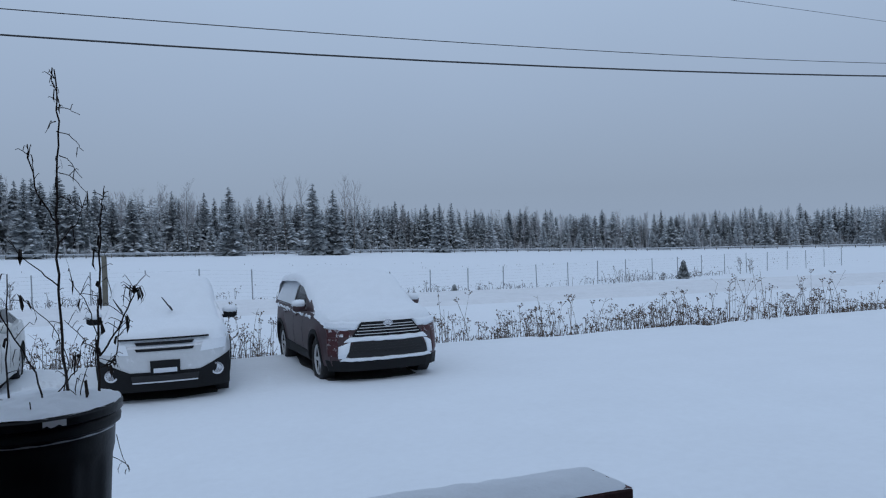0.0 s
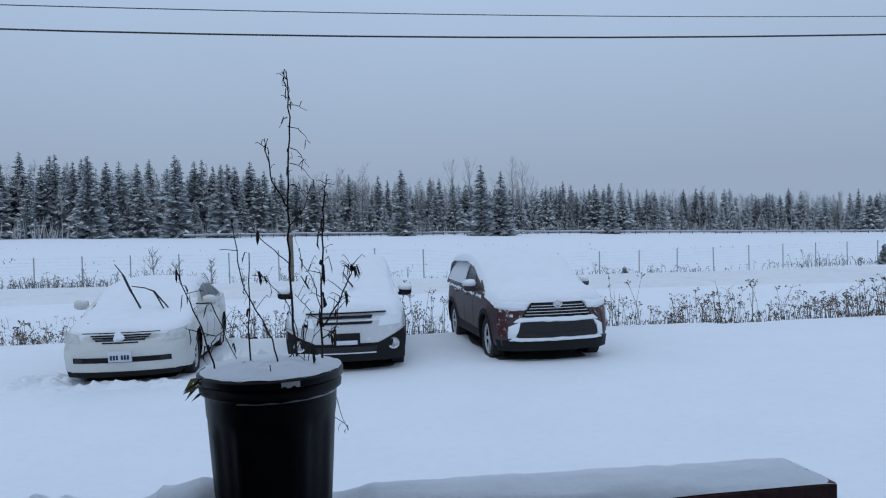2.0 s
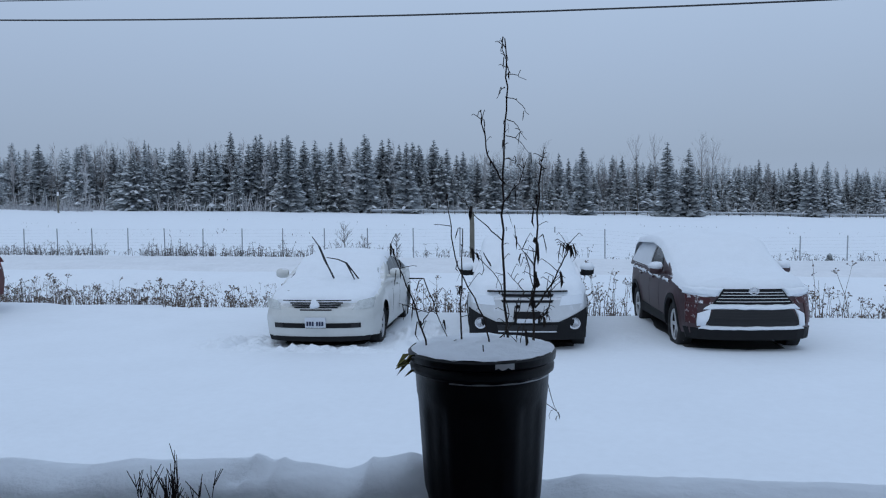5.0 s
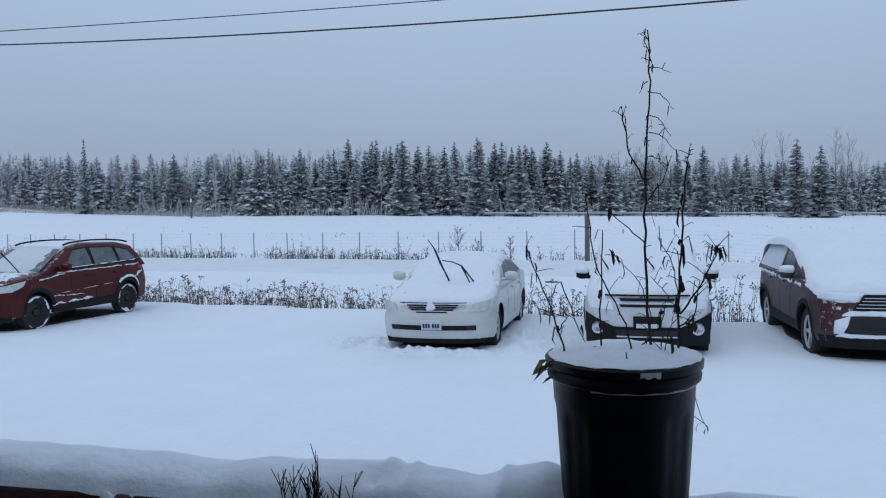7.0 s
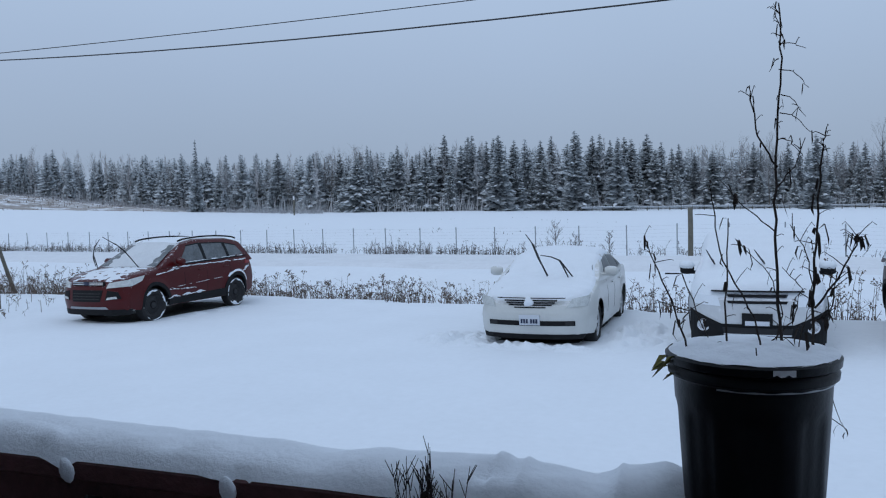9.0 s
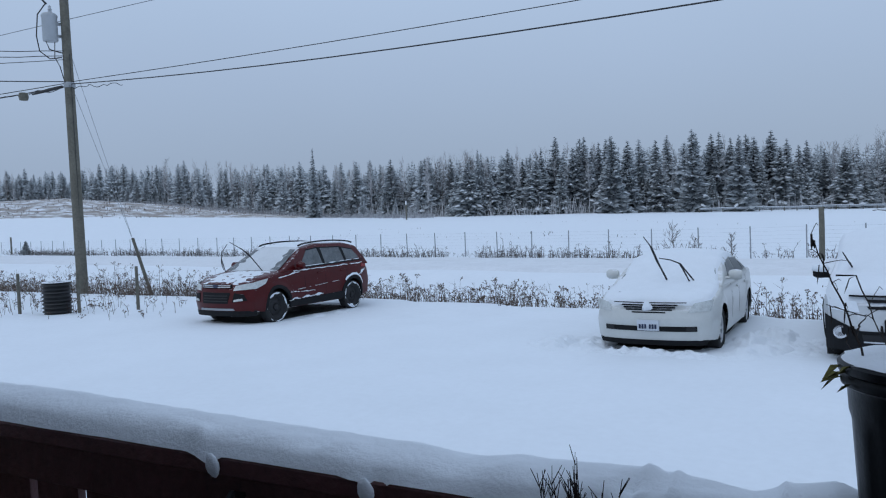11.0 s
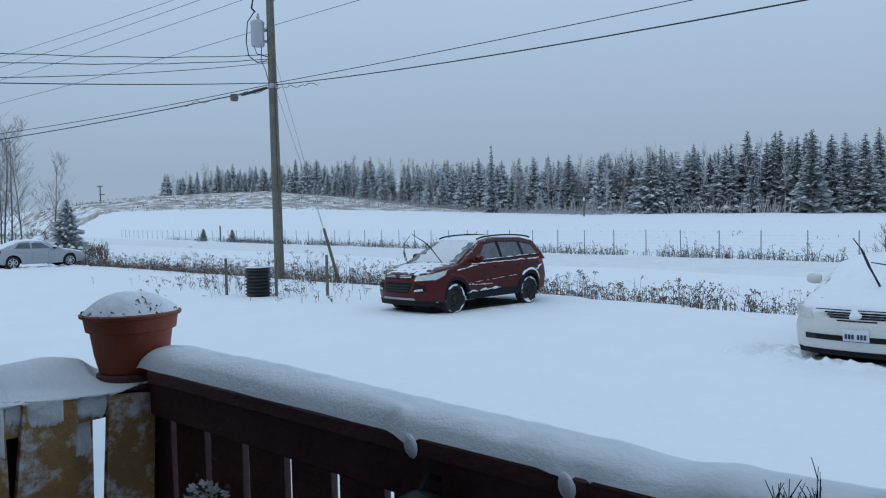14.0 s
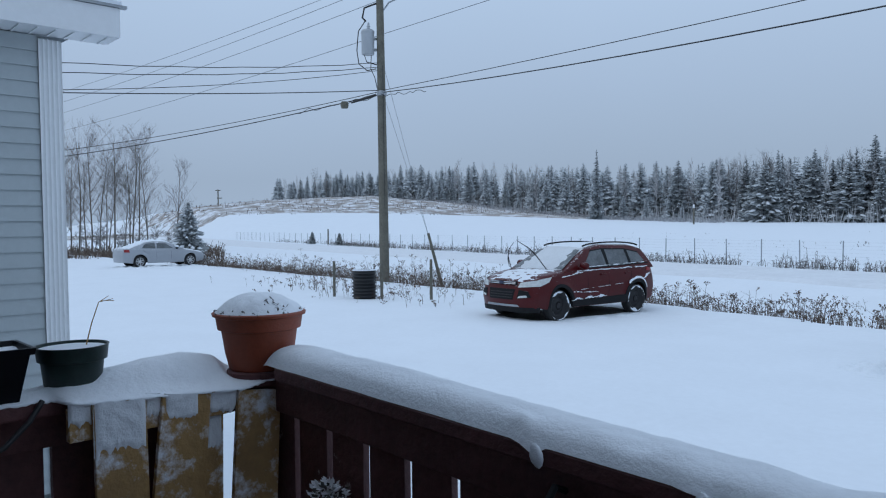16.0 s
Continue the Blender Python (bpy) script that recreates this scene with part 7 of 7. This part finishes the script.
def weed_bed(name, spots, label, mat, hi, heads=True, seed=3, thick=0.005, fork=True):
    rnd = random.Random(seed)
    g = Geo()
    for x, y, hh in spots:
        z = height(x, y) - 0.05
        h = hi * hh * (rnd.uniform(0.25, 0.8) if rnd.random() < 0.6 else rnd.uniform(0.7, 1.2))
        lx, ly = rnd.gauss(0, 0.17) * h, rnd.gauss(0, 0.17) * h
        top = Vector((x + lx, y + ly, z + h))
        mid = Vector((x + lx * 0.35, y + ly * 0.35, z + h * 0.55))
        w = thick * rnd.uniform(0.7, 1.4)
        g.tube([(x, y, z), mid, top], [w * 1.3, w, w * 0.6], 3, cap=False)
        if heads and rnd.random() < 0.5:
            for q in range(rnd.randint(4, 7)):
                a, rr = rnd.uniform(0, 6.28), rnd.uniform(0.03, 0.10)
                tip = top + Vector((rr * math.cos(a), rr * math.sin(a), rnd.uniform(0.0, 0.07)))
                g.tube([top - Vector((0, 0, 0.03)), tip], [w * 0.5, w * 0.5], 3, cap=False)
                u = rnd.uniform(0.014, 0.032)
                g.add([tip + Vector((u, 0, 0)), tip + Vector((-u * 0.5, u, 0)), tip + Vector((-u * 0.5, -u, 0)), tip + Vector((0, 0, u))],
                      [(0, 1, 3), (1, 2, 3), (2, 0, 3), (0, 2, 1)])
        elif fork:
            for q in range(rnd.randint(1, 4)):
                t = rnd.uniform(0.35, 0.95)
                base = mid.lerp(top, t)
                a = rnd.uniform(0, 6.28)
                ln = rnd.uniform(0.06, 0.2) * hi
                tip = base + Vector((ln * math.cos(a), ln * math.sin(a), ln * rnd.uniform(0.1, 0.9)))
                g.tube([base, tip], [w * 0.7, w * 0.4], 3, cap=False)
                if rnd.random() < 0.5:
                    u = rnd.uniform(0.012, 0.03)
                    g.add([tip, tip + Vector((u, u * 0.3, -u * 2)), tip + Vector((-u * 0.4, u, -u * 2.2))], [(0, 1, 2)])
    return solid(name, g, mat, label, "weeds", kind="stuff")


rnd = random.Random(17)
spots = []
for i in range(4200):
    x = rnd.uniform(-46, 24)
    d = rnd.uniform(0.0, 1.0)
    clump = 0.5 + 0.9 * nz(x * 0.5, 4.2) + 0.5 * nz(x * 1.7, 8.8)
    if rnd.random() > clump + 0.12:
        continue
    tall = 0.35 * max(0.0, 1 - abs(x - 10.5) / 4.5)
    spots.append((x, lot_edge(x) + 0.1 + d * 1.7 + 0.2 * nz(x, 1), max(0.3, 0.72 + 0.75 * nz(x * 0.8, 2.5) - 0.25 * d + tall)))
weed_bed("dry_weeds", spots, "dry brown umbel weeds standing out of the snow along the lot", WEED, 1.0)
spots = [(rnd.uniform(-60, 24), rnd.uniform(0, 1), rnd.uniform(0.35, 0.8)) for i in range(2600)]
spots = [(x, lot_edge(x) + 1.5 + d * (road_near(x) - lot_edge(x) - 3.2), h) for x, d, h in spots if nz(x * 0.4, d * 4, 3) > -0.05]
weed_bed("ditch_grass", spots, "thin dry grass poking through ditch snow", WEED, 0.5, heads=False, seed=5, thick=0.004)
spots = []
for i in range(2600):      # thick russet growth round the pole
    x = rnd.uniform(-50, -12)
    spots.append((x, lot_edge(x) + rnd.uniform(-0.6, 3.0), rnd.uniform(0.45, 1.0)))
weed_bed("russet_grass", spots, "russet dead grass and weeds by the utility pole", WEED, 0.7, seed=6)
spots = []
for i in range(240):
    spots.append((rnd.gauss(-21.0, 2.8), rnd.gauss(12.6, 1.1), rnd.uniform(0.3, 0.8)))
weed_bed("pipe_weeds", spots, "sparse dry weeds round the upright pipe", WEED, 0.6, seed=8)
spots = []
for i in range(2600):
    x = rnd.uniform(-95, 34)
    if nz(x * 0.22, 6.1) + 0.5 * nz(x * 0.9, 3.3) < 0.0 and rnd.random() < 0.75:
        continue
    spots.append((x, fence_y(x) + rnd.uniform(-0.7, 0.9), rnd.uniform(0.3, 1.15) * (0.7 + 0.9 * max(0, nz(x * 0.22, 6.1)))))
for i in range(3000):
    x = rnd.uniform(-75, -8)
    if nz(x * 0.3, 2.1) < -0.15:
        continue
    spots.append((x, fence_y(x) + rnd.uniform(-1.6, 0.4), rnd.uniform(0.35, 1.05)))
weed_bed("fence_scrub", spots, "leafless grey scrub along the wire fence", SHRUB, 0.66, heads=False, seed=9, thick=0.008)
spots = []
for i in range(1700):
    x, y = rnd.uniform(-60, 70), rnd.uniform(38, 100)
    if nz(x * 0.05, y * 0.12, 4) > 0.22:
        spots.append((x, y, rnd.uniform(0.15, 0.5)))
weed_bed("field_stubble", spots, "dry stubble tips showing through the field's snow", SHRUB, 0.45, heads=False, seed=12, thick=0.02, fork=False)
spots = []
for i in range(1500):
    a, r = rnd.uniform(-79, -68), rnd.uniform(58, 84)
    spots.append((r * math.sin(math.radians(a)), r * math.cos(math.radians(a)), rnd.uniform(0.4, 1.0)))
weed_bed("tree_foot_grass", spots, "russet grass under the bare trees", WEED, 1.0, heads=False, seed=14, thick=0.02)
spots = []
for i in range(5200):
    x = rnd.uniform(-46, 26)
    if nz(x * 0.35, 7.7) + 0.6 * nz(x * 1.3, 2.2) < -0.18 and rnd.random() < 0.8:
        continue
    spots.append((x, lot_edge(x) + rnd.gauss(0.9, 0.55), rnd.uniform(0.25, 1.0)))
weed_bed("low_weeds", spots, "tangled low brown weeds at the snowy lot's edge", WEED, 0.36, heads=False, seed=15, thick=0.006)
spots = []
for i in range(3600):
    a = rnd.uniform(-62, -31)
    x, y = wood_spot(a, rnd.uniform(-9, 3))
    spots.append((x, y, rnd.uniform(0.4, 1.0)))
weed_bed("hill_brush", spots, "grey-brown brush along the foot of the far trees", HAZE_TWIG, 1.2, heads=False, seed=16, thick=0.05)
spots = []
for i in range(3000):
    a, r = rnd.uniform(-78, -37), rnd.uniform(172, 250)
    x, y = r * math.sin(math.radians(a)), r * math.cos(math.radians(a))
    if nz(x * 0.05, y * 0.05, 8) + 0.5 * nz(x * 0.3, y * 0.3, 2) > -0.05:
        spots.append((x, y, rnd.uniform(0.3, 1.0)))
weed_bed("hill_grass", spots, "tufts of dead grass on the snowy rise", WEED, 0.9, heads=False, seed=18, thick=0.05)
